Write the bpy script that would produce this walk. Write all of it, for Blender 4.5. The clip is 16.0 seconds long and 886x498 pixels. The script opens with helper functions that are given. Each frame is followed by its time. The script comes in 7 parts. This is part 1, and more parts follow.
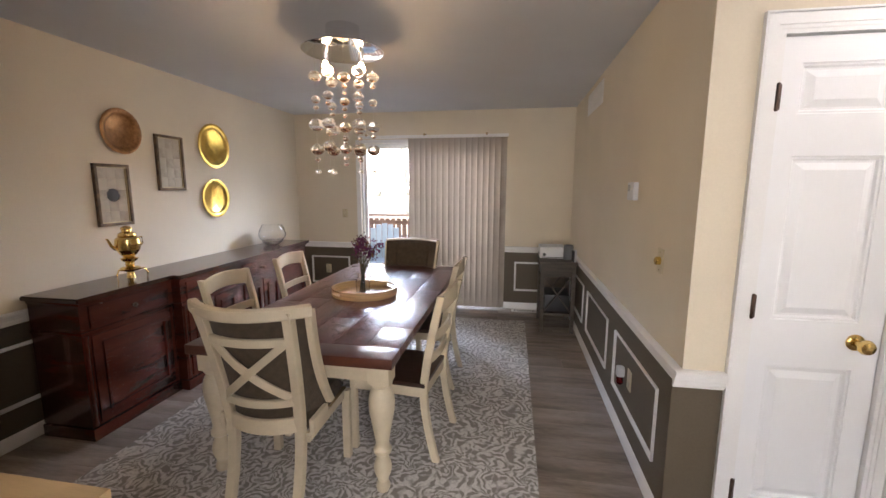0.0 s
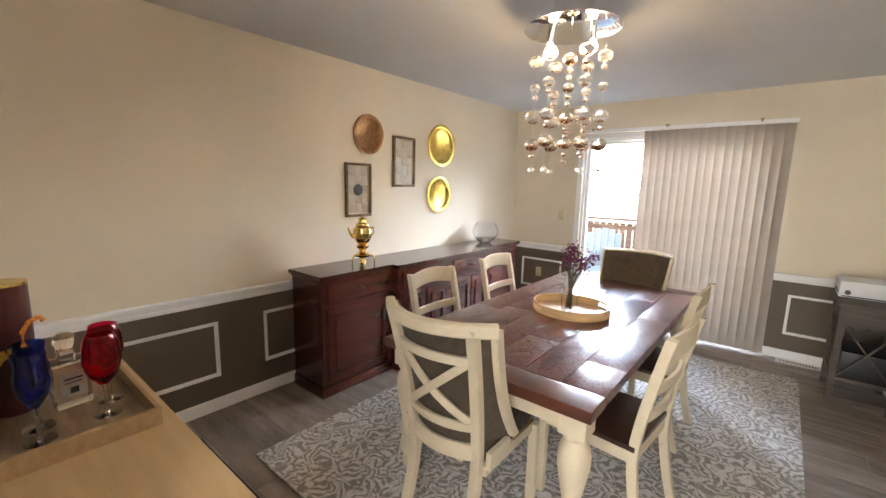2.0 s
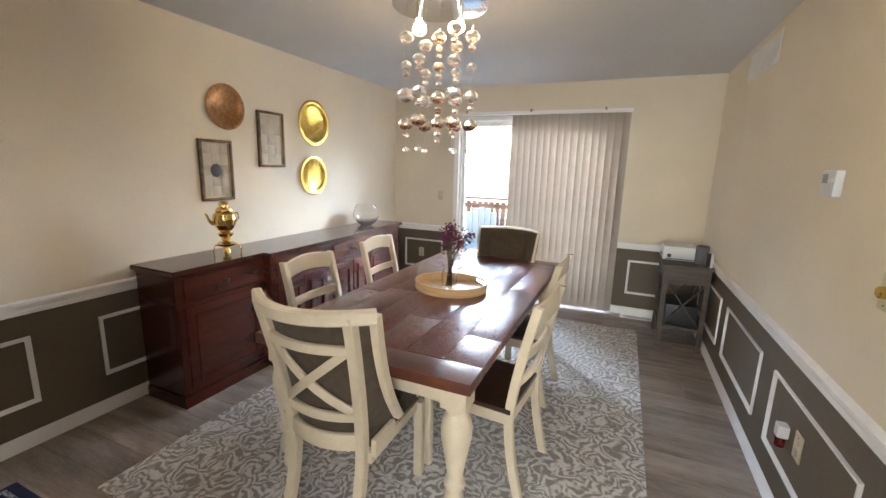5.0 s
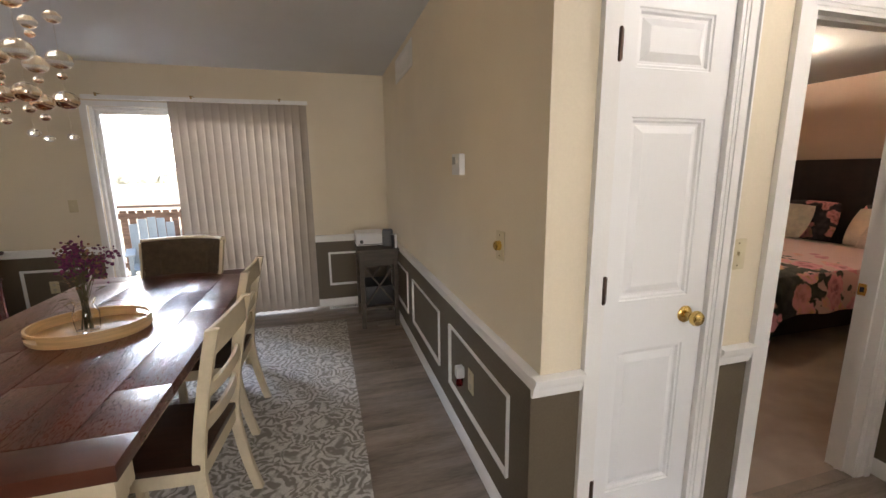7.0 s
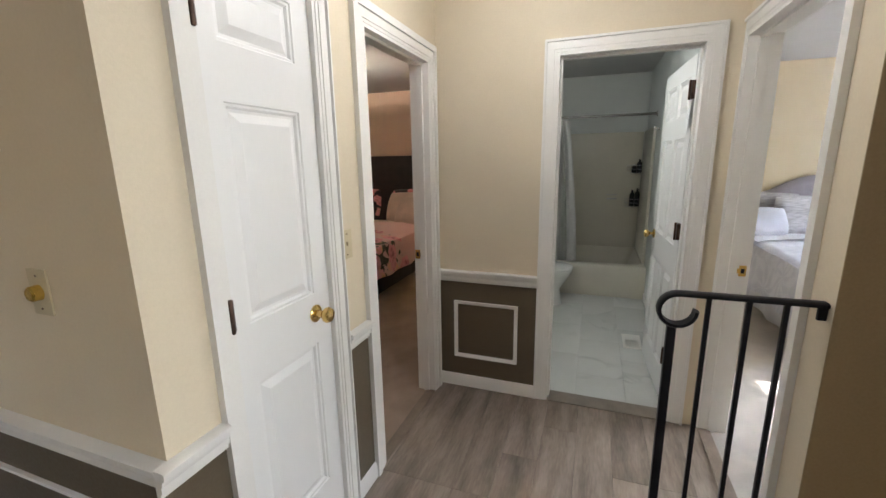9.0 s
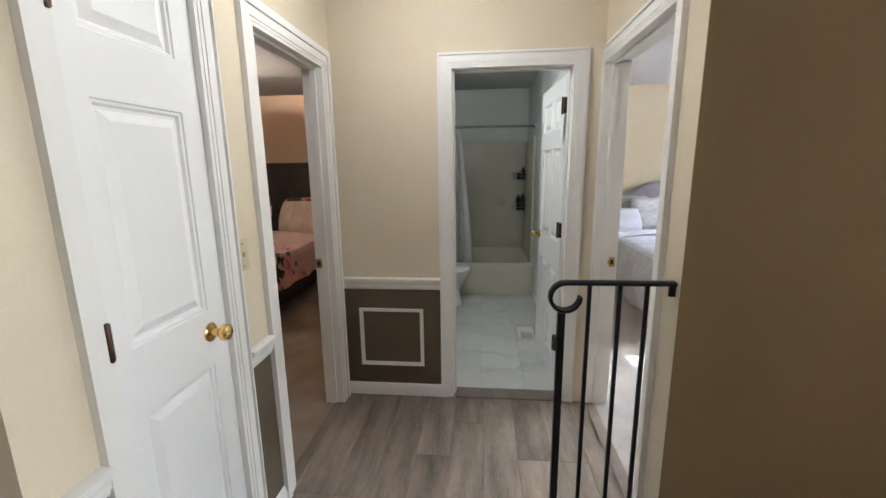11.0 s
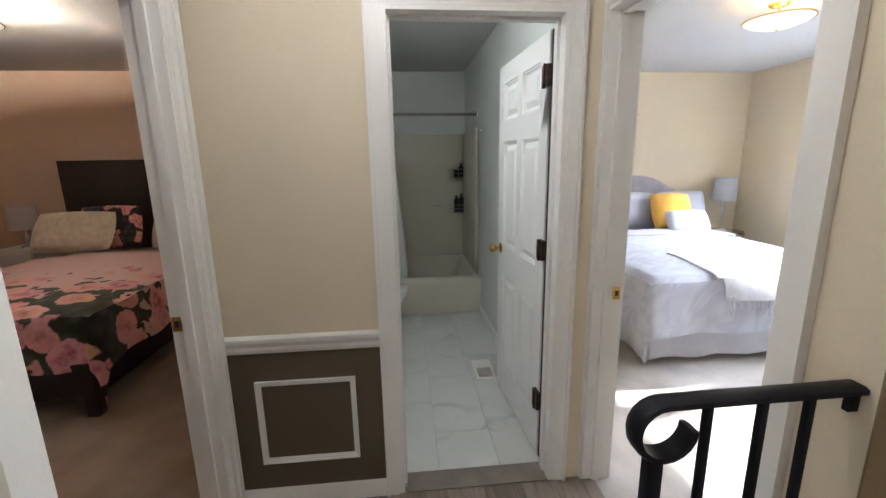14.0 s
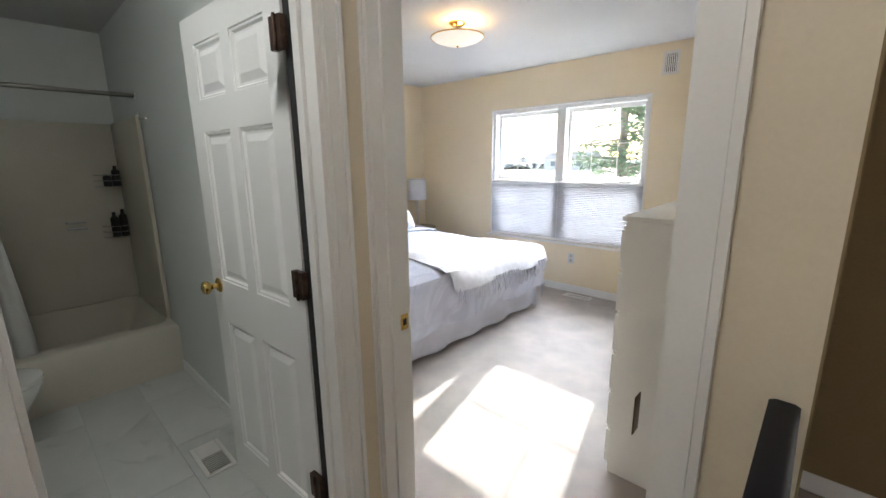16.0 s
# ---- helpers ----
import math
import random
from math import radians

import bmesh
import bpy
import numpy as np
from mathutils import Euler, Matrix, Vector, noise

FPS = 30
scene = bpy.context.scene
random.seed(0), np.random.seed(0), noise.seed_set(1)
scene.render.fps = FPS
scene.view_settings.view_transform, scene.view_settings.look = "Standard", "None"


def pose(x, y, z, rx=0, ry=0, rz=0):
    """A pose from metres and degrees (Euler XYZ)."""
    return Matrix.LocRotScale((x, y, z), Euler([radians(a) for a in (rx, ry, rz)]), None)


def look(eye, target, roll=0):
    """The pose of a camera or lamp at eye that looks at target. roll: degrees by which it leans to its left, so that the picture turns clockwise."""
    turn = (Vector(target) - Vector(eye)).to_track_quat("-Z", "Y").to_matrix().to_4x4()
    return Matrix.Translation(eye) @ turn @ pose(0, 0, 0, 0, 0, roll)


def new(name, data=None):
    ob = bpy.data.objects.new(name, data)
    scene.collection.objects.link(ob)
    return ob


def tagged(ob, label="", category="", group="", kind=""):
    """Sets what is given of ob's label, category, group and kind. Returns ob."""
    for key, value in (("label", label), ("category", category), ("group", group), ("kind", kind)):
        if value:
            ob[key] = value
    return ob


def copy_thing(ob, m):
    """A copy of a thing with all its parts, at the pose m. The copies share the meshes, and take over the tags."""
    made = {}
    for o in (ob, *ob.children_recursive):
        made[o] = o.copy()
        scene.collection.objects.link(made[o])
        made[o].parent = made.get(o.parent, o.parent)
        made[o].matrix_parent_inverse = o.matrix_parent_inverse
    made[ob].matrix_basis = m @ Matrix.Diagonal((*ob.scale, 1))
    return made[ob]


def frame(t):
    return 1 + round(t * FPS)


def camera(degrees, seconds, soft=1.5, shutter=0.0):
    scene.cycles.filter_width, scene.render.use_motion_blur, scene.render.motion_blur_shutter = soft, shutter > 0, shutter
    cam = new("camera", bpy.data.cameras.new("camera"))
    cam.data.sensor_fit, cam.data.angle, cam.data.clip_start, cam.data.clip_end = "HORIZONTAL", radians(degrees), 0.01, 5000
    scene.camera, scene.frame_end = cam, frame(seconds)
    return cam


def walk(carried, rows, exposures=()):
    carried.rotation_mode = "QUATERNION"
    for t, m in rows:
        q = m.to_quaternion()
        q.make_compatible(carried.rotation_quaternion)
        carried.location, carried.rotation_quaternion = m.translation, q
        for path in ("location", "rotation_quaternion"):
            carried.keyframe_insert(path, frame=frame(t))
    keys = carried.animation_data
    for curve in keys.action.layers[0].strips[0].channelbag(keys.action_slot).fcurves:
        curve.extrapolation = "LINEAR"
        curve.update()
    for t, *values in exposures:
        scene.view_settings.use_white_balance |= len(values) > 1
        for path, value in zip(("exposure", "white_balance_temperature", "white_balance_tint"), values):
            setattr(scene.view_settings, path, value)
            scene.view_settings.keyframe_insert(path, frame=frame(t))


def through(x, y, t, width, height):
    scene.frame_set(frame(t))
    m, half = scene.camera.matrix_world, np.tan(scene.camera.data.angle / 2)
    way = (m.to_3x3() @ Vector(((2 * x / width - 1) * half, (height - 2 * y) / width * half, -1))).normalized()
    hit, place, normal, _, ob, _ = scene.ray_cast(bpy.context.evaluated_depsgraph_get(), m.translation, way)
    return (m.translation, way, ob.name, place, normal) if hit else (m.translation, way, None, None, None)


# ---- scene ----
cam = camera(94.3, 16.0)
PATH = [
    (0, (0.996, 1.733, 1.543), (0.665, 3.682, 1.247), 0.2),
    (0.5, (1.014, 1.858, 1.559), (0.48, 3.759, 1.243), 0.8),
    (1, (0.968, 1.972, 1.542), (0.204, 3.793, 1.224), 1.0),
    (1.5, (0.928, 2.04, 1.548), (-0.085, 3.735, 1.23), 1.1),
    (2, (0.907, 2.066, 1.554), (-0.348, 3.591, 1.237), 1.4),
    (2.5, (0.888, 2.069, 1.565), (-0.542, 3.429, 1.243), 1.7),
    (3, (0.888, 2.09, 1.562), (-0.613, 3.371, 1.24), 1.6),
    (3.2, (0.886, 2.083, 1.565), (-0.6, 3.382, 1.242), 1.8),
    (5.3, (0.93, 2.137, 1.535), (0.314, 4.003, 1.161), 1.0),
    (5.5, (0.944, 2.139, 1.527), (0.435, 4.039, 1.165), 0.5),
    (6, (0.954, 2.154, 1.528), (0.746, 4.107, 1.151), -0.1),
    (6.5, (0.996, 2.214, 1.503), (1.118, 4.175, 1.13), -0.2),
    (7, (1.033, 2.32, 1.501), (1.57, 4.209, 1.121), -0.6),
    (7.5, (1.083, 2.382, 1.495), (2.062, 4.082, 1.105), -0.9),
    (8, (1.134, 2.439, 1.477), (2.518, 3.831, 1.093), -1.1),
    (8.5, (1.154, 2.53, 1.517), (2.826, 3.542, 1.091), -1.0),
    (9, (1.129, 2.553, 1.502), (2.965, 3.226, 1.078), -0.9),
    (9.5, (1.072, 2.547, 1.488), (2.978, 2.992, 1.074), -0.5),
    (12, (1.153, 2.627, 1.496), (3.112, 2.753, 1.11), -1.2),
    (12.5, (1.321, 2.652, 1.481), (3.282, 2.722, 1.095), -1.3),
    (13, (1.533, 2.662, 1.495), (3.493, 2.686, 1.096), -1.0),
    (13.5, (1.717, 2.673, 1.485), (3.675, 2.629, 1.079), -0.7),
    (14, (1.919, 2.717, 1.497), (3.866, 2.537, 1.079), -1.0),
    (14.5, (2.092, 2.718, 1.484), (3.999, 2.303, 1.047), -0.9),
    (15, (2.284, 2.687, 1.478), (4.09, 1.948, 1.041), -0.7),
    (15.5, (2.402, 2.68, 1.479), (4.008, 1.567, 1.051), -0.5),
    (16, (2.506, 2.716, 1.476), (3.841, 1.286, 1.058), -0.7),
]
EXPOSURES = [(0.0, 1.92, 6500, 17), (0.5, 2.07, 7200, 18), (1.0, 2.37, 7700, 18), (2.0, 2.67, 6500, 11), (3.0, 2.64, 6200, 8), (5.5, 2.47, 6250, 10), (6.5, 1.94, 6600, 13), (7.0, 1.72, 6800, 14), (7.5, 1.72, 7000, 14), (8.0, 1.92, 6900, 12), (9.0, 1.82, 6250, 9), (12.5, 1.87, 6050, 8), (13.5, 1.84, 6100, 10), (14.5, 1.62, 5850, 9), (15.0, 1.37, 5600, 9), (16.0, 1.32, 6250, 9)]
walk(cam, [(t, look(eye, target, roll)) for t, eye, target, roll in PATH], EXPOSURES)

# ---- world, sun, lamps ----
SUN_TRAVEL = Vector((-0.48, 1.96, -1.24)).normalized()   # the way the sunlight goes
world = bpy.data.worlds.new("sky")
scene.world = world
world.use_nodes = True
wn = world.node_tree.nodes
sky = wn.new("ShaderNodeTexSky")
sky.sky_type = "NISHITA"
sky.sun_disc = False
sky.sun_elevation = radians(31.9)
sky.sun_rotation = radians(166.2)
wn["Background"].inputs["Strength"].default_value = 0.14
world.node_tree.links.new(sky.outputs["Color"], wn["Background"].inputs["Color"])


def lamp(name, kind, m, energy, colour, **settings):
    data = bpy.data.lights.new(name, kind)
    data.energy, data.color = energy, colour
    if kind == "SUN":
        data.angle = settings["angle"]
    elif kind == "AREA":
        data.shape = "RECTANGLE"
        data.size, data.size_y = settings["size"]
        data.spread = radians(settings.get("spread", 180))
    else:
        data.shadow_soft_size = settings["radius"]
    ob = new(name, data)
    ob.matrix_world = m
    return ob


lamp("sun", "SUN", look((0, 0, 9), Vector((0, 0, 9)) + SUN_TRAVEL), 5.0, (1.0, 0.95, 0.86), angle=radians(0.5))
# added daylight lamps: outside the slider and bedroom window, then at unseen windows
lamp("daylight_slider", "AREA", look((-1.5, 8.6, 2.75), (0.1, 5.6, 0.4)), 24, (0.66, 0.80, 1.0), size=(1.6, 0.8), spread=100)
lamp("daylight_blinds", "AREA", look((0.35, 8.4, 2.5), (-1.15, 5.0, 0.1)), 11, (0.72, 0.82, 1.0), size=(1.0, 0.7), spread=90)
lamp("daylight_bedroom", "AREA", look((4.7, -3.6, 3.65), (4.9, 0.6, 0.9)), 900, (0.86, 0.92, 1.0), size=(5.0, 2.2))
# fill for closet door and left wall, from two windows added out of view
lamp("added_daylight_living", "AREA", look((-0.25, -3.7, 1.4), (0.6, 2.0, 1.2)), 26, (0.95, 0.97, 1.0), size=(2.6, 1.6))
lamp("added_daylight_entry", "AREA", look((1.70, 0.37, 1.6), (-1.9, 3.6, 1.25)), 9, (0.97, 0.98, 1.0), size=(0.66, 1.2), spread=150)

# ---- materials ----
def mat(name, colour, rough=0.6, metal=0.0, vary=0.12, scale=6.0, fine=120.0, bump=0.02, bump_scale=200.0, stretch=(1, 1, 1), second=None, coat=0.0, sheen=0.0, spec=0.5, amount=0.5, detail=4.0, random_shift=False, random_range=0.15):
    """A surface with broad colour change, fine grain and relief, in metres of object space."""
    m = bpy.data.materials.new(name)
    m.use_nodes = True
    nt = m.node_tree
    n, l = nt.nodes, nt.links
    b = n["Principled BSDF"]
    tc = n.new("ShaderNodeTexCoord")
    mp = n.new("ShaderNodeMapping")
    mp.inputs["Scale"].default_value = stretch
    l.new(tc.outputs["Object"], mp.inputs["Vector"])
    if random_shift:
        info, sh = n.new("ShaderNodeObjectInfo"), n.new("ShaderNodeVectorMath")
        sh.operation = "MULTIPLY_ADD"
        sh.inputs[1].default_value = (37.0, 61.0, 13.0)
        l.new(info.outputs["Random"], sh.inputs[0])
        l.new(tc.outputs["Object"], sh.inputs[2])
        l.new(sh.outputs[0], mp.inputs["Vector"])
    big, small = n.new("ShaderNodeTexNoise"), n.new("ShaderNodeTexNoise")
    big.inputs["Scale"].default_value, small.inputs["Scale"].default_value = scale, fine
    big.inputs["Detail"].default_value, small.inputs["Detail"].default_value = detail, 3.0
    for t in (big, small):
        l.new(mp.outputs["Vector"], t.inputs["Vector"])
    mix = n.new("ShaderNodeMix")
    mix.data_type = "RGBA"
    c = Vector(colour)
    other = Vector(second) if second else c * (1 - vary * 2)
    mix.inputs["A"].default_value = (*(c if second else c * (1 + vary * 0.5)), 1)
    mix.inputs["B"].default_value = (*other, 1)
    add = n.new("ShaderNodeMath")
    add.operation = "MULTIPLY_ADD"
    add.inputs[1].default_value = 0.35
    l.new(small.outputs["Fac"], add.inputs[0])
    l.new(big.outputs["Fac"], add.inputs[2])
    ramp = n.new("ShaderNodeMapRange")
    ramp.inputs["From Min"].default_value, ramp.inputs["From Max"].default_value = 0.67 - amount * 0.3, 0.67 + amount * 0.3
    l.new(add.outputs[0], ramp.inputs["Value"])
    l.new(ramp.outputs["Result"], mix.inputs["Factor"])
    if random_shift:
        hsv, vr = n.new("ShaderNodeHueSaturation"), n.new("ShaderNodeMapRange")
        vr.inputs["To Min"].default_value, vr.inputs["To Max"].default_value = 1 - random_range, 1 + random_range
        l.new(info.outputs["Random"], vr.inputs["Value"])
        l.new(vr.outputs["Result"], hsv.inputs["Value"])
        l.new(mix.outputs["Result"], hsv.inputs["Color"])
        l.new(hsv.outputs["Color"], b.inputs["Base Color"])
    else:
        l.new(mix.outputs["Result"], b.inputs["Base Color"])
    rr = n.new("ShaderNodeMapRange")
    rr.inputs["To Min"].default_value, rr.inputs["To Max"].default_value = max(0.02, rough * 0.85), min(1.0, rough * 1.15)
    l.new(small.outputs["Fac"], rr.inputs["Value"])
    l.new(rr.outputs["Result"], b.inputs["Roughness"])
    b.inputs["Metallic"].default_value = metal
    b.inputs["Coat Weight"].default_value = coat
    b.inputs["Sheen Weight"].default_value = sheen
    b.inputs["Specular IOR Level"].default_value = spec
    if bump:
        bt = n.new("ShaderNodeTexNoise")
        bt.inputs["Scale"].default_value = bump_scale
        l.new(mp.outputs["Vector"], bt.inputs["Vector"])
        bn = n.new("ShaderNodeBump")
        bn.inputs["Strength"].default_value, bn.inputs["Distance"].default_value = min(1.0, bump * 10), 0.002
        l.new(bt.outputs["Fac"], bn.inputs["Height"])
        l.new(bn.outputs["Normal"], b.inputs["Normal"])
    return m


def glass(name, colour=(1, 1, 1), rough=0.0, ior=1.45, thin=False):
    m = bpy.data.materials.new(name)
    m.use_nodes = True
    b = m.node_tree.nodes["Principled BSDF"]
    b.inputs["Base Color"].default_value = (*colour, 1)
    b.inputs["Transmission Weight"].default_value = 1.0
    b.inputs["Roughness"].default_value = rough
    b.inputs["IOR"].default_value = ior
    return m


def glow(name, colour, strength):
    m = bpy.data.materials.new(name)
    m.use_nodes = True
    b = m.node_tree.nodes["Principled BSDF"]
    b.inputs["Base Color"].default_value = (*colour, 1)
    b.inputs["Emission Color"].default_value = (*colour, 1)
    b.inputs["Emission Strength"].default_value = strength
    return m


def thin_cloth(name, colour, through=0.5, rough=0.8):
    """Lets part of the light through, as blinds, shades and curtains do."""
    m = mat(name, colour, rough, vary=0.05, scale=3, bump=0.01)
    nt = m.node_tree
    tr, mx = nt.nodes.new("ShaderNodeBsdfTranslucent"), nt.nodes.new("ShaderNodeMixShader")
    tr.inputs["Color"].default_value = (*colour, 1)
    mx.inputs["Fac"].default_value = through
    nt.links.new(nt.nodes["Principled BSDF"].outputs[0], mx.inputs[1])
    nt.links.new(tr.outputs[0], mx.inputs[2])
    nt.links.new(mx.outputs[0], nt.nodes["Material Output"].inputs["Surface"])
    return m


M_CREAM = mat("cream_wall_paint", (0.70, 0.615, 0.475), 0.75, vary=0.03, scale=1.2, bump=0.012, bump_scale=260)
M_PEACH = mat("peach_wall_paint", (0.70, 0.52, 0.40), 0.75, vary=0.03, scale=1.2, bump=0.012)
M_BATHWALL = mat("pale_blue_grey_bath_paint", (0.64, 0.665, 0.65), 0.55, vary=0.02, scale=1.2, bump=0.012)
M_BED2WALL = mat("pale_cream_wall_paint", (0.80, 0.69, 0.50), 0.75, vary=0.02, scale=1.2, bump=0.012)
# Brown paint tone, with the stairwell's shade put into the colour too.
M_DIM = mat("brown_paint_with_stair_shade", (0.25, 0.18, 0.095), 0.75, vary=0.05, scale=1.2, bump=0.012, bump_scale=260)
M_BROWN = mat("taupe_brown_wainscot_paint", (0.112, 0.086, 0.055), 0.6, vary=0.05, scale=1.5, bump=0.012)
M_WHITE = mat("white_trim_paint", (0.80, 0.79, 0.77), 0.38, vary=0.025, scale=2, bump=0.008, bump_scale=90)
M_DOOR = mat("white_door_paint", (0.80, 0.80, 0.80), 0.4, vary=0.01, scale=2, bump=0.003, bump_scale=60, stretch=(1, 1, 0.2))
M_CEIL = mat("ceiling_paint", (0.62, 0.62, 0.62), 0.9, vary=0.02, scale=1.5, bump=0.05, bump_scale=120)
M_BRASS = mat("polished_brass", (0.80, 0.56, 0.20), 0.18, 1.0, vary=0.1, scale=8, bump=0)
M_DARKMETAL = mat("dark_bronze_metal", (0.09, 0.055, 0.04), 0.35, 0.8, vary=0.2, scale=30, bump=0)
M_BLACKIRON = mat("black_painted_iron", (0.012, 0.012, 0.016), 0.36, 0.0, vary=0.05, scale=20, bump=0, spec=0.12)
M_CHROME = mat("chrome", (0.85, 0.85, 0.86), 0.06, 1.0, vary=0.02, bump=0)
M_GLASS = glass("clear_glass")
M_PANE = glass("window_glass", ior=1.05)
M_PLASTIC = mat("ivory_plastic", (0.56, 0.48, 0.31), 0.4, vary=0.03, bump=0)
M_WHITEPLASTIC = mat("white_plastic", (0.62, 0.62, 0.62), 0.4, vary=0.03, bump=0)
M_CARPET = mat("beige_carpet", (0.42, 0.375, 0.34), 0.95, vary=0.1, scale=4, fine=260, bump=0.09, bump_scale=320, sheen=0.3)
M_VENT = mat("white_vent_metal", (0.72, 0.70, 0.66), 0.4, vary=0.03, bump=0)
# Near-black for print and edges, and for shade in gaps, holes and slots.
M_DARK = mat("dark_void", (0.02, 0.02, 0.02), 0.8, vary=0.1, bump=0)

# ---- building helpers ----
def box(bm, x0, x1, y0, y1, z0, z1, bevel=0.0, m=None):
    """A box between two corners, its edges rounded by bevel, moved by the matrix m."""
    r = bmesh.ops.create_cube(bm, size=1.0)
    vs = r["verts"]
    for v in vs:
        v.co = Vector(((x0 + x1) / 2 + v.co.x * (x1 - x0), (y0 + y1) / 2 + v.co.y * (y1 - y0), (z0 + z1) / 2 + v.co.z * (z1 - z0)))
    if bevel:
        es = list({e for v in vs for e in v.link_edges})
        r2 = bmesh.ops.bevel(bm, geom=es, offset=bevel, segments=2, affect="EDGES", profile=0.7)
        vs = list({v for f in r2["faces"] for v in f.verts} | {v for v in vs if v.is_valid})
    if m is not None:
        bmesh.ops.transform(bm, matrix=m, verts=[v for v in vs if v.is_valid])
    return vs


def boxes(*rows, bevel=0.0):
    bm = bmesh.new()
    for r in rows:
        box(bm, *r, bevel=bevel)
    return bm


def lathe(profile, seg=24, axis="Z", centre=(0, 0, 0), bm=None):
    """A turned shape from (radius, height) pairs."""
    bm = bm or bmesh.new()
    rings = []
    for r, z in profile:
        ring = []
        for i in range(seg):
            a = 2 * math.pi * i / seg
            p = Vector((r * math.cos(a), r * math.sin(a), z))
            if axis == "X":
                p = Vector((p.z, p.x, p.y))
            elif axis == "Y":
                p = Vector((p.x, p.z, p.y))
            ring.append(bm.verts.new(p + Vector(centre)))
        rings.append(ring)
    for a, b in zip(rings, rings[1:]):
        for i in range(seg):
            bm.faces.new((a[i], a[(i + 1) % seg], b[(i + 1) % seg], b[i]))
    for ring, r in ((rings[0], profile[0][0]), (rings[-1], profile[-1][0])):
        if r > 1e-5:
            bm.faces.new(ring)
    bmesh.ops.remove_doubles(bm, verts=bm.verts, dist=1e-5)
    bmesh.ops.recalc_face_normals(bm, faces=bm.faces)
    return bm


def sweep(path, w, h, bm=None, closed=False, up=Vector((0, 0, 1)), bevel=0.0):
    """A bar of width w and height h along the points of path."""
    bm = bm or bmesh.new()
    path = [Vector(p) for p in path]
    rings = []
    n = len(path)
    for i, p in enumerate(path):
        a, b = (path[(i - 1) % n], path[(i + 1) % n]) if closed else (path[max(0, i - 1)], path[min(n - 1, i + 1)])
        t = (b - a).normalized()
        side = t.cross(up)
        side = side.normalized() if side.length > 1e-4 else Vector((1, 0, 0))
        top = side.cross(t).normalized()
        c = min(w, h) * 0.18
        prof = [(-w / 2 + c, -h / 2), (w / 2 - c, -h / 2), (w / 2, -h / 2 + c), (w / 2, h / 2 - c), (w / 2 - c, h / 2), (-w / 2 + c, h / 2), (-w / 2, h / 2 - c), (-w / 2, -h / 2 + c)]
        rings.append([bm.verts.new(p + side * u + top * v) for u, v in prof])
    for a, b in zip(rings, rings[1:] + ([rings[0]] if closed else [])):
        for i in range(8):
            bm.faces.new((a[i], a[(i + 1) % 8], b[(i + 1) % 8], b[i]))
    if not closed:
        bm.faces.new(rings[0]), bm.faces.new(rings[-1])
    bmesh.ops.recalc_face_normals(bm, faces=bm.faces)
    return bm


def tube(path, r, seg=8, bm=None):
    bm = bm or bmesh.new()
    path = [Vector(p) for p in path]
    rings = []
    for i, p in enumerate(path):
        t = (path[min(len(path) - 1, i + 1)] - path[max(0, i - 1)]).normalized()
        side = t.cross(Vector((0, 0, 1)))
        side = side.normalized() if side.length > 1e-3 else Vector((1, 0, 0))
        top = side.cross(t)
        rr = r[i] if isinstance(r, (list, tuple)) else r
        rings.append([bm.verts.new(p + rr * (math.cos(2 * math.pi * k / seg) * side + math.sin(2 * math.pi * k / seg) * top)) for k in range(seg)])
    for a, b in zip(rings, rings[1:]):
        for i in range(seg):
            bm.faces.new((a[i], a[(i + 1) % seg], b[(i + 1) % seg], b[i]))
    bm.faces.new(rings[0]), bm.faces.new(rings[-1])
    bmesh.ops.recalc_face_normals(bm, faces=bm.faces)
    return bm


def cushion(w, d, h, seed=0, puff=0.5, n=14, wrinkle=0.012):
    """A soft pad w by d, h thick, lying flat, with drawn-in corners."""
    bm = bmesh.new()
    grid = {}
    for s in (1, -1):
        for i in range(n + 1):
            for j in range(n + 1):
                u, v = 2 * i / n - 1, 2 * j / n - 1
                edge = (1 - abs(u) ** 3) * (1 - abs(v) ** 3)
                pin = 1 - 0.07 * (u * u * v * v) - 0.04 * (1 - max(abs(u), abs(v))) * 0
                x, y = u * w / 2 * (pin - 0.05 * (1 - v * v) * abs(u) ** 6 * -0.4), v * d / 2 * pin
                z = s * h / 2 * max(0.0, edge) ** puff
                z += wrinkle * noise.noise(Vector((x * 9 + seed, y * 9, s * 3.0))) * edge ** 0.5
                if s == -1 and (i in (0, n) or j in (0, n)):
                    grid[s, i, j] = grid[1, i, j]
                else:
                    grid[s, i, j] = bm.verts.new((x, y, z))
        for i in range(n):
            for j in range(n):
                q = [grid[s, i, j], grid[s, i + 1, j], grid[s, i + 1, j + 1], grid[s, i, j + 1]]
                bm.faces.new(q if s == 1 else q[::-1])
    return bm


CRISP = {"panel", "plank", "breadboard_end", "top", "tile", "leaf", "body", "drawer_front", "cupboard_door", "deck_board", "drawer", "door"}


def mesh_of(name, bm, material, smooth=True):
    me = bpy.data.meshes.new(name)
    bm.normal_update()
    bm.to_mesh(me)
    bm.free()
    if smooth:
        me.shade_smooth()
        me.set_sharp_from_angle(angle=radians(14 if name in CRISP else 38))
    me.materials.append(material)
    return me


def part(name, bm, material, parent, label=""):
    ob = new(name, mesh_of(name, bm, material))
    ob.parent = parent
    return tagged(ob, label=label)


def thing(name, m, label, category, group=""):
    ob = new(name)
    ob.empty_display_size = 0.1
    ob.matrix_world = m if isinstance(m, Matrix) else Matrix.Translation(m)
    return tagged(ob, label, category, group)


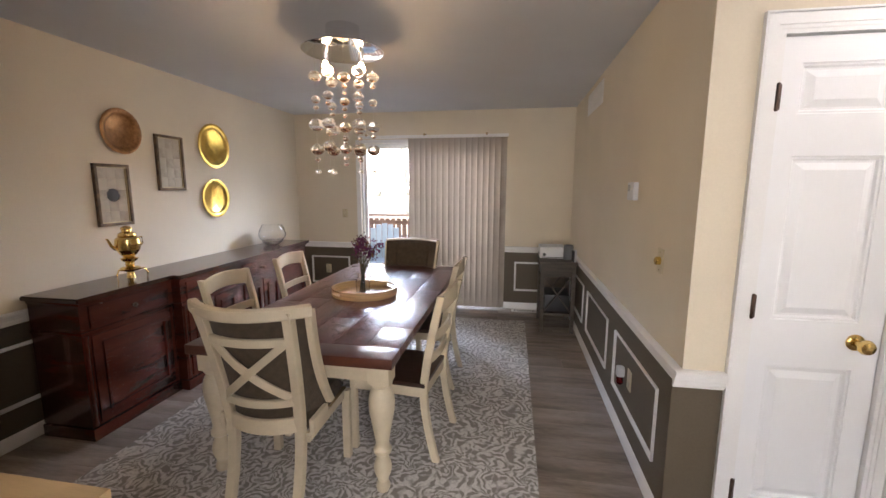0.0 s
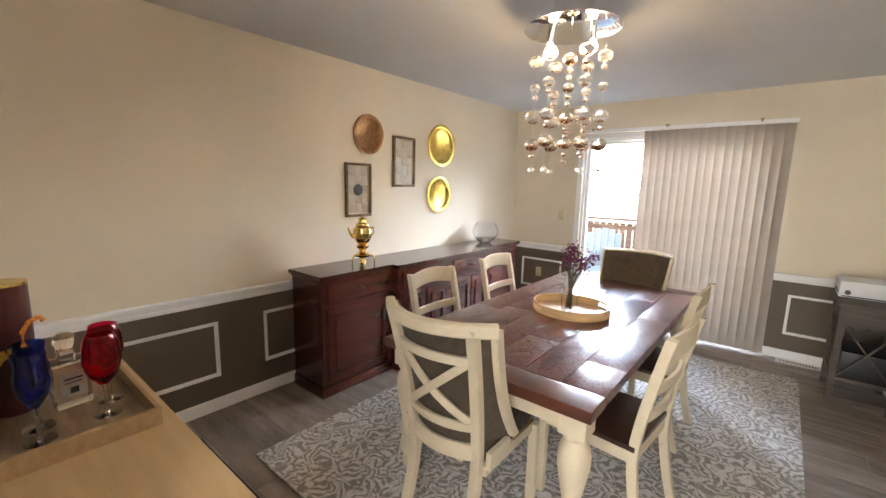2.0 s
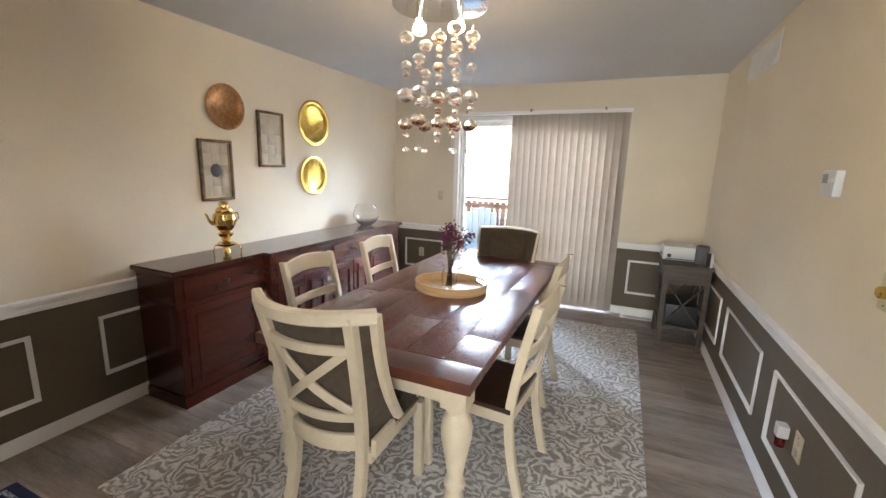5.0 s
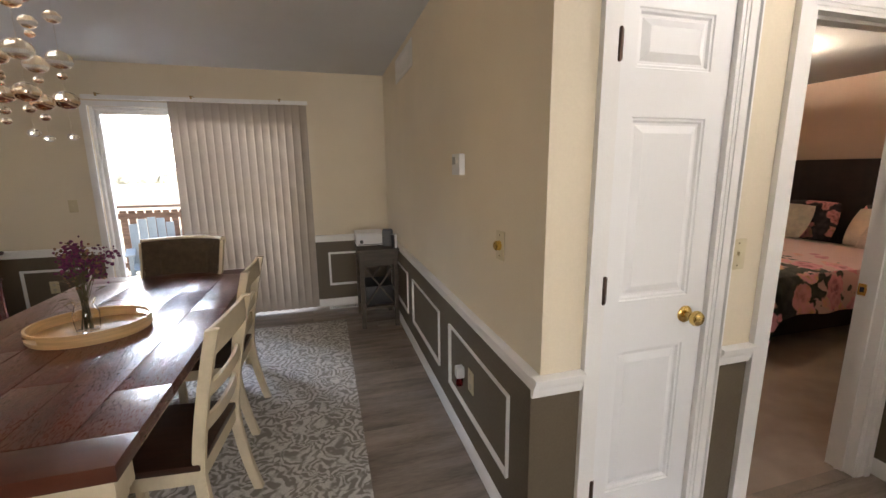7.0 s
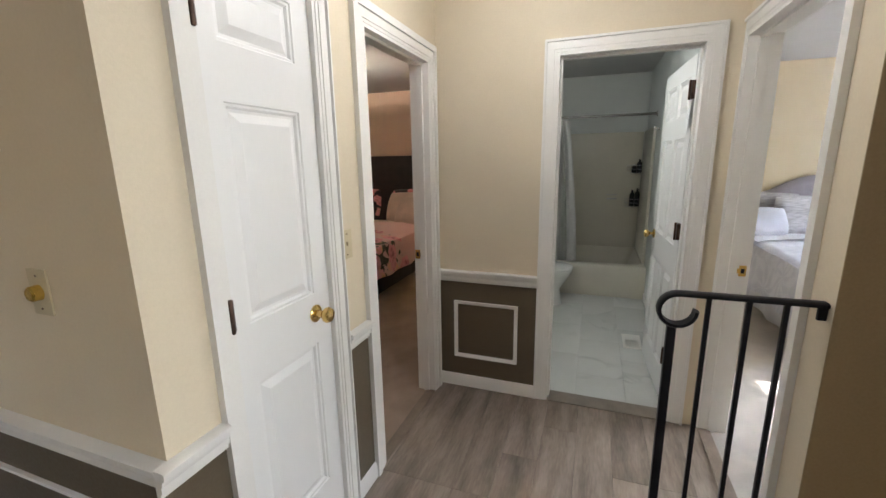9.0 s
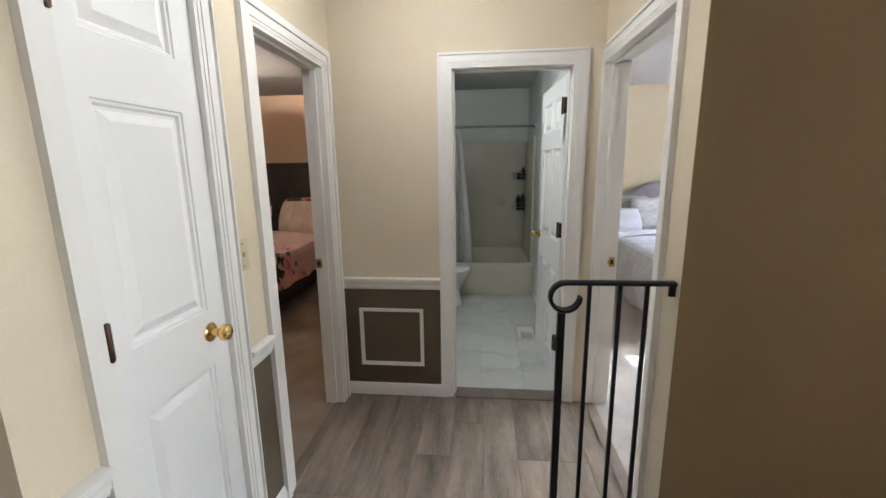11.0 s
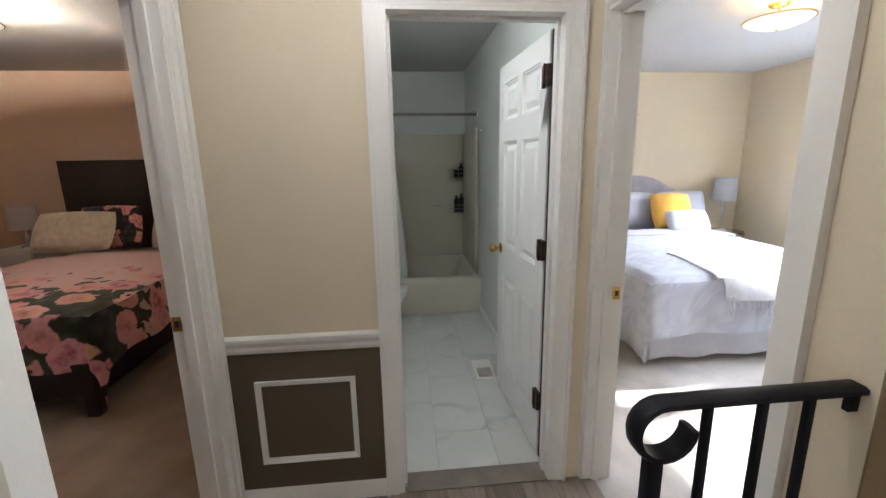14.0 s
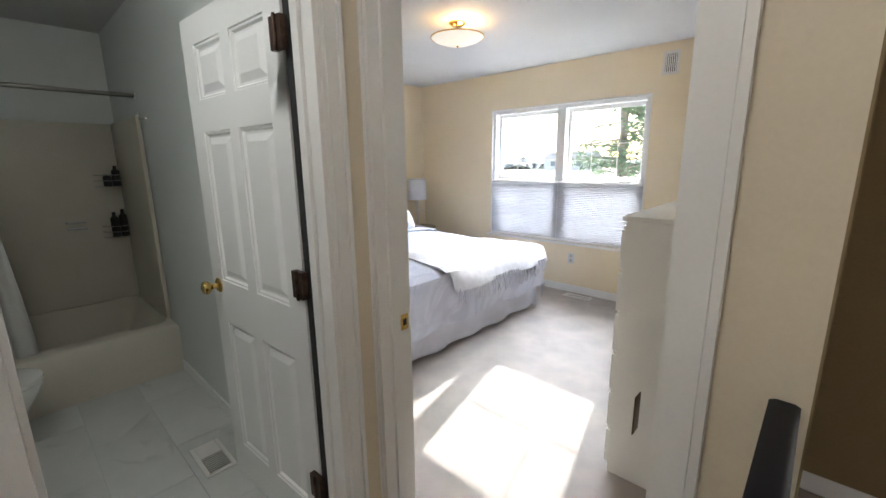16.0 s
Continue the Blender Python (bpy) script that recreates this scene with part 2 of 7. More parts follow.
def solid(name, bm, material, label, category, group="", kind=""):
    """A thing, or a piece of the setting, that is one mesh."""
    return tagged(new(name, mesh_of(name, bm, material)), label, category, group, kind)


def struct(name, bm, material, label, category):
    return solid(name, bm, material, label, category, kind="structure")


def wall_rows(axis, a0, a1, lo, hi, z0, z1, holes=()):
    """Boxes of a wall that runs along axis from a0 to a1, from lo to hi across, with holes (start, end, bottom, top)."""
    rows = []
    at = a0
    for s, e, b, t in sorted(holes):
        rows.append((at, s, z0, z1))
        if b > z0:
            rows.append((s, e, z0, b))
        if t < z1:
            rows.append((s, e, t, z1))
        at = e
    rows.append((at, a1, z0, z1))
    return [(p, q, lo, hi, r, s) if axis == "x" else (lo, hi, p, q, r, s) for p, q, r, s in rows if q - p > 1e-4]

# ---- the plan ----
XL, XR, YF, YC, XE, YB, XK = -1.89, 1.70, 6.95, 3.472, 3.56, 1.92, 2.48   # dining left and right, far wall, closet wall, hall end, bedroom wall, stair corner
YN = 1.955               # wall behind the light wooden cabinet
H = 2.485                # ceiling
XF, YW = 6.85, -1.55     # far walls of the back rooms, window wall
RAIL, BASE, DOOR = 0.81, 0.085, 2.05

def wall(name, axis, a0, a1, lo, hi, material, label, holes=(), z1=H):
    return struct(name, boxes(*wall_rows(axis, a0, a1, lo, hi, 0.0, z1, holes)), material, label, "wall")

wall("wall_dining_left", "y", YN, YF, XL - 0.12, XL, M_CREAM, "cream painted dining room wall above brown wainscot")
wall("wall_dining_far", "x", XL - 0.12, XR + 0.1, YF, YF + 0.16, M_CREAM, "cream painted wall with a sliding glass door", [(-0.985, 0.87, 0.0, 2.10)])
wall("wall_dining_right", "y", YC + 0.1, YF, XR, XR + 0.1, M_CREAM, "cream painted wall with chair rail")
wall("wall_closet", "x", XR, XE, YC, YC + 0.1, M_CREAM, "cream hall wall with closet and bedroom doors", [(1.917, 2.405, 0, 2.10), (2.715, 3.435, 0, DOOR)])
wall("wall_hall_end", "y", YB - 0.12, YC + 0.1, XE, XE + 0.1, M_CREAM, "cream hall end wall with the bathroom doorway", [(2.07, 2.775, 0, DOOR)])
wall("wall_bedroom_door", "x", XK + 0.12, XE, YB - 0.12, YB, M_CREAM, "cream hall wall with a bedroom doorway", [(2.676, 3.545, 0, DOOR)])
wall("wall_stair_corner", "y", YW, YB, XK, XK + 0.12, M_CREAM, "cream wall at the corner by the railing")
# Left end runs on unseen to block light; the entry window is added.
wall("wall_foyer", "x", 1.2, XK, 0.33, 0.43, M_DIM, "brown wall beyond the railing, shade in its colour, with an added window", [(1.35, 2.05, 0.95, 2.2)])
# Unseen wall, placed to keep living room light off the stair face.
wall("wall_foyer_light_block", "y", -3.6, 0.33, 1.2, 1.3, M_CREAM, "plain cream wall")
wall("wall_cabinet", "x", -4.0, 0.30, YN - 0.12, YN, M_CREAM, "cream wall behind the light wooden cabinet")
wall("wall_living_west", "y", -3.6, YN - 0.12, -4.12, -4.0, M_CREAM, "plain cream wall")
# The window is an unseen opening, added for the living room lamp.
wall("wall_living_south", "x", -4.12, 1.3, -3.72, -3.6, M_CREAM, "plain cream wall with a wide window added out of view", [(-1.6, 1.1, 0.6, 2.2)])
# back rooms
wall("wall_pink_west", "y", YC + 0.1, 7.5, XR + 0.1, XR + 0.16, M_PEACH, "peach bedroom wall")
wall("wall_pink_north", "x", XR + 0.1, XF, 7.5, 7.6, M_PEACH, "peach bedroom wall")
wall("wall_pink_east", "y", YC + 0.1, 7.5, XF, XF + 0.1, M_PEACH, "peach bedroom wall behind the headboard")
wall("wall_pink_south", "x", XE + 0.1, XF, YC, YC + 0.1, M_PEACH, "peach bedroom wall")
wall("wall_bath_left", "x", XE + 0.1, XF, 3.40, YC, M_BATHWALL, "pale blue-grey bathroom wall")
wall("wall_bath_right", "x", XE + 0.1, XF, 1.80 + 0.09, 1.98, M_BATHWALL, "pale blue-grey bathroom wall")
wall("wall_bath_east", "y", 1.89, YC, XF, XF + 0.1, M_BATHWALL, "pale blue-grey bathroom wall")
wall("wall_bedroom_north", "x", XE, XF, 1.80, 1.89, M_BED2WALL, "pale cream bedroom wall")
wall("wall_bedroom_east", "y", YW, 1.89, XF, XF + 0.1, M_BED2WALL, "pale cream bedroom wall behind the bed")
wall("wall_bedroom_window", "x", XK, XF + 0.1, YW - 0.15, YW, M_BED2WALL, "pale cream bedroom wall with a wide window", [(3.81, 5.64, 0.57, 2.07)])
# Thin sheet over the cream wall; its brown carries paint and shade.
struct("wall_stair_face", boxes((XK - 0.004, XK, 0.43, YB - 0.0005, 0.001, H)), M_DIM, "wall face above the stairs, brown paint with shade in its colour", "wall")
# linings that carry the bedrooms' own paint on the hall walls' inner sides
struct("wall_lining", boxes(*wall_rows("x", XR + 0.16, XE, YC + 0.1, YC + 0.104, 0, H, [(1.8, 2.52, 0, H), (2.715, 3.435, 0, DOOR)])), M_PEACH, "peach paint on the bedroom side", "wall")

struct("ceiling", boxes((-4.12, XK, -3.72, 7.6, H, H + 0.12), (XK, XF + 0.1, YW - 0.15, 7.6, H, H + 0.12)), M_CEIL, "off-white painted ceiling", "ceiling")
struct("floor", boxes((-4.12, XE + 0.03, -3.72, YF + 0.02, -0.12, -0.006)), mat("floor_underlay", (0.10, 0.085, 0.07), 0.8), "floor of grey-brown wood-look planks", "floor")
struct("carpet_pink_room", boxes((XR + 0.16, XF, YC + 0.03, 7.5, -0.11, 0.006)), mat("tan_carpet", (0.36, 0.27, 0.20), 0.95, vary=0.12, scale=4, fine=260, bump=0.09, bump_scale=320, sheen=0.3), "tan bedroom carpet", "carpet")
struct("carpet_white_room", boxes((XK + 0.12, XF, YW, YB - 0.04, -0.11, 0.006)), M_CARPET, "beige bedroom carpet", "carpet")
bath_floor = struct("floor_bath", boxes((XE + 0.03, XF, 1.98, 3.40, -0.11, -0.003)), mat("grout", (0.5, 0.52, 0.52), 0.8), "white marbled bathroom floor tiles", "floor")


# ---- trim ----
def moulding(name, runs, prof, material, label, category="trim"):
    """A moulded strip along level runs: (x0, y0, x1, y1, nx, ny), with n the way out of the wall; prof: (out, height) pairs."""
    for x0, y0, x1, y1, nx, ny in runs:
        bm = bmesh.new()
        ends = [[bm.verts.new((x + nx * o, y + ny * o, z)) for o, z in prof] for x, y in ((x0, y0), (x1, y1))]
        k = len(prof)
        for i in range(k):
            bm.faces.new((ends[0][i], ends[0][(i + 1) % k], ends[1][(i + 1) % k], ends[1][i]))
        bm.faces.new(ends[0]), bm.faces.new(ends[1])
        bmesh.ops.recalc_face_normals(bm, faces=bm.faces)
        struct(name, bm, material, label, category)


RAIL_PROF = [(0.004, 0.735), (0.012, 0.735), (0.014, 0.748), (0.02, 0.752), (0.02, 0.768), (0.024, 0.772), (0.026, 0.785), (0.034, 0.79), (0.036, 0.806), (0.03, 0.81), (0.0005, 0.81), (0.0005, 0.735)]
BASE_PROF = [(0.0005, 0.001), (0.014, 0.001), (0.014, 0.062), (0.011, 0.068), (0.009, 0.08), (0.005, BASE), (0.0005, BASE)]
WAINSCOT = [
    (XL, YN, XL, YF, 1, 0), (XL, YF, -1.047, YF, 0, -1), (0.893, YF, XR, YF, 0, -1), (XR, YF, XR, YC, -1, 0),
    (XR - 0.035, YC, 1.857, YC, 0, -1), (2.466, YC, 2.629, YC, 0, -1), (XE, 2.84, XE, YC, -1, 0),
]
moulding("chair_rail", WAINSCOT, RAIL_PROF, M_WHITE, "white moulded wooden chair rail")
moulding("baseboard", WAINSCOT + [(XL, YN, 0.30, YN, 0, 1), (1.2, 0.43, XK, 0.43, 0, 1)], BASE_PROF, M_WHITE, "white painted baseboard", "baseboard")
moulding("baseboard_bedroom", [(XK + 0.12, YW, XF, YW, 0, 1), (XF, YW, XF, 1.8, -1, 0), (XE, 1.8, XF, 1.8, 0, -1), (XK + 0.12, YW, XK + 0.12, 1.8, 1, 0)], BASE_PROF, M_WHITE, "white painted bedroom baseboard", "baseboard")
moulding("wainscot", WAINSCOT, [(0.0005, 0.002), (0.003, 0.002), (0.003, 0.74), (0.0005, 0.74)], M_BROWN, "taupe brown painted lower wall", "wainscot")


def panel_frame(axis, face, out, a0, a1, z0=0.24, z1=0.615):
    """A rectangle of picture-frame moulding on a wall."""
    bm = bmesh.new()
    w = 0.028
    steps = ((0.0, 0.016), (0.007, 0.011), (0.014, 0.006))
    for k, (inset, d) in enumerate(steps):
        ww = 0.009
        i0, i1, j0, j1 = a0 + inset, a1 - inset, z0 + inset, z1 - inset
        for p, q, r, s in ((i0, i1, j0, j0 + ww), (i0, i1, j1 - ww, j1), (i0, i0 + ww, j0 + ww, j1 - ww), (i1 - ww, i1, j0 + ww, j1 - ww)):
            lo, hi = sorted((face + out * 0.003, face + out * d))
            if axis == "y":
                box(bm, lo, hi, p, q, r, s)
            else:
                box(bm, p, q, lo, hi, r, s)
    return struct("panel_moulding", bm, M_WHITE, "white rectangular picture-frame moulding on brown wainscot", "moulding")


for a0, a1 in ((3.695, 4.52), (4.745, 5.577), (5.79, 6.75)):
    panel_frame("y", XR, -1, a0, a1, 0.232, 0.608)
for a0, a1 in ((2.18, 3.132), (3.445, 4.40), (4.7, 5.65), (5.9, 6.8)):
    panel_frame("y", XL, 1, a0, a1)
panel_frame("x", YF, -1, 1.03, 1.37)
panel_frame("x", YF, -1, -1.72, -1.17)
panel_frame("y", XE, -1, 2.953, 3.368, 0.215, 0.605)


def casing(name, axis, face, out, a0, a1, top, depth, width=0.076, label="white moulded door casing and jamb", stop=0.5):
    """The moulded casing round an opening a0..a1 on a wall's face, and the jamb through the wall."""
    bm = bmesh.new()

    def put(p, q, r, s, d0, d1):
        lo, hi = sorted((face + out * d0, face + out * d1))
        box(bm, *((lo, hi, p, q) if axis == "y" else (p, q, lo, hi)), r, s)
    for o0, o1, d in ((0.0, 0.014, 0.011), (0.014, 0.048, 0.015), (0.048, 0.053, 0.012), (0.053, width, 0.023)):
        put(a0 - o1, a0 - o0, 0.002, top + o1, 0.0005, d)
        put(a1 + o0, a1 + o1, 0.002, top + o1, 0.0005, d)
        put(a0 - o0, a1 + o0, top + o0, top + o1, 0.0005, d)
    put(a0 - 0.0, a0 + 0.015, 0.002, top, 0.008, -depth - 0.008)
    put(a1 - 0.015, a1, 0.002, top, 0.008, -depth - 0.008)
    put(a0 + 0.015, a1 - 0.015, top - 0.015, top, 0.008, -depth - 0.008)
    s0 = -depth * stop
    put(a0 + 0.015, a0 + 0.027, 0.002, top - 0.015, s0, s0 - 0.035)
    put(a1 - 0.027, a1 - 0.015, 0.002, top - 0.015, s0, s0 - 0.035)
    put(a0 + 0.027, a1 - 0.027, top - 0.027, top - 0.015, s0, s0 - 0.035)
    return struct(name, bm, M_WHITE, label, "door frame")


casing("door_frame_closet", "x", YC, -1, 1.917, 2.405, 2.10, 0.1, width=0.06)
casing("door_frame_pink_room", "x", YC, -1, 2.715, 3.435, DOOR, 0.1, width=0.085, stop=0.3)
casing("door_frame_bath", "y", XE, -1, 2.07, 2.775, DOOR, 0.1, width=0.066)
casing("door_frame_white_room", "x", YB, 1, 2.676, 3.545, DOOR, 0.12, width=0.066, stop=0.3)


# ---- panelled doors ----
def panel_door(name, m, width, label, panels, height=2.02, hinge_x=0.0, hinges=(), knob_x=None, hinge_mat=M_DARKMETAL, both=False, hinge_wide=0.012, gap_shade=False):
    """A moulded six-panel style door leaf, 35 mm thick, standing in the plane y = 0 with x from 0 to width; raised panels on the -y side."""
    door = thing(name, m, label, "door")
    tagged(door, kind="structure")
    bm = bmesh.new()
    t = 0.035
    xs = sorted({0.0, width} | {v for p in panels for v in p[:2]})
    zs = sorted({0.01, height} | {v for p in panels for v in p[2:]})
    inside = lambda x, z: any(p[0] < x < p[1] and p[2] < z < p[3] for p in panels)
    for x0, x1 in zip(xs, xs[1:]):
        for z0, z1 in zip(zs, zs[1:]):
            if not inside((x0 + x1) / 2, (z0 + z1) / 2):
                box(bm, x0, x1, 0, t, z0, z1)
    bmesh.ops.remove_doubles(bm, verts=bm.verts, dist=1e-5)
    part("leaf", bm, M_DOOR, door)
    for x0, x1, z0, z1 in panels:
        pb = bmesh.new()
        rings = []
        for inset, y in ((0.0, 0.0), (0.003, 0.005), (0.010, 0.006), (0.016, 0.014), (0.024, 0.015), (0.05, 0.003), (0.055, 0.003)):
            rings.append([pb.verts.new(c) for c in ((x0 + inset, y, z0 + inset), (x1 - inset, y, z0 + inset), (x1 - inset, y, z1 - inset), (x0 + inset, y, z1 - inset))])
        for a, b in zip(rings, rings[1:]):
            for i in range(4):
                pb.faces.new((a[i], a[(i + 1) % 4], b[(i + 1) % 4], b[i]))
        pb.faces.new(rings[-1])
        back = [pb.verts.new((x, t - 0.002, z)) for x, z in ((x0, z0), (x1, z0), (x1, z1), (x0, z1))]
        for i in range(4):
            pb.faces.new((rings[0][i], rings[0][(i + 1) % 4], back[(i + 1) % 4], back[i]))
        pb.faces.new(back)
        bmesh.ops.recalc_face_normals(pb, faces=pb.faces)
        part("panel", pb, M_DOOR, door)
    for z in hinges:
        hb = bmesh.new()
        lathe([(0.0, z - 0.05), (0.004, z - 0.05), (0.0065, z - 0.045), (0.0065, z + 0.045), (0.004, z + 0.05), (0.0, z + 0.05)], 10, centre=(hinge_x, -0.022, 0), bm=hb)
        s = 1 if hinge_x < width / 2 else -1
        box(hb, min(hinge_x - s * hinge_wide * 0.8, hinge_x + s * hinge_wide), max(hinge_x - s * hinge_wide * 0.8, hinge_x + s * hinge_wide), -0.02, 0.0, z - 0.045, z + 0.045)
        part("hinge", hb, hinge_mat, door, "dark metal hinge")
    # Dark strip stands in for the shade of the open hinge gap.
    if gap_shade:
        part("hinge_gap_shade", boxes((-0.034, -0.004, 0.006, 0.03, 0.01, height)), M_DARK, door, "dark strip for the shaded gap along the hinges")
    if knob_x is not None:
        for s in ((-1, 1) if both else (-1,)):
            kb = lathe([(0.0, 0.0), (0.032, 0.0), (0.032, 0.004), (0.026, 0.009), (0.013, 0.011), (0.011, 0.03), (0.018, 0.036), (0.027, 0.046), (0.029, 0.055), (0.024, 0.066), (0.012, 0.071), (0.0, 0.072)], 24, axis="Y", centre=(0, 0, 0))
            for v in kb.verts:
                v.co = Vector((v.co.x + knob_x, s * v.co.y if s < 0 else v.co.y + t, v.co.z + 0.96))
            bmesh.ops.recalc_face_normals(kb, faces=kb.faces)
            part("knob", kb, M_BRASS, door, "polished brass door knob")
    return door


W = 0.455
panel_door("door_closet", pose(1.933, YC + 0.012, 0.0), W, "closed white moulded closet door with a brass knob", [(0.072, 0.372, 0.26, 0.846), (0.072, 0.372, 1.036, 1.662), (0.072, 0.372, 1.812, 1.99)], height=2.08, hinge_x=-0.008, hinges=(0.30, 1.09, 1.87), knob_x=W - 0.085)
W = 0.74
cols = ((0.10, 0.335), (0.405, 0.64))
panel_door("door_bath", pose(XE + 0.155, 2.088, 0.0, 0, 0, 3.0) @ Matrix.Diagonal((1, -1, 1, 1)), W, "white six-panel bathroom door standing open against the wall", [(a, b, z0, z1) for a, b in cols for z0, z1 in ((0.19, 0.80), (0.99, 1.60), (1.72, 1.92))], hinge_x=0.0, hinges=(0.33, 1.09, 1.84), knob_x=W - 0.06, hinge_wide=0.034, gap_shade=True)

# ---- more materials: furniture ----
def rosettes(name, colours, scale=5.5, petals=7.0, curl=26.0, rough=0.95, gate=None, bump=0.3, distort=0.06, edge=0.1, shift=0.0):
    """Leafy scrolls and blossoms: each cell of a grain of points carries petals that curl round its centre. colours: ground, petal, heart, fleck."""
    m = bpy.data.materials.new(name)
    m.use_nodes = True
    nt = m.node_tree
    n, l = nt.nodes, nt.links
    b = n["Principled BSDF"]

    def math_node(op, a, c=None):
        k = n.new("ShaderNodeMath")
        k.operation = op
        for i, v in enumerate((a, c)):
            if v is None:
                continue
            if isinstance(v, (int, float)):
                k.inputs[i].default_value = v
            else:
                l.new(v, k.inputs[i])
        return k.outputs[0]
    tc = n.new("ShaderNodeTexCoord")
    wob = n.new("ShaderNodeTexNoise")
    wob.inputs["Scale"].default_value = scale * 1.6
    l.new(tc.outputs["Object"], wob.inputs["Vector"])
    vm = n.new("ShaderNodeVectorMath")
    vm.operation = "MULTIPLY_ADD"
    vm.inputs[1].default_value = (distort,) * 3
    l.new(wob.outputs["Color"], vm.inputs[0])
    l.new(tc.outputs["Object"], vm.inputs[2])
    vo = n.new("ShaderNodeTexVoronoi")
    vo.inputs["Scale"].default_value = scale
    vo.inputs["Randomness"].default_value = 0.75
    l.new(vm.outputs[0], vo.inputs["Vector"])
    sub = n.new("ShaderNodeVectorMath")
    sub.operation = "SUBTRACT"
    l.new(vm.outputs[0], sub.inputs[0])
    l.new(vo.outputs["Position"], sub.inputs[1])
    sep = n.new("ShaderNodeSeparateXYZ")
    l.new(sub.outputs[0], sep.inputs[0])
    dist = vo.outputs["Distance"]
    upright = math_node("ADD", sep.outputs["Y"], sep.outputs["Z"])
    ang = math_node("ARCTAN2", upright, sep.outputs["X"])
    spin = math_node("ADD", math_node("MULTIPLY", ang, petals), math_node("MULTIPLY", dist, curl))
    wave = math_node("SINE", spin)
    wave2 = math_node("SINE", math_node("MULTIPLY_ADD", dist, curl * 1.7))
    f = math_node("ADD", math_node("MULTIPLY", wave, 0.7), math_node("MULTIPLY", wave2, 0.5))
    step = n.new("ShaderNodeMapRange")
    step.inputs["From Min"].default_value, step.inputs["From Max"].default_value = -edge - shift, edge - shift
    l.new(f, step.inputs["Value"])
    heart = n.new("ShaderNodeMapRange")
    heart.inputs["From Min"].default_value, heart.inputs["From Max"].default_value = 0.42, 0.16
    l.new(dist, heart.inputs["Value"])
    mixes = [n.new("ShaderNodeMix") for _ in range(3)]
    for k in mixes:
        k.data_type = "RGBA"
    mixes[0].inputs["A"].default_value, mixes[0].inputs["B"].default_value = (*colours[1], 1), (*colours[2], 1)
    l.new(heart.outputs[0], mixes[0].inputs["Factor"])
    mixes[1].inputs["A"].default_value = (*colours[0], 1)
    l.new(mixes[0].outputs["Result"], mixes[1].inputs["B"])
    if gate:
        g = n.new("ShaderNodeSeparateXYZ")
        l.new(tc.outputs["Object"], g.inputs[0])
        gm = n.new("ShaderNodeMapRange")
        gm.inputs["From Min"].default_value, gm.inputs["From Max"].default_value = gate[1], gate[2]
        l.new(g.outputs[gate[0]], gm.inputs["Value"])
        fac = math_node("MULTIPLY", step.outputs[0], gm.outputs[0])
        base = n.new("ShaderNodeMix")
        base.data_type = "RGBA"
        base.inputs["A"].default_value, base.inputs["B"].default_value = (*gate[3], 1), (*colours[0], 1)
        l.new(gm.outputs[0], base.inputs["Factor"])
        l.new(base.outputs["Result"], mixes[1].inputs["A"])
    else:
        fac = step.outputs[0]
    l.new(fac, mixes[1].inputs["Factor"])
    fleck = n.new("ShaderNodeTexNoise")
    fleck.inputs["Scale"].default_value = 140
    l.new(tc.outputs["Object"], fleck.inputs["Vector"])
    fr = n.new("ShaderNodeMapRange")
    fr.inputs["From Min"].default_value, fr.inputs["From Max"].default_value = 0.45, 0.75
    fr.inputs["To Max"].default_value = 0.45
    l.new(fleck.outputs["Fac"], fr.inputs["Value"])
    mixes[2].inputs["B"].default_value = (*colours[3], 1)
    l.new(mixes[1].outputs["Result"], mixes[2].inputs["A"])
    l.new(fr.outputs[0], mixes[2].inputs["Factor"])
    l.new(mixes[2].outputs["Result"], b.inputs["Base Color"])
    b.inputs["Roughness"].default_value = rough
    b.inputs["Sheen Weight"].default_value = 0.2
    bn = n.new("ShaderNodeBump")
    bn.inputs["Strength"].default_value, bn.inputs["Distance"].default_value = bump, 0.004
    l.new(math_node("ADD", step.outputs[0], fleck.outputs["Fac"]), bn.inputs["Height"])
    l.new(bn.outputs["Normal"], b.inputs["Normal"])
    return m


M_RUG = rosettes("grey_and_cream_damask_rug", ((0.25, 0.225, 0.195), (0.66, 0.63, 0.59), (0.60, 0.57, 0.53), (0.24, 0.22, 0.20)), scale=5.6, petals=8.0, curl=20.0, distort=0.16, edge=0.45, bump=0.15)
M_MAHOGANY = mat("red_mahogany_veneer", (0.095, 0.019, 0.010), 0.26, vary=0.25, scale=2.5, fine=40, stretch=(1, 1, 6), second=(0.035, 0.009, 0.006), bump=0.01, coat=0.3, amount=1.2)
M_MAHOGANY_TOP = mat("dark_mahogany_top", (0.075, 0.022, 0.012), 0.22, vary=0.25, scale=2.5, fine=40, stretch=(6, 1, 1), second=(0.03, 0.010, 0.007), bump=0.008, coat=0.4, amount=1.2)
M_TABLE = mat("red_brown_table_wood", (0.16, 0.040, 0.020), 0.28, vary=0.2, scale=3, fine=45, stretch=(9, 1, 4), second=(0.055, 0.017, 0.010), bump=0.015, bump_scale=90, coat=0.25, amount=1.3)
M_TABLE_END = mat("red_brown_table_wood_across", (0.12, 0.034, 0.018), 0.3, scale=3, fine=45, stretch=(1, 9, 4), second=(0.05, 0.016, 0.010), bump=0.015, bump_scale=90, coat=0.25, amount=1.3)
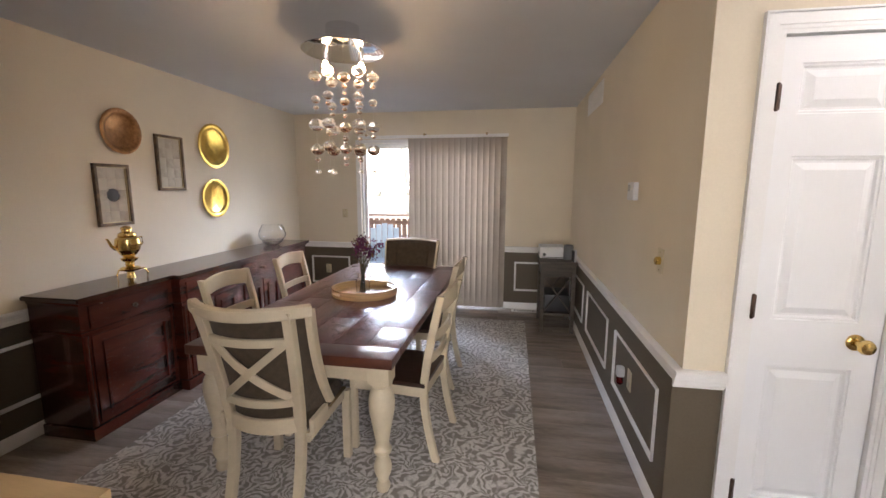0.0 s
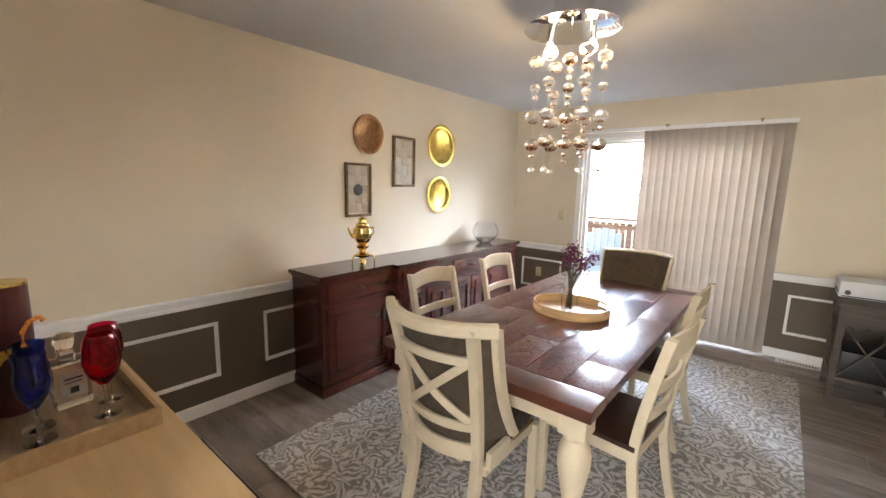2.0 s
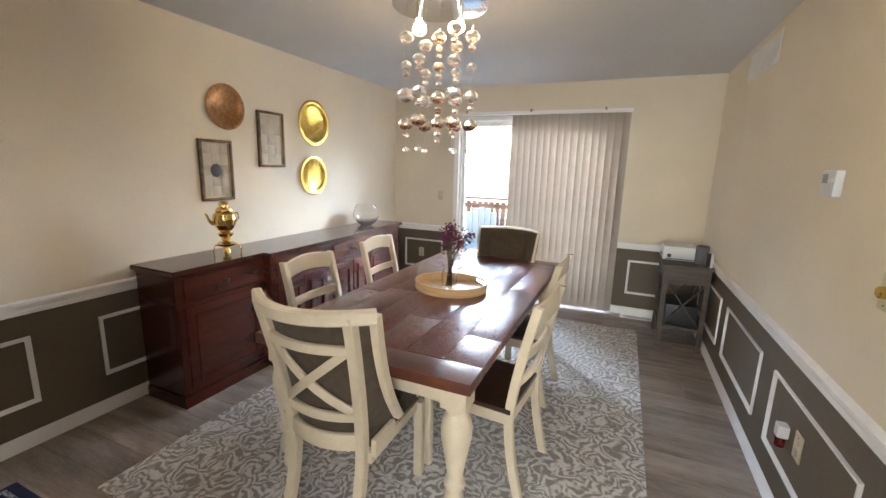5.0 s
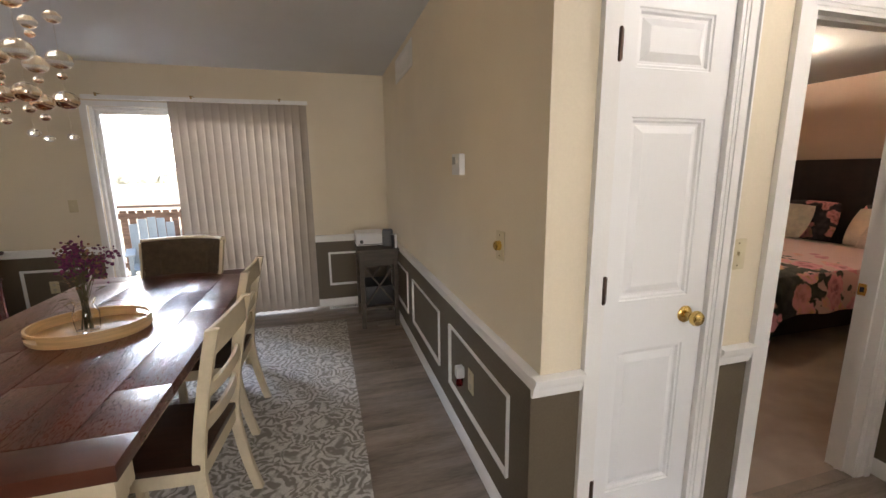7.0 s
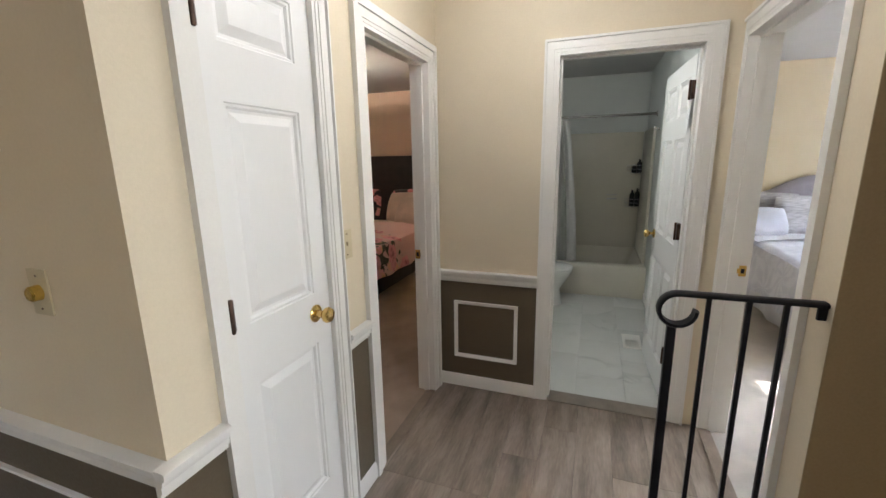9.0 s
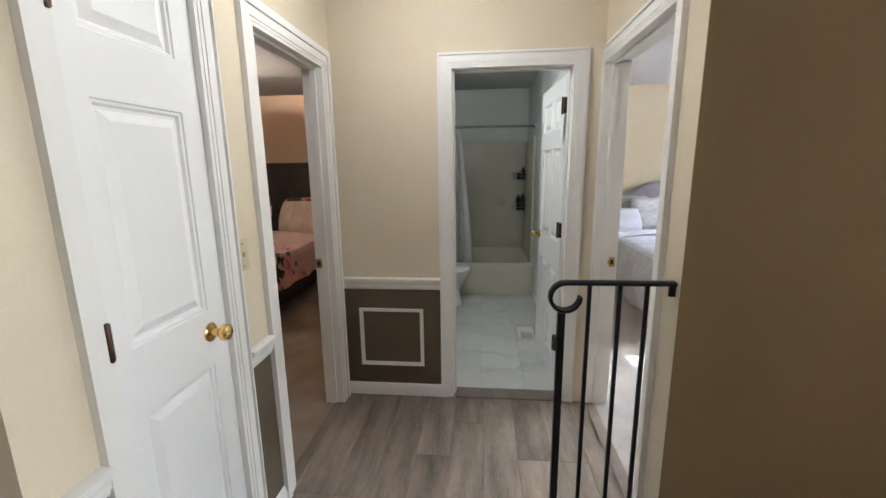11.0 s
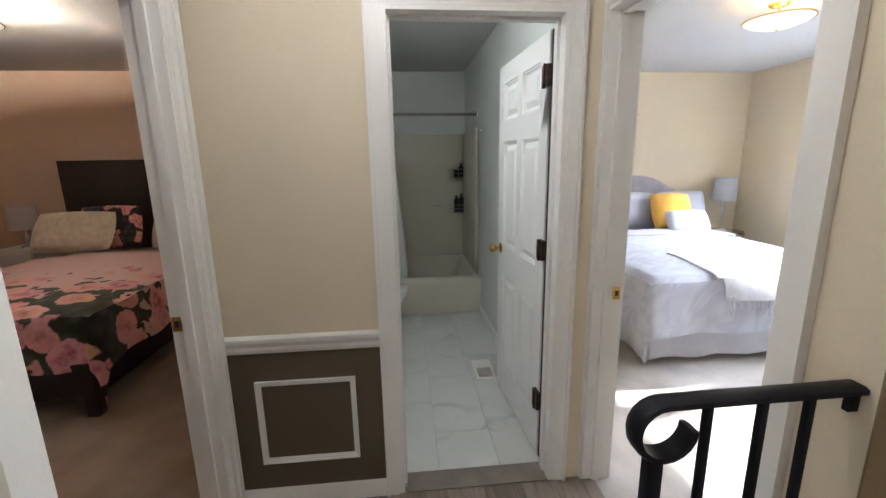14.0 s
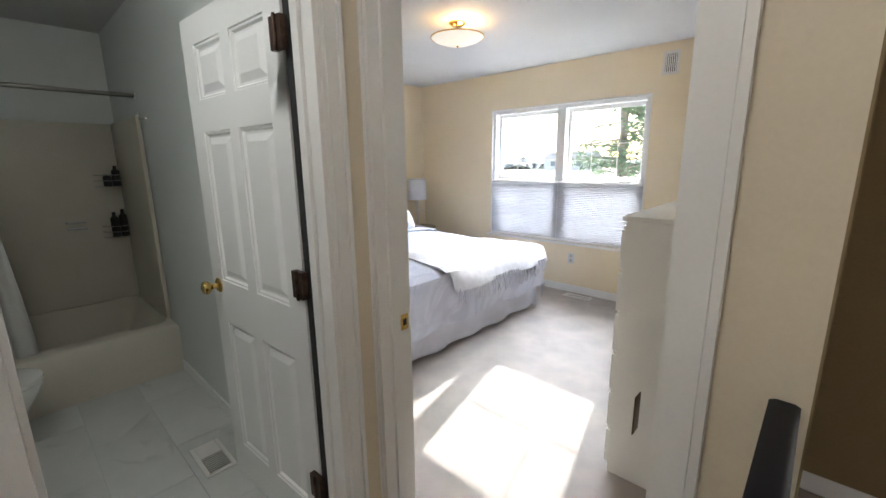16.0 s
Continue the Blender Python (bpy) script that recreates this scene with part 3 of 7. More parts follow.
M_CREAMWOOD = mat("cream_painted_wood", (0.62, 0.53, 0.37), 0.45, vary=0.08, scale=9, fine=60, bump=0.015, bump_scale=70, amount=1.0)
M_UPHOLSTERY = mat("dark_taupe_woven_fabric", (0.085, 0.060, 0.036), 0.95, vary=0.2, scale=30, fine=500, bump=0.07, bump_scale=700, sheen=0.05, amount=1.0)
M_SEATWOOD = mat("dark_brown_seat_wood", (0.045, 0.018, 0.011), 0.3, vary=0.2, scale=5, stretch=(8, 1, 1), bump=0.01, coat=0.3)
M_NAIL = mat("antique_brass_nailhead", (0.35, 0.25, 0.13), 0.35, 1.0, bump=0)
M_COPPER = mat("engraved_copper", (0.42, 0.22, 0.10), 0.32, 1.0, vary=0.25, scale=40, fine=160, bump=0.05, bump_scale=110, amount=1.0)
M_BRASSPLATE = mat("bright_brass_plate", (0.86, 0.60, 0.16), 0.22, 1.0, vary=0.12, scale=14, fine=90, bump=0.02, bump_scale=60)
M_PALEWOOD = mat("pale_birch_wood", (0.60, 0.42, 0.22), 0.45, vary=0.1, scale=3, fine=40, stretch=(1, 9, 9), bump=0.01, amount=1.0)
M_TRAYWOOD = mat("bamboo_tray_wood", (0.66, 0.43, 0.20), 0.4, vary=0.1, scale=5, fine=60, stretch=(1, 1, 14), bump=0.01, coat=0.2)
M_GREYWOOD = mat("grey_brown_weathered_wood", (0.085, 0.066, 0.048), 0.6, vary=0.2, scale=4, fine=50, stretch=(1, 1, 8), bump=0.03)
M_BLACK = mat("black_plastic", (0.015, 0.015, 0.016), 0.4, vary=0.1, bump=0)
M_STEEL = mat("brushed_steel", (0.5, 0.5, 0.52), 0.3, 1.0, vary=0.1, bump=0)
M_FRAMEWOOD = mat("dark_gilt_frame", (0.16, 0.10, 0.05), 0.4, 0.3, vary=0.3, scale=25, bump=0.03)
M_MIRRORGLASS = mat("smoky_mirror_tile", (0.62, 0.60, 0.57), 0.07, 0.95, vary=0.2, scale=16, bump=0.01, bump_scale=25)

# ---- rugs ----
solid("area_rug", boxes((-1.235, 1.166, 3.04, 6.42, 0.0, 0.012), bevel=0.004), M_RUG, "large grey and cream damask rug under the dining table", "rug")
rug = thing("runner_mat", (0, 0, 0), "small blue mat with a patterned white border on the floor", "mat")
part("field", boxes((-1.62, -0.45, 2.12, 2.90, 0.0, 0.007)), mat("navy_woven_wool", (0.012, 0.02, 0.07), 0.95, vary=0.2, scale=60, bump=0.06), rug)
part("border", boxes((-1.60, -0.47, 2.835, 2.855, 0.0, 0.0095), (-1.60, -1.58, 2.14, 2.835, 0, 0.0095), (-0.49, -0.47, 2.14, 2.835, 0, 0.0095)), mat("white_woven_wool", (0.5, 0.5, 0.48), 0.95, vary=0.3, scale=90, second=(0.03, 0.05, 0.14), amount=0.5, bump=0.06), rug, "white patterned border")


# ---- dining table ----
def dining_table():
    t = thing("dining_table", (-0.078, 4.61, 0.0), "long red-brown plank dining table with cream turned legs", "table")
    hx, hy, top = 0.543, 1.148, 0.755
    for s in (-1, 1):
        part("breadboard_end", boxes((-hx, hx, min(s * hy, s * (hy - 0.15)), max(s * hy, s * (hy - 0.15)), top - 0.05, top), bevel=0.005), M_TABLE_END, t)
    rnd = random.Random(4)
    n = 6
    w = 2 * hx / n
    for i in range(n):
        x0 = -hx + i * w
        y = -hy + 0.152
        cuts = [y] + sorted(rnd.uniform(-0.75, 0.75) + d for d in ((-0.25, 0.45) if i % 2 else (0.1,))) + [hy - 0.152]
        for a, b in zip(cuts, cuts[1:]):
            part("plank", boxes((x0 + 0.0015, x0 + w - 0.0015, a + 0.0015, b - 0.0015, top - 0.049, top - 0.0015 + rnd.uniform(0, 0.0012)), bevel=0.0022), M_TABLE, t)
    part("underframe", boxes((-hx + 0.02, hx - 0.02, -hy + 0.02, hy - 0.02, top - 0.056, top - 0.0495)), M_TABLE, t)
    for x in (-1, 1):
        part("apron", boxes((x * 0.455 - 0.012, x * 0.455 + 0.012, -hy + 0.14, hy - 0.14, 0.60, top - 0.056), bevel=0.002), M_CREAMWOOD, t)
    for y in (-1, 1):
        part("apron", boxes((-0.40, 0.40, y * 1.05 - 0.012, y * 1.05 + 0.012, 0.60, top - 0.056), bevel=0.002), M_CREAMWOOD, t)
    prof = [(0.0, 0.0), (0.03, 0.0), (0.036, 0.02), (0.033, 0.04), (0.026, 0.055), (0.03, 0.07), (0.042, 0.10), (0.046, 0.13), (0.04, 0.16), (0.031, 0.185), (0.031, 0.20), (0.045, 0.212), (0.046, 0.232), (0.036, 0.245), (0.034, 0.265), (0.04, 0.31), (0.053, 0.38), (0.064, 0.44), (0.066, 0.49), (0.058, 0.53), (0.046, 0.555), (0.045, 0.565), (0.055, 0.575), (0.055, 0.59), (0.0, 0.59)]
    for x in (-1, 1):
        for y in (-1, 1):
            bm = lathe(prof, 28, centre=(x * 0.458, y * 1.05, 0.012))
            box(bm, x * 0.458 - 0.055, x * 0.458 + 0.055, y * 1.05 - 0.055, y * 1.05 + 0.055, 0.60, 0.70, bevel=0.004)
            part("leg", bm, M_CREAMWOOD, t, "cream turned leg")
    return t


dining_table()


# ---- chairs ----
def arc(p0, p1, bow, n=8):
    """Points from p0 to p1 bowed backwards (to -y) by bow at the middle."""
    p0, p1 = Vector(p0), Vector(p1)
    return [p0.lerp(p1, i / n) + Vector((0, -bow * (1 - (2 * i / n - 1) ** 2), 0)) for i in range(n + 1)]


def back_post(x, top, lean, foot=-0.07):
    """The side of a chair's back: from the floor up to the crest; it sweeps back below and above the seat."""
    pts = []
    for i in range(13):
        f = i / 12
        z = f * top
        y = foot * (1 - min(1, z / 0.40)) ** 1.6 - lean * max(0, (z - 0.42) / (top - 0.42)) ** 1.35
        pts.append((x, y, z))
    return pts


def post_mesh(pts, w, d):
    bm = bmesh.new()
    rings = [[bm.verts.new((x + sx * w / 2, y + sy * d / 2, z)) for sx, sy in ((-1, -1), (1, -1), (1, 1), (-1, 1))] for x, y, z in pts]
    for a, b in zip(rings, rings[1:]):
        for i in range(4):
            bm.faces.new((a[i], a[(i + 1) % 4], b[(i + 1) % 4], b[i]))
    bm.faces.new(rings[0]), bm.faces.new(rings[-1])
    bmesh.ops.recalc_face_normals(bm, faces=bm.faces)
    bmesh.ops.bevel(bm, geom=[e for e in bm.edges if abs((e.verts[0].co - e.verts[1].co).normalized().z) > 0.5], offset=0.004, segments=2, affect="EDGES")
    return bm


def lean_at(z, top, lean):
    return -lean * max(0, (z - 0.42) / (top - 0.42)) ** 1.35


def side_chair(m):
    c = thing("side_chair", m, "cream painted ladder-back dining chair with a dark wooden seat", "chair", "side chairs at the dining table")
    top, lean = 0.96, 0.10
    for x in (-0.205, 0.205):
        part("back_leg", post_mesh(back_post(x, top, lean), 0.034, 0.042), M_CREAMWOOD, c)
        part("front_leg", post_mesh([(x * 0.98, 0.43 + 0.02 * (1 - f / 6) * 0, f / 6 * 0.43) for f in range(7)], 0.038, 0.038), M_CREAMWOOD, c)
    for z, h, bow in ((0.905, 0.10, 0.025), (0.72, 0.05, 0.022), (0.585, 0.05, 0.02)):
        y = lean_at(z, top, lean)
        bm = sweep([(p.x, p.y, p.z + (0.022 * (1 - (p.x / 0.205) ** 2) if z > 0.9 else 0)) for p in arc((-0.19, y, z), (0.19, y, z), bow)], 0.018, h)
        part("crest_rail" if z > 0.9 else "slat", bm, M_CREAMWOOD, c)
    part("seat", boxes((-0.225, 0.225, -0.012, 0.455, 0.435, 0.462), bevel=0.009), M_SEATWOOD, c, "dark brown wooden seat")
    part("seat_frame", boxes((-0.185, 0.185, 0.42, 0.438, 0.375, 0.434), (-0.185, 0.185, -0.008, 0.012, 0.375, 0.434), (-0.212, -0.195, 0.015, 0.415, 0.375, 0.434), (0.195, 0.212, 0.015, 0.415, 0.375, 0.434)), M_CREAMWOOD, c)
    return c


def host_chair(m):
    c = thing("host_chair", m, "cream painted host chair with dark taupe upholstery and crossed back", "chair", "host chairs at the table ends")
    top, lean = 1.06, 0.12
    for s in (-1, 1):
        pts = [(s * (0.168 + 0.035 * max(0, (z - 0.42) / 0.66)), y, z) for x, y, z in back_post(0, top, lean, -0.09)]
        part("back_leg", post_mesh(pts, 0.042, 0.045), M_CREAMWOOD, c)
        part("front_leg", post_mesh([(s * 0.215, 0.43, f / 6 * 0.42) for f in range(7)], 0.042, 0.042), M_CREAMWOOD, c)
        # wing that sweeps forward from the crest to the seat
        wing = [(s * (0.268 - 0.034 * f), lean_at(1.05 - 0.55 * f, top, lean) + 0.06 + 0.13 * f ** 2.6, 1.055 - 0.56 * f) for f in [i / 10 for i in range(11)]]
        part("wing", post_mesh(wing, 0.03, 0.05), M_CREAMWOOD, c)
        bm = bmesh.new()
        a = [bm.verts.new((s * (0.198 - 0.03 * f), lean_at(1.05 - 0.55 * f, top, lean) + 0.005, 1.045 - 0.53 * f)) for f in [i / 10 for i in range(11)]]
        b = [bm.verts.new((x - s * 0.006, y, z - 0.008)) for x, y, z in wing]
        for i in range(10):
            bm.faces.new((a[i], a[i + 1], b[i + 1], b[i]))
        ex = bmesh.ops.extrude_face_region(bm, geom=list(bm.faces))
        bmesh.ops.translate(bm, vec=(-s * 0.012, 0, 0), verts=[v for v in ex["geom"] if isinstance(v, bmesh.types.BMVert)])
        bmesh.ops.recalc_face_normals(bm, faces=bm.faces)
        part("side_upholstery", bm, M_UPHOLSTERY, c)
    y = lean_at(1.055, top, lean)
    part("crest_rail", sweep(arc((-0.276, y + 0.055, 1.055), (0.276, y + 0.055, 1.055), 0.125, 16), 0.04, 0.055), M_CREAMWOOD, c)
    for z, h in ((0.915, 0.038), (0.60, 0.04), (0.475, 0.075)):
        y = lean_at(z, top, lean) - 0.006
        hw = 0.163 + 0.035 * max(0, (z - 0.42) / 0.66)
        part("back_rail", sweep(arc((-hw, y, z), (hw, y, z), 0.05, 12), 0.022, h), M_CREAMWOOD, c)
    for s in (-1, 1):
        z0, z1 = 0.615, 0.905
        pts = [(s * (-0.16 + 0.33 * f), lean_at(z0 + (z1 - z0) * f, top, lean) - 0.012 - 0.05 * (1 - (2 * f - 1) ** 2) - 0.003 * s, z0 + (z1 - z0) * f) for f in [i / 8 for i in range(9)]]
        part("cross_brace", sweep(pts, 0.014, 0.036), M_CREAMWOOD, c)
    # padded back
    bm = bmesh.new()
    n = 12
    front, back = {}, {}
    for i in range(n + 1):
        for j in range(n + 1):
            u, f = i / n * 2 - 1, j / n
            z = 0.50 + 0.54 * f
            x = u * (0.16 + 0.032 * f)
            y = lean_at(z, top, lean) - 0.05 * (1 - u * u) + 0.012
            pad = 0.035 * ((1 - u ** 6) * (1 - (2 * f - 1) ** 8)) ** 0.4
            front[i, j], back[i, j] = bm.verts.new((x, y + pad + 0.01, z)), bm.verts.new((x, y, z))
    for i in range(n):
        for j in range(n):
            bm.faces.new((front[i, j], front[i + 1, j], front[i + 1, j + 1], front[i, j + 1]))
            bm.faces.new((back[i, j + 1], back[i + 1, j + 1], back[i + 1, j], back[i, j]))
    for i in range(n):
        for a, b in (((i, 0), (i + 1, 0)), ((i + 1, n), (i, n)), ((0, i + 1), (0, i)), ((n, i), (n, i + 1))):
            bm.faces.new((back[a], back[b], front[b], front[a]))
    bmesh.ops.recalc_face_normals(bm, faces=bm.faces)
    part("backrest", bm, M_UPHOLSTERY, c, "dark taupe woven back pad")
    # upholstered front, from wing to wing
    bm = bmesh.new()
    g = {}
    for i in range(17):
        for j in range(11):
            u, f = i / 8 - 1, j / 10
            z = 0.52 + 0.545 * f
            w = (1.055 - z) / 0.56
            middle, side = lean_at(z, top, lean) - 0.035, lean_at(z, top, lean) + 0.082 + 0.13 * max(0, w) ** 2.6
            g[i, j] = bm.verts.new((u * (0.232 + 0.03 * f), middle + (side - middle) * u * u, z))
    for i in range(16):
        for j in range(10):
            bm.faces.new((g[i, j], g[i + 1, j], g[i + 1, j + 1], g[i, j + 1]))
    ex = bmesh.ops.extrude_face_region(bm, geom=list(bm.faces))
    bmesh.ops.translate(bm, vec=(0, 0.008, 0), verts=[v for v in ex["geom"] if isinstance(v, bmesh.types.BMVert)])
    bmesh.ops.recalc_face_normals(bm, faces=bm.faces)
    part("front_upholstery", bm, M_UPHOLSTERY, c)
    seat = cushion(0.425, 0.46, 0.13, 3, 0.25)
    bmesh.ops.translate(seat, vec=(0, 0.225, 0.455), verts=seat.verts)
    part("seat", seat, M_UPHOLSTERY, c, "dark upholstered seat")
    part("seat_frame", boxes((-0.19, 0.19, 0.425, 0.445, 0.375, 0.43), (-0.212, -0.192, 0.0, 0.42, 0.375, 0.425), (0.192, 0.212, 0.0, 0.42, 0.375, 0.425), (-0.236, -0.213, -0.005, 0.15, 0.415, 0.495), (0.213, 0.236, -0.005, 0.15, 0.415, 0.495), bevel=0.004), M_CREAMWOOD, c)
    bm = bmesh.new()
    for k in range(15):
        for s in (-1, 1):
            lathe([(0.006, 0.0), (0.005, 0.003), (0.0, 0.004)], 6, axis="X", centre=(0, 0.225 + k * 0.014, 0.436), bm=bm)
            for v in list(bm.verts)[-13:]:
                v.co.x = s * (0.214 + v.co.x)
    part("nailhead_trim", bm, M_NAIL, c, "antique brass nailheads")
    return c


first = side_chair(pose(0.555, 4.03, 0.012, 0, 0, 84.5))
copy_thing(first, pose(0.505, 4.88, 0.012, 0, 0, 88))
copy_thing(first, pose(-0.77, 4.115, 0.012, 0, 0, -91))
copy_thing(first, pose(-0.78, 4.92, 0.012, 0, 0, -89))
LOW = Matrix.Diagonal((1, 1, 0.965, 1))
near = host_chair(pose(-0.11, 3.348, 0.012, 0, 0, 1) @ LOW)
copy_thing(near, pose(-0.008, 5.69, 0.012, 0, 0, 176) @ LOW)


# ---- mahogany sideboard ----
def sideboard():
    s = thing("sideboard", (XL + 0.04, 3.66, 0.0), "long red mahogany breakfront sideboard with drawers and panelled doors", "sideboard")
    L, top = 2.68, 0.90
    cuts = ((0.0, 0.67, 0.36), (0.67, 2.01, 0.43), (2.01, L, 0.36))
    bm = bmesh.new()
    out = [(-0.03, -0.01), (-0.03, 0.40), (0.64, 0.40), (0.64, 0.47), (2.04, 0.47), (2.04, 0.40), (L + 0.03, 0.40), (L + 0.03, -0.01)]
    f = bm.faces.new([bm.verts.new((d, y, top - 0.03)) for y, d in out])
    r = bmesh.ops.extrude_face_region(bm, geom=[f])
    bmesh.ops.translate(bm, vec=(0, 0, 0.03), verts=[v for v in r["geom"] if isinstance(v, bmesh.types.BMVert)])
    bmesh.ops.recalc_face_normals(bm, faces=bm.faces)
    bmesh.ops.bevel(bm, geom=list(bm.edges), offset=0.006, segments=2, affect="EDGES")
    part("top", bm, M_MAHOGANY_TOP, s, "polished mahogany top")
    for y0, y1, d in cuts:
        part("body", boxes((0.0, d, y0, y1, 0.08, top - 0.03)), M_MAHOGANY, s)
        part("plinth", boxes((0.0, d + 0.02, y0 - 0.012, y1 + 0.012, 0.0, 0.078), bevel=0.008), M_MAHOGANY, s)
        part("cornice_moulding", boxes((0.0, d + 0.016, y0 - 0.01, y1 + 0.01, top - 0.05, top - 0.031), bevel=0.006), M_MAHOGANY, s)
        part("waist_moulding", boxes((0.0, d + 0.012, y0 - 0.008, y1 + 0.008, 0.665, 0.685), bevel=0.006), M_MAHOGANY, s)
        n = 1 if y1 - y0 < 1 else 2
        for k in range(n):
            a, b = y0 + (y1 - y0) * k / n + 0.05, y0 + (y1 - y0) * (k + 1) / n - 0.05
            dr = part("drawer_front", boxes((d, d + 0.014, a, b, 0.70, 0.835), bevel=0.005), M_MAHOGANY, s)
            part("knob", lathe([(0.0, 0.0), (0.008, 0.0), (0.006, 0.01), (0.013, 0.018), (0.015, 0.025), (0.008, 0.031), (0.0, 0.032)], 14, axis="X", centre=(d + 0.014, (a + b) / 2, 0.768)), M_DARKMETAL, dr)
            m = n
            for q in range(m):
                c0, c1 = a + (b - a) * q / m + (0.008 if q else 0), a + (b - a) * (q + 1) / m - (0.008 if q < m - 1 else 0)
                door = part("cupboard_door", boxes((d, d + 0.012, c0, c1, 0.10, 0.65), bevel=0.003), M_MAHOGANY, s)
                w = 0.016
                i0, i1, j0, j1 = c0 + 0.055, c1 - 0.055, 0.155, 0.60
                part("door_moulding", boxes((d + 0.012, d + 0.026, i0, i1, j0, j0 + w), (d + 0.012, d + 0.026, i0, i1, j1 - w, j1), (d + 0.012, d + 0.026, i0, i0 + w, j0 + w, j1 - w), (d + 0.012, d + 0.026, i1 - w, i1, j0 + w, j1 - w), bevel=0.004), M_MAHOGANY, door)
        for yy in (y0 + 0.022, y1 - 0.022):
            part("pilaster", lathe([(0.0, 0.085), (0.018, 0.085), (0.018, 0.11), (0.013, 0.12), (0.013, 0.63), (0.018, 0.64), (0.018, 0.66), (0.0, 0.66)], 14, centre=(d - 0.002, yy, 0)), M_MAHOGANY, s)
    return s


sideboard()


# ---- on the sideboard ----
def samovar():
    s = thing("brass_samovar", (-1.60, 4.12, 0.90), "old brass samovar with a spout and handles on the sideboard", "samovar")
    part("body", lathe([(0.0, 0.10), (0.022, 0.10), (0.03, 0.115), (0.024, 0.125), (0.045, 0.14), (0.052, 0.155), (0.03, 0.165), (0.05, 0.185), (0.068, 0.215), (0.075, 0.255), (0.07, 0.29), (0.052, 0.305), (0.056, 0.312), (0.0, 0.312)], 28), M_BRASS, s)
    part("lid", lathe([(0.052, 0.3125), (0.05, 0.325), (0.03, 0.338), (0.028, 0.352), (0.034, 0.356), (0.03, 0.368), (0.01, 0.378), (0.0, 0.38)], 24), M_BRASS, s)
    part("foot", lathe([(0.0, 0.02), (0.028, 0.02), (0.022, 0.04), (0.02, 0.06), (0.05, 0.075), (0.062, 0.085), (0.05, 0.095), (0.0, 0.0995)], 24), M_BRASS, s)
    for k in range(3):
        a = 2 * math.pi * k / 3 + 0.5
        part("leg", tube([(0.03 * math.cos(a), 0.03 * math.sin(a), 0.07), (0.085 * math.cos(a), 0.085 * math.sin(a), 0.085), (0.10 * math.cos(a), 0.10 * math.sin(a), 0.05), (0.095 * math.cos(a), 0.095 * math.sin(a), 0.002)], 0.005), M_BRASS, s)
    part("spout", tube([(-0.02, -0.068, 0.225), (-0.028, -0.095, 0.25), (-0.033, -0.105, 0.285), (-0.036, -0.115, 0.30)], [0.013, 0.010, 0.008, 0.006]), M_BRASS, s)
    part("handle", tube([(0.01, 0.07, 0.29), (0.012, 0.10, 0.295), (0.012, 0.105, 0.25), (0.01, 0.075, 0.225)], 0.005), M_BRASS, s)
    part("stem", tube([(0, 0, 0.001), (0, 0, 0.021)], 0.012), M_BRASS, s)
    return s


samovar()
bowl = thing("glass_bowl", (-1.66, 5.93, 0.90), "oval clear glass bowl with water in its bottom", "bowl")
gb = lathe([(0.0, 0.004), (0.06, 0.004), (0.10, 0.03), (0.145, 0.09), (0.15, 0.13), (0.13, 0.19), (0.105, 0.225), (0.102, 0.225), (0.125, 0.19), (0.146, 0.13), (0.141, 0.09), (0.096, 0.034), (0.058, 0.009), (0.0, 0.009)], 32)
for v in gb.verts:
    v.co.x *= 0.95
part("bowl", gb, M_GLASS, bowl)
wb = lathe([(0.0, 0.010), (0.057, 0.010), (0.094, 0.035), (0.11, 0.05), (0.0, 0.05)], 28)
for v in wb.verts:
    v.co.x *= 0.93
part("water", wb, glass("water", (0.9, 0.95, 0.97), ior=1.33), bowl)


# ---- on the dining room walls ----
def wall_plate(name, y, z, r, material, label):
    """A round metal plate, its rim turned up, hung on the left wall."""
    bm = lathe([(0.0, 0.010), (r * 0.70, 0.010), (r * 0.76, 0.016), (r * 0.80, 0.022), (r * 0.95, 0.026), (r, 0.024), (r, 0.018), (r * 0.8, 0.012), (r * 0.74, 0.003), (0.0, 0.002)], 48, axis="X", centre=(XL, y, z))
    return solid(name, bm, material, label, "wall plate", "metal plates on the wall")


wall_plate("copper_plate", 4.417, 1.945, 0.165, M_COPPER, "engraved round copper plate on the cream wall")
wall_plate("brass_plate", 5.38, 1.93, 0.21, M_BRASSPLATE, "large round polished brass plate on the cream wall")
wall_plate("brass_plate", 5.355, 1.432, 0.185, M_BRASSPLATE, "small round polished brass plate on the cream wall")


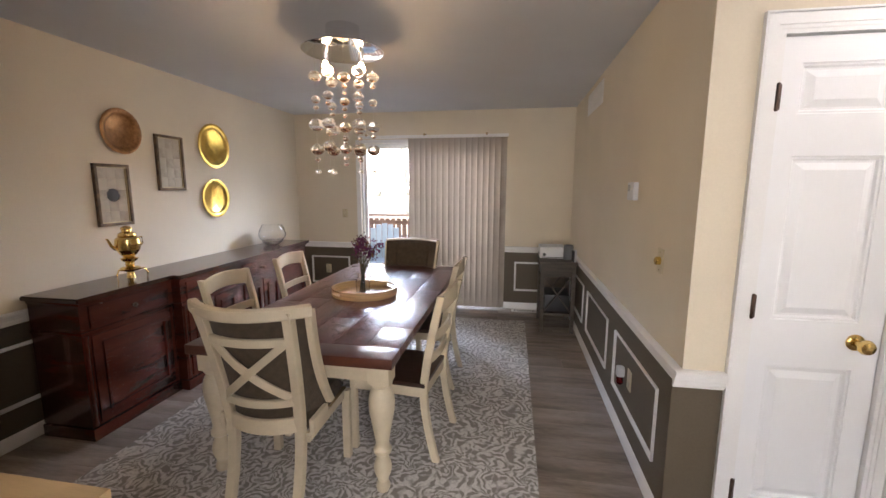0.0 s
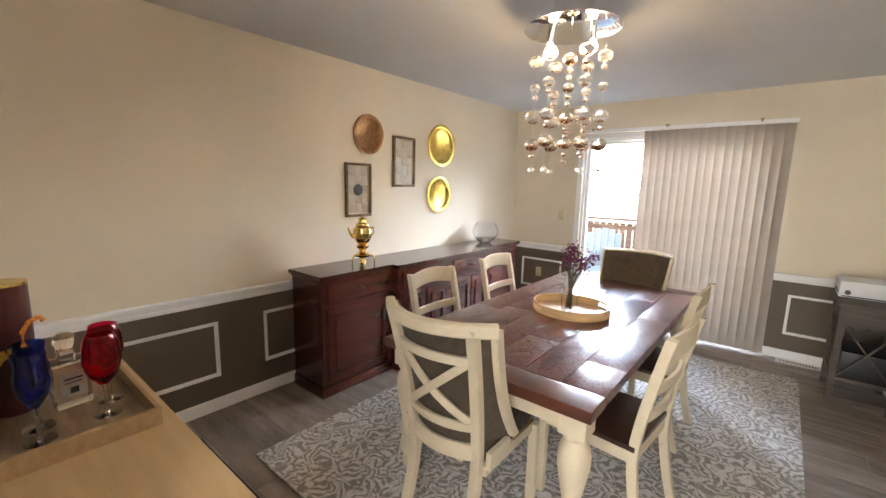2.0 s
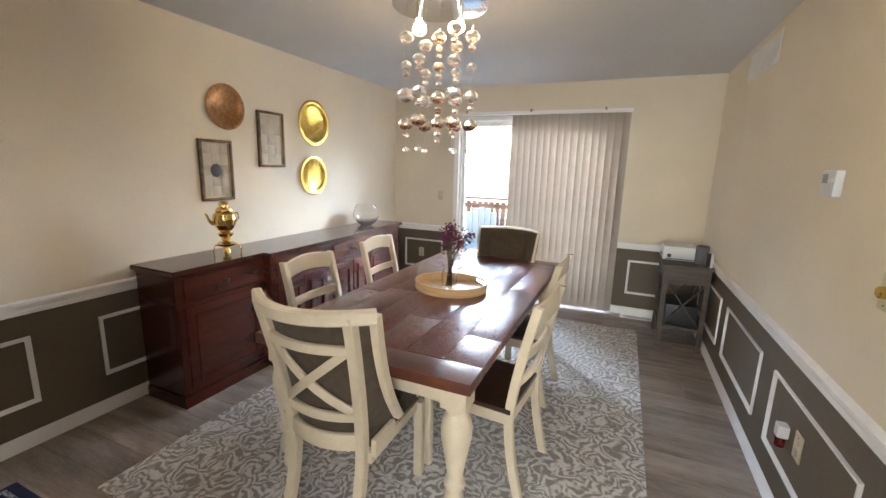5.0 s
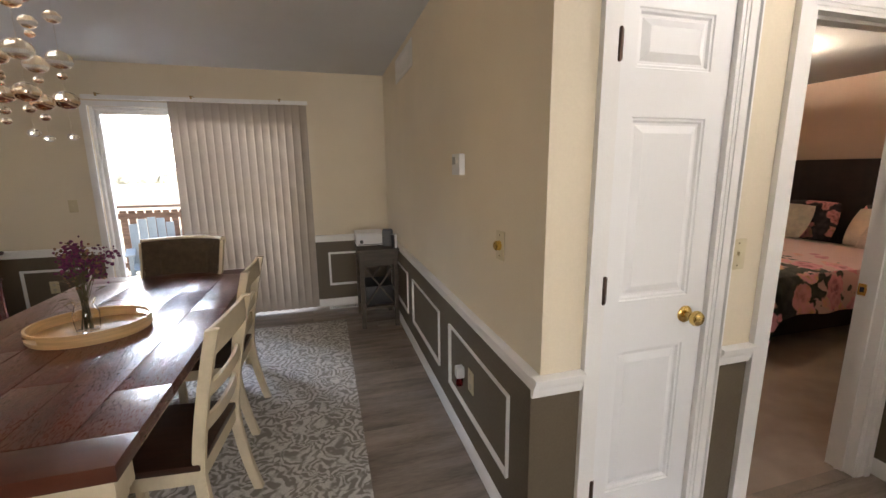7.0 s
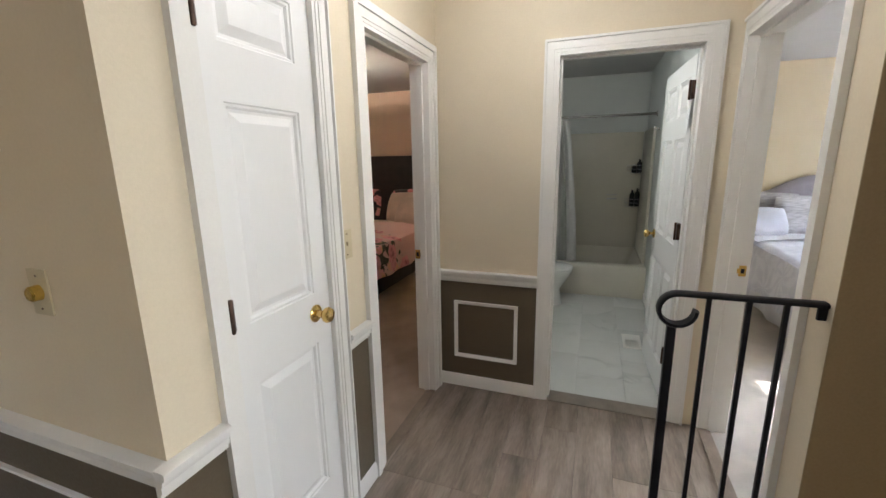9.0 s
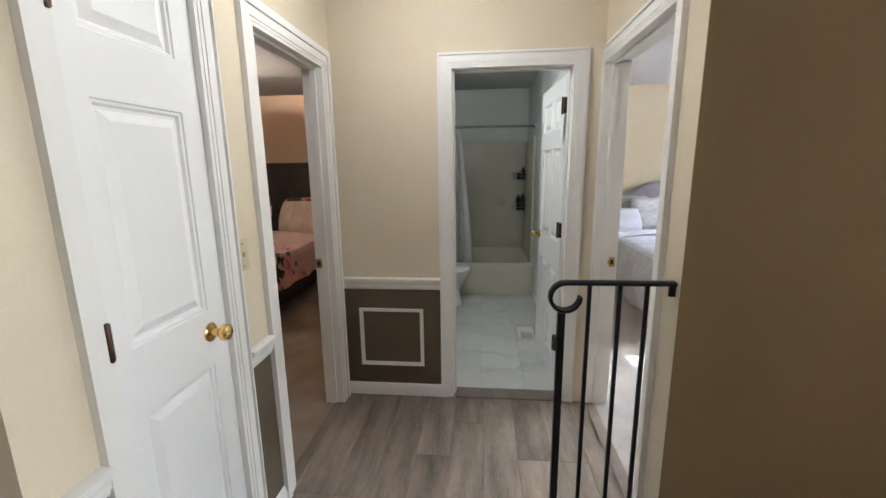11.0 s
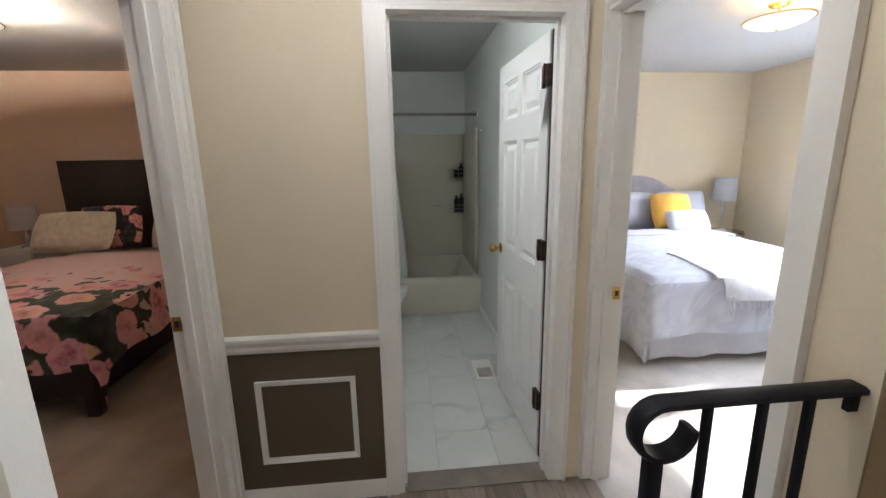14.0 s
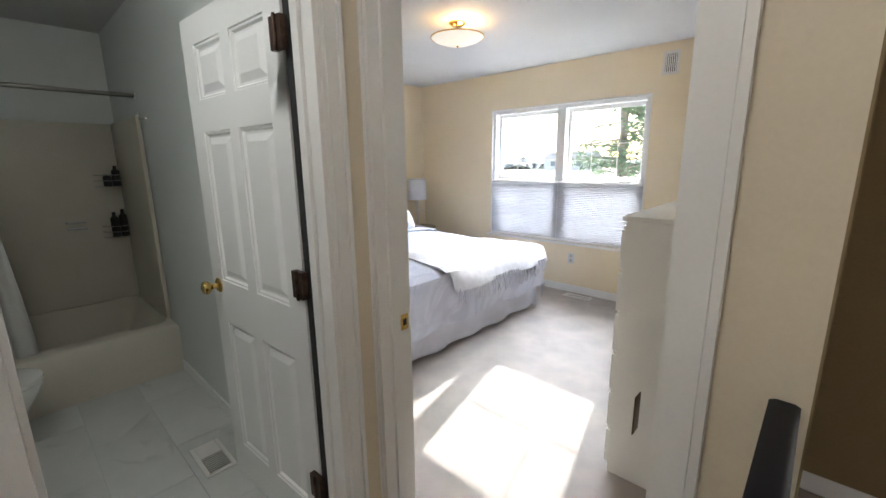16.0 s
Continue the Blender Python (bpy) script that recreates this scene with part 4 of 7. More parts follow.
def wall_picture(y0, y1, z0, z1, label, motif):
    p = thing("framed_picture", (XL, (y0 + y1) / 2, (z0 + z1) / 2), label, "picture", "framed pictures on the wall")
    w, h, f = (y1 - y0) / 2, (z1 - z0) / 2, 0.022
    part("frame", boxes((0.002, 0.026, -w, w, -h, -h + f), (0.002, 0.026, -w, w, h - f, h), (0.002, 0.026, -w, -w + f, -h + f, h - f), (0.002, 0.026, w - f, w, -h + f, h - f), bevel=0.004), M_FRAMEWOOD, p)
    part("inner_rim", boxes((0.004, 0.018, -w + f, w - f, -h + f, -h + f + 0.006), (0.004, 0.018, -w + f, w - f, h - f - 0.006, h - f), (0.004, 0.018, -w + f, -w + f + 0.006, -h + f + 0.006, h - f - 0.006), (0.004, 0.018, w - f - 0.006, w - f, -h + f + 0.006, h - f - 0.006)), mat("gilt_rim", (0.6, 0.5, 0.3), 0.3, 0.6, bump=0), p)
    g = f + 0.006
    n, k = (3, 5)
    for i in range(n):
        for j in range(k):
            a0, a1 = -w + g + (2 * w - 2 * g) * i / n, -w + g + (2 * w - 2 * g) * (i + 1) / n
            b0, b1 = -h + g + (2 * h - 2 * g) * j / k, -h + g + (2 * h - 2 * g) * (j + 1) / k
            part("tile", boxes((0.004, 0.009, a0 + 0.0003, a1 - 0.0003, b0 + 0.0003, b1 - 0.0003), bevel=0.0006), motif[(i + j) % 2], p)
    return p


M_TILE_A = mat("pale_marbled_tile", (0.50, 0.43, 0.33), 0.3, 0.0, vary=0.3, scale=16, second=(0.32, 0.26, 0.19), bump=0.01, amount=0.8)
M_TILE_B = mat("grey_marbled_tile", (0.42, 0.36, 0.27), 0.3, 0.0, vary=0.3, scale=14, second=(0.52, 0.45, 0.35), bump=0.01, amount=0.7)
pic = wall_picture(4.172, 4.442, 1.257, 1.702, "dark framed picture of pale tiles with a dark blot", (M_TILE_A, M_TILE_B))
part("dark_blot", lathe([(0.0, 0.0092), (0.05, 0.0092), (0.045, 0.0105), (0.0, 0.0108)], 9, axis="X"), mat("dark_ink", (0.05, 0.045, 0.05), 0.4, bump=0), pic)
wall_picture(4.705, 4.985, 1.51, 1.965, "dark framed picture of pale marbled stripes", (M_TILE_B, M_TILE_A))


# ---- chandelier ----
def ball_glass(name, low, high, split):
    """Amber glass whose lower part, under the height split, is mirrored."""
    m = bpy.data.materials.new(name)
    m.use_nodes = True
    nt = m.node_tree
    b = nt.nodes["Principled BSDF"]
    tc, sp, mr, mx = nt.nodes.new("ShaderNodeTexCoord"), nt.nodes.new("ShaderNodeSeparateXYZ"), nt.nodes.new("ShaderNodeMapRange"), nt.nodes.new("ShaderNodeMix")
    nt.links.new(tc.outputs["Generated"], sp.inputs[0])
    nt.links.new(sp.outputs["Z"], mr.inputs["Value"])
    mr.inputs["From Min"].default_value, mr.inputs["From Max"].default_value = split + 0.1, split - 0.1
    nt.links.new(mr.outputs[0], b.inputs["Metallic"])
    mx.data_type = "RGBA"
    mx.inputs["A"].default_value, mx.inputs["B"].default_value = (*high, 1), (*low, 1)
    nt.links.new(mr.outputs[0], mx.inputs["Factor"])
    nt.links.new(mx.outputs["Result"], b.inputs["Base Color"])
    b.inputs["Transmission Weight"].default_value = 0.92
    b.inputs["Roughness"].default_value = 0.03
    b.inputs["IOR"].default_value = 1.16
    return m


def chandelier():
    c = thing("chandelier", (-0.035, 4.205, H), "chrome ceiling chandelier with strings of amber mirrored glass balls", "chandelier")
    part("mount", lathe([(0.0, -0.001), (0.10, -0.001), (0.10, -0.125), (0.0, -0.125)], 32), M_CHROME, c)
    part("canopy", lathe([(0.0, -0.1255), (0.2, -0.1255), (0.22, -0.132), (0.238, -0.136), (0.242, -0.140), (0.238, -0.1412), (0.0, -0.1414)], 64), M_CHROME, c, "round chrome canopy")
    bulb = glow("warm_bulb", (1.0, 0.74, 0.42), 28)
    for k in range(2):
        a = math.pi * k + 0.35
        x, y = 0.105 * math.cos(a), 0.105 * math.sin(a)
        part("lamp_holder", lathe([(0.0, -0.1415), (0.016, -0.1415), (0.016, -0.2), (0.0, -0.2)], 14, centre=(x, y, 0)), M_CHROME, c)
        part("bulb", lathe([(0.0, -0.201), (0.012, -0.202), (0.022, -0.225), (0.024, -0.24), (0.016, -0.255), (0.0, -0.261)], 14, centre=(x, y, 0)), bulb, c, "lit warm bulb")
        lamp("chandelier_lamp", "POINT", pose(-0.035 + x, 4.205 + y, H - 0.295), 1.1, (1.0, 0.70, 0.40), radius=0.03)
    sphere = lambda n, s: lathe([(0.0, -1.0)] + [(math.cos(t), math.sin(t)) for t in [math.pi * (i / n - 0.5) for i in range(1, n)]] + [(0.0, 1.0)], s)
    amber = mesh_of("glass_ball", sphere(10, 18), ball_glass("clear_amber_glass", (0.86, 0.72, 0.56), (1.0, 0.97, 0.92), 0.18))
    mirror = mesh_of("glass_ball", sphere(10, 18), ball_glass("amber_half_mirrored_glass", (0.80, 0.60, 0.46), (1.0, 0.95, 0.86), 0.5))
    clear = mesh_of("glass_drop", sphere(8, 14), M_GLASS)
    rnd = random.Random(8)
    strings = [(0.17 * math.cos(2 * math.pi * k / 6 + 0.35), 0.17 * math.sin(2 * math.pi * k / 6 + 0.35), k) for k in range(6)] + [(0.0, 0.0, -1)]
    tiers = ((-0.285, 0.036), (-0.425, 0.028), (-0.575, 0.041), (-0.712, 0.038))
    for x, y, k in strings:
        low = -0.848 if k >= 0 else -0.76
        part("wire", tube([(x, y, -0.1415), (x, y, low)], 0.0007, 5), M_CHROME, c)
        for q, (z, rad) in enumerate(tiers):
            r = rad * rnd.uniform(0.95, 1.2)
            zz = z + rnd.uniform(-0.006, 0.006)
            stack = [(zz, r, mirror if q == 3 or k < 0 else amber)]
            if k < 0 or rnd.random() < 0.75:
                stack.append((zz - r - 0.012 - rnd.uniform(0, 0.008), 0.017, mirror))
            if k < 0:
                stack.append((zz - r - 0.052, 0.015, mirror))
                if q == 3:
                    stack.append((zz + r + 0.022, 0.02, mirror))
            for zc, rr, me in stack:
                o = new("glass_ball", me)
                o.parent = c
                o.matrix_local = Matrix.Translation((x, y, zc)) @ Matrix.Diagonal((rr, rr, rr * 0.8, 1))
        if k >= 0:
            o = new("glass_drop", clear)
            o.parent = c
            o.matrix_local = Matrix.Translation((x, y, -0.848)) @ Matrix.Diagonal((0.019, 0.019, 0.012, 1))
    return c


chandelier()


# ---- on the table ----
def oval_tray():
    t = thing("oval_tray", pose(-0.08, 4.58, 0.7555) @ Matrix.Diagonal((0.9, 0.9, 1, 1)), "oval pale bamboo tray with handle slots on the table", "tray")
    bm = lathe([(0.0, 0.0), (0.262, 0.0), (0.262, 0.008), (0.0, 0.008)], 48)
    for v in bm.verts:
        v.co.y *= 0.9
    part("base", bm, M_TRAYWOOD, t)
    bm = bmesh.new()
    n = 64
    rings = []
    for i in range(n):
        a = 2 * math.pi * i / n
        c, s = math.cos(a), 0.9 * math.sin(a)
        rings.append([[bm.verts.new((c * r, s * r, z)) for r in (0.256, 0.268)] for z in (0.0085, 0.022, 0.044, 0.058)])
    slot = lambda i: min(abs(i % n - n // 8 * 5), abs(i % n - n // 8)) <= 3
    for i in range(n):
        p, q = rings[i], rings[(i + 1) % n]
        for k in range(3):
            if k == 1 and slot(i) and slot(i + 1):
                continue
            for r in (0, 1):
                bm.faces.new((p[k][r], q[k][r], q[k + 1][r], p[k + 1][r]))
        bm.faces.new((p[3][0], q[3][0], q[3][1], p[3][1]))
        bm.faces.new((p[0][0], q[0][0], q[0][1], p[0][1]))
        if slot(i) and slot(i + 1):
            for k in (1, 2):
                bm.faces.new((p[k][0], q[k][0], q[k][1], p[k][1]))
    bmesh.ops.recalc_face_normals(bm, faces=bm.faces)
    part("rim", bm, M_TRAYWOOD, t)
    return t


oval_tray()


def flower_vase():
    v = thing("flower_vase", (-0.085, 4.56, 0.764), "clear glass vase of dried purple flowers on the tray", "vase")
    part("glass", lathe([(0.0, 0.0), (0.042, 0.0), (0.046, 0.01), (0.05, 0.05), (0.052, 0.09), (0.04, 0.12), (0.036, 0.135), (0.05, 0.16), (0.0475, 0.16), (0.0335, 0.135), (0.037, 0.12), (0.049, 0.09), (0.047, 0.05), (0.043, 0.013), (0.0, 0.012)], 28), M_GLASS, v)
    rnd = random.Random(12)
    stems, leaves, buds, dry = bmesh.new(), bmesh.new(), bmesh.new(), bmesh.new()
    for k in range(24):
        a, r = rnd.uniform(0, 6.28), rnd.uniform(0.02, 0.10)
        z = rnd.uniform(0.25, 0.40)
        tip = Vector((r * math.cos(a) + 0.03, r * math.sin(a), z))
        base = Vector((rnd.uniform(-0.02, 0.02), rnd.uniform(-0.02, 0.02), 0.015))
        neck = Vector((rnd.uniform(-0.015, 0.015), rnd.uniform(-0.015, 0.015), 0.14))
        tube([base, neck, (neck + tip) / 2 + Vector((0, 0, 0.02)), tip], 0.0016, 5, stems)
        target = buds if k < 16 else dry
        for _ in range(26 if k < 16 else 12):
            p = tip + Vector((rnd.gauss(0, 0.018), rnd.gauss(0, 0.018), rnd.gauss(0, 0.022)))
            rr = rnd.uniform(0.004, 0.009)
            s = bmesh.ops.create_icosphere(target, subdivisions=1, radius=rr)
            d = Vector((rnd.uniform(0.6, 1.3), rnd.uniform(0.6, 1.3), rnd.uniform(0.5, 1.2)))
            for q in s["verts"]:
                q.co = Vector((q.co.x * d.x, q.co.y * d.y, q.co.z * d.z)) + p
    for k in range(26):
        a = rnd.uniform(0, 6.28)
        d = Vector((math.cos(a), math.sin(a), rnd.uniform(-0.2, 0.8))).normalized()
        p = Vector((0, 0, rnd.uniform(0.16, 0.28))) + d * rnd.uniform(0.03, 0.07)
        side = d.cross(Vector((0, 0, 1))).normalized() * 0.009
        q = [p, p + d * 0.02 + side, p + d * 0.045 + Vector((0, 0, -0.006)), p + d * 0.02 - side]
        leaves.faces.new([leaves.verts.new(c) for c in q])
    ex = bmesh.ops.extrude_face_region(leaves, geom=list(leaves.faces))
    bmesh.ops.translate(leaves, vec=(0, 0, 0.0012), verts=[x for x in ex["geom"] if isinstance(x, bmesh.types.BMVert)])
    part("stems", stems, mat("dry_green_stem", (0.10, 0.09, 0.04), 0.8), v)
    part("leaves", leaves, mat("dry_leaf", (0.16, 0.13, 0.07), 0.8, vary=0.3, scale=40), v)
    part("purple_blossoms", buds, mat("purple_dried_blossom", (0.22, 0.03, 0.10), 0.85, vary=0.5, scale=50, second=(0.05, 0.012, 0.05), amount=0.6), v, "dried purple blossoms")
    part("brown_blossoms", dry, mat("tan_dried_blossom", (0.30, 0.17, 0.09), 0.85, vary=0.4, scale=50), v, "dried tan blossoms")
    return v


flower_vase()


# ---- small cart in the corner ----
def corner_cart():
    c = thing("corner_cabinet", (1.305, 6.12, 0.0), "small grey-brown wooden side cabinet with crossed sides", "cabinet")
    w, d, h = 0.36, 0.50, 0.77
    part("top", boxes((-0.015, w + 0.015, -0.015, d + 0.015, h - 0.025, h), bevel=0.004), M_GREYWOOD, c)
    for x in (0, w - 0.04):
        for y in (0, d - 0.04):
            part("leg", boxes((x, x + 0.04, y, y + 0.04, 0, h - 0.026), bevel=0.003), M_GREYWOOD, c)
    part("shelf", boxes((0.002, w - 0.002, 0.002, d - 0.002, 0.19, 0.215)), M_GREYWOOD, c)
    part("drawer_box", boxes((0.01, w - 0.01, 0.008, d - 0.008, h - 0.16, h - 0.027)), M_GREYWOOD, c)
    for y in (0.02, d - 0.02):
        for s in (0, 1):
            a, b = ((0.04, y + 0.003 * s, 0.22), (w - 0.04, y + 0.003 * s, h - 0.165))
            if s:
                a, b = (w - 0.04, a[1] + 0.012, a[2]), (0.04, b[1] + 0.012, b[2])
            part("cross_brace", sweep([a, b], 0.012, 0.03, up=Vector((0, 1, 0.01))), M_GREYWOOD, c)
    for s in (0, 1):
        a, b = ((0.018 + 0.013 * s, 0.04, 0.22), (0.018 + 0.013 * s, d - 0.04, h - 0.165))
        if s:
            a, b = (a[0], d - 0.04, a[2]), (b[0], 0.04, b[2])
        part("cross_brace", sweep([a, b], 0.03, 0.012), M_GREYWOOD, c)
    return c


corner_cart()
solid("storage_box", boxes((1.36, 1.62, 6.18, 6.55, 0.216, 0.40), bevel=0.012), M_BLACK, "black box on the lower shelf of the corner cabinet", "box")
pr = thing("printer", (1.30, 6.33, 0.77), "white compact printer on the corner cabinet", "printer")
part("body", boxes((0.0, 0.27, 0.0, 0.28, 0.004, 0.13), bevel=0.012), M_WHITEPLASTIC, pr)
part("paper_slot", boxes((-0.003, 0.0, 0.05, 0.23, 0.03, 0.05), (0.02, 0.25, -0.002, 0.0, 0.012, 0.02)), M_BLACK, pr)
part("button", lathe([(0.0, 0.0), (0.018, 0.0), (0.018, 0.004), (0.0, 0.004)], 16, axis="Y", centre=(0.05, -0.004, 0.045)), M_BLACK, pr)
sp = thing("grey_speaker", (1.60, 6.30, 0.77), "grey cylindrical speaker on the corner cabinet", "speaker")
part("body", lathe([(0.0, 0.002), (0.05, 0.002), (0.052, 0.01), (0.052, 0.15), (0.048, 0.158), (0.0, 0.158)], 28), mat("grey_mesh_cloth", (0.16, 0.17, 0.18), 0.8, vary=0.1, scale=60, bump=0.08, bump_scale=500), sp)
part("top_ring", lathe([(0.0, 0.1585), (0.045, 0.1585), (0.045, 0.164), (0.0, 0.164)], 24), M_BLACK, sp)
ro = thing("router", pose(1.645, 6.17, 0.77, 0, 0, 20), "slim black and white upright router on the corner cabinet", "router")
part("shell", boxes((-0.012, 0.012, -0.03, 0.03, 0.0, 0.13), bevel=0.006), M_WHITEPLASTIC, ro)
part("side_panel", boxes((-0.016, -0.0125, -0.027, 0.027, 0.004, 0.125)), M_BLACK, ro)


# ---- switches, vents and small fittings ----
def wall_plate_switch(name, m, label, kind="switch", material=M_PLASTIC):
    """A cover plate 75 by 118 mm, its back on the plane y = 0, facing -y."""
    s = thing(name, m, label, "switch" if kind != "outlet" else "outlet")
    part("plate", boxes((-0.0375, 0.0375, -0.006, -0.0005, -0.059, 0.059), bevel=0.003), material, s)
    if kind == "switch":
        part("toggle", boxes((-0.005, 0.005, -0.016, -0.006, -0.004, 0.012), bevel=0.002), material, s)
    elif kind == "dimmer":
        part("dial", lathe([(0.0, -0.006), (0.02, -0.006), (0.019, -0.024), (0.015, -0.028), (0.0, -0.028)], 20, axis="Y"), M_BRASSPLATE, s, "round dimmer knob")
    else:
        for z in (-0.024, 0.024):
            part("socket", boxes((-0.014, 0.014, -0.008, -0.006, z - 0.013, z + 0.013), bevel=0.001), mat("socket_face", (0.5, 0.44, 0.33), 0.4, bump=0), s)
    for z in (-0.042, 0.042):
        part("screw", lathe([(0.0, 0.0), (0.003, 0.0), (0.003, 0.0015), (0.0, 0.002)], 8, axis="Y", centre=(0, -0.008, z)), M_DARKMETAL, s)
    return s


wall_plate_switch("dimmer_switch", pose(XR, 3.815, 1.20, 0, 0, -90), "ivory wall plate with a round dimmer knob", "dimmer")
wall_plate_switch("light_switch", pose(2.507, YC, 1.178, 0, 0, 0), "ivory toggle light switch beside the doorway")
wall_plate_switch("light_switch", pose(-1.22, YF, 1.20, 0, 0, 0), "ivory toggle light switch by the sliding door")
wall_plate_switch("power_outlet", pose(-1.48, YF, 0.44, 0, 0, 0), "white power outlet on the brown wainscot", "outlet")
wall_plate_switch("power_outlet", pose(XR - 0.003, 4.15, 0.43, 0, 0, -90), "ivory power outlet on the brown wainscot", "outlet")
af = thing("air_freshener", pose(XR - 0.004, 4.27, 0.40, 0, 0, -90), "plug-in air freshener with red scented oil", "air freshener")
part("housing", boxes((-0.025, 0.025, -0.045, -0.001, 0.0, 0.06), bevel=0.01), M_WHITEPLASTIC, af)
part("oil_bottle", lathe([(0.0, -0.05), (0.016, -0.05), (0.02, -0.045), (0.02, -0.012), (0.012, -0.001), (0.0, -0.001)], 16, centre=(0, -0.024, 0)), glass("red_oil", (0.5, 0.02, 0.03)), af)
th = thing("thermostat", pose(XR, 4.318, 1.525, 0, 0, -90), "white wall thermostat with a small grey display", "thermostat")
part("case", boxes((-0.062, 0.062, -0.03, -0.0005, -0.052, 0.052), bevel=0.006), M_WHITEPLASTIC, th)
part("display", boxes((-0.05, -0.005, -0.0315, -0.030, 0.0, 0.038)), mat("lcd_grey", (0.25, 0.27, 0.25), 0.3, bump=0), th)
part("button", boxes((0.015, 0.045, -0.0325, -0.03, 0.005, 0.02), bevel=0.001), M_VENT, th)


def grille(name, m, w, h, label, bars=14, category="vent"):
    """A slatted register, w by h, flat on z = 0, facing up."""
    g = thing(name, m, label, category)
    f = min(w, h) * 0.16
    part("frame", boxes((-w / 2, w / 2, -h / 2, -h / 2 + f, 0, 0.006), (-w / 2, w / 2, h / 2 - f, h / 2, 0, 0.006), (-w / 2, -w / 2 + f, -h / 2 + f, h / 2 - f, 0, 0.006), (w / 2 - f, w / 2, -h / 2 + f, h / 2 - f, 0, 0.006), bevel=0.0015), M_VENT, g)
    part("backing", boxes((-w / 2 + f, w / 2 - f, -h / 2 + f, h / 2 - f, 0.0002, 0.001)), M_DARK, g)
    iw = w - 2 * f
    for k in range(bars):
        x = -iw / 2 + iw * (k + 0.5) / bars
        part("slat", boxes((x - iw / bars * 0.3, x + iw / bars * 0.3, -h / 2 + f, h / 2 - f, 0.0015, 0.005)), M_VENT, g)
    return g


grille("floor_vent", pose(1.17, 6.87, 0.0), 0.32, 0.11, "white metal floor vent by the sliding door")
grille("air_vent", pose(XR, 5.77, 2.335, 90, 0, -90), 0.70, 0.19, "white wall return vent near the ceiling", 18)


# ---- sliding door, blinds ----
def sliding_door():
    s = thing("sliding_door", (-0.04, YF, 0.0), "white sliding glass patio door", "door")
    tagged(s, kind="structure")
    a, b, top = -0.945, 0.91, 2.10
    part("frame", boxes((a, a + 0.025, 0.02, 0.14, 0, top), (b - 0.025, b, 0.02, 0.14, 0, top), (a + 0.025, b - 0.025, 0.02, 0.14, top - 0.025, top), (a + 0.025, b - 0.025, 0.02, 0.14, 0, 0.03), bevel=0.003), M_WHITE, s)
    for x0, x1, y in ((a + 0.028, 0.03, 0.045), (-0.03, b - 0.028, 0.095)):
        sash = part("sash", boxes((x0, x0 + 0.04, y, y + 0.035, 0.032, top - 0.027), (x1 - 0.04, x1, y, y + 0.035, 0.032, top - 0.027), (x0 + 0.04, x1 - 0.04, y, y + 0.035, 0.032, 0.11), (x0 + 0.04, x1 - 0.04, y, y + 0.035, top - 0.065, top - 0.027), bevel=0.003), M_WHITE, s)
        pane = part("pane", boxes((x0 + 0.04, x1 - 0.04, y + 0.015, y + 0.02, 0.11, top - 0.065)), M_PANE, sash)
        pane.visible_shadow = False
    part("casing", boxes((a - 0.06, a - 0.002, -0.016, -0.0005, 0.001, top + 0.045), (b + 0.002, b + 0.022, -0.016, -0.0005, 0.001, top + 0.045), (a - 0.002, b + 0.002, -0.016, -0.0005, top + 0.001, top + 0.045), bevel=0.002), M_WHITE, s)
    return s


sliding_door()


def vertical_blinds():
    v = thing("vertical_blinds", (0, YF - 0.09, 0.0), "cream vertical blinds drawn across part of the sliding door", "blinds")
    part("head_rail", boxes((-0.98, 0.92, -0.02, 0.025, 2.15, 2.185), bevel=0.004), M_WHITE, v)
    cloth = thin_cloth("cream_vinyl_slat", (0.50, 0.44, 0.375), 0.15)
    n, w, t = 9, 0.088, 0.0012
    bm = bmesh.new()
    rings = []
    for z in (0.03, 2.145):
        rings.append([[bm.verts.new((w * (i / 6 - 0.5), 0.007 * (1 - (i / 3 - 1) ** 2) + o, z)) for i in range(7)] for o in (0, t)])
    for i in range(6):
        bm.faces.new((rings[0][0][i], rings[0][0][i + 1], rings[1][0][i + 1], rings[1][0][i]))
        bm.faces.new((rings[0][1][i + 1], rings[0][1][i], rings[1][1][i], rings[1][1][i + 1]))
    for i in (0, 6):
        bm.faces.new((rings[0][0][i], rings[0][1][i], rings[1][1][i], rings[1][0][i]))
    bmesh.ops.recalc_face_normals(bm, faces=bm.faces)
    slat = mesh_of("slat", bm, cloth)
    rnd = random.Random(3)
    for k in range(17):
        o = new("slat", slat)
        o.parent = v
        o.matrix_local = pose(-0.275 + k * 0.0715, 0.0, 0.0, 0, 0, 34 + rnd.uniform(-7, 7))
    for x in (-0.86, -0.11, 0.66):
        part("bracket", boxes((x - 0.012, x + 0.012, -0.03, 0.085, 2.186, 2.20), (x - 0.008, x + 0.008, -0.032, -0.02, 2.17, 2.20), bevel=0.002), M_NAIL, v)
    return v


vertical_blinds()


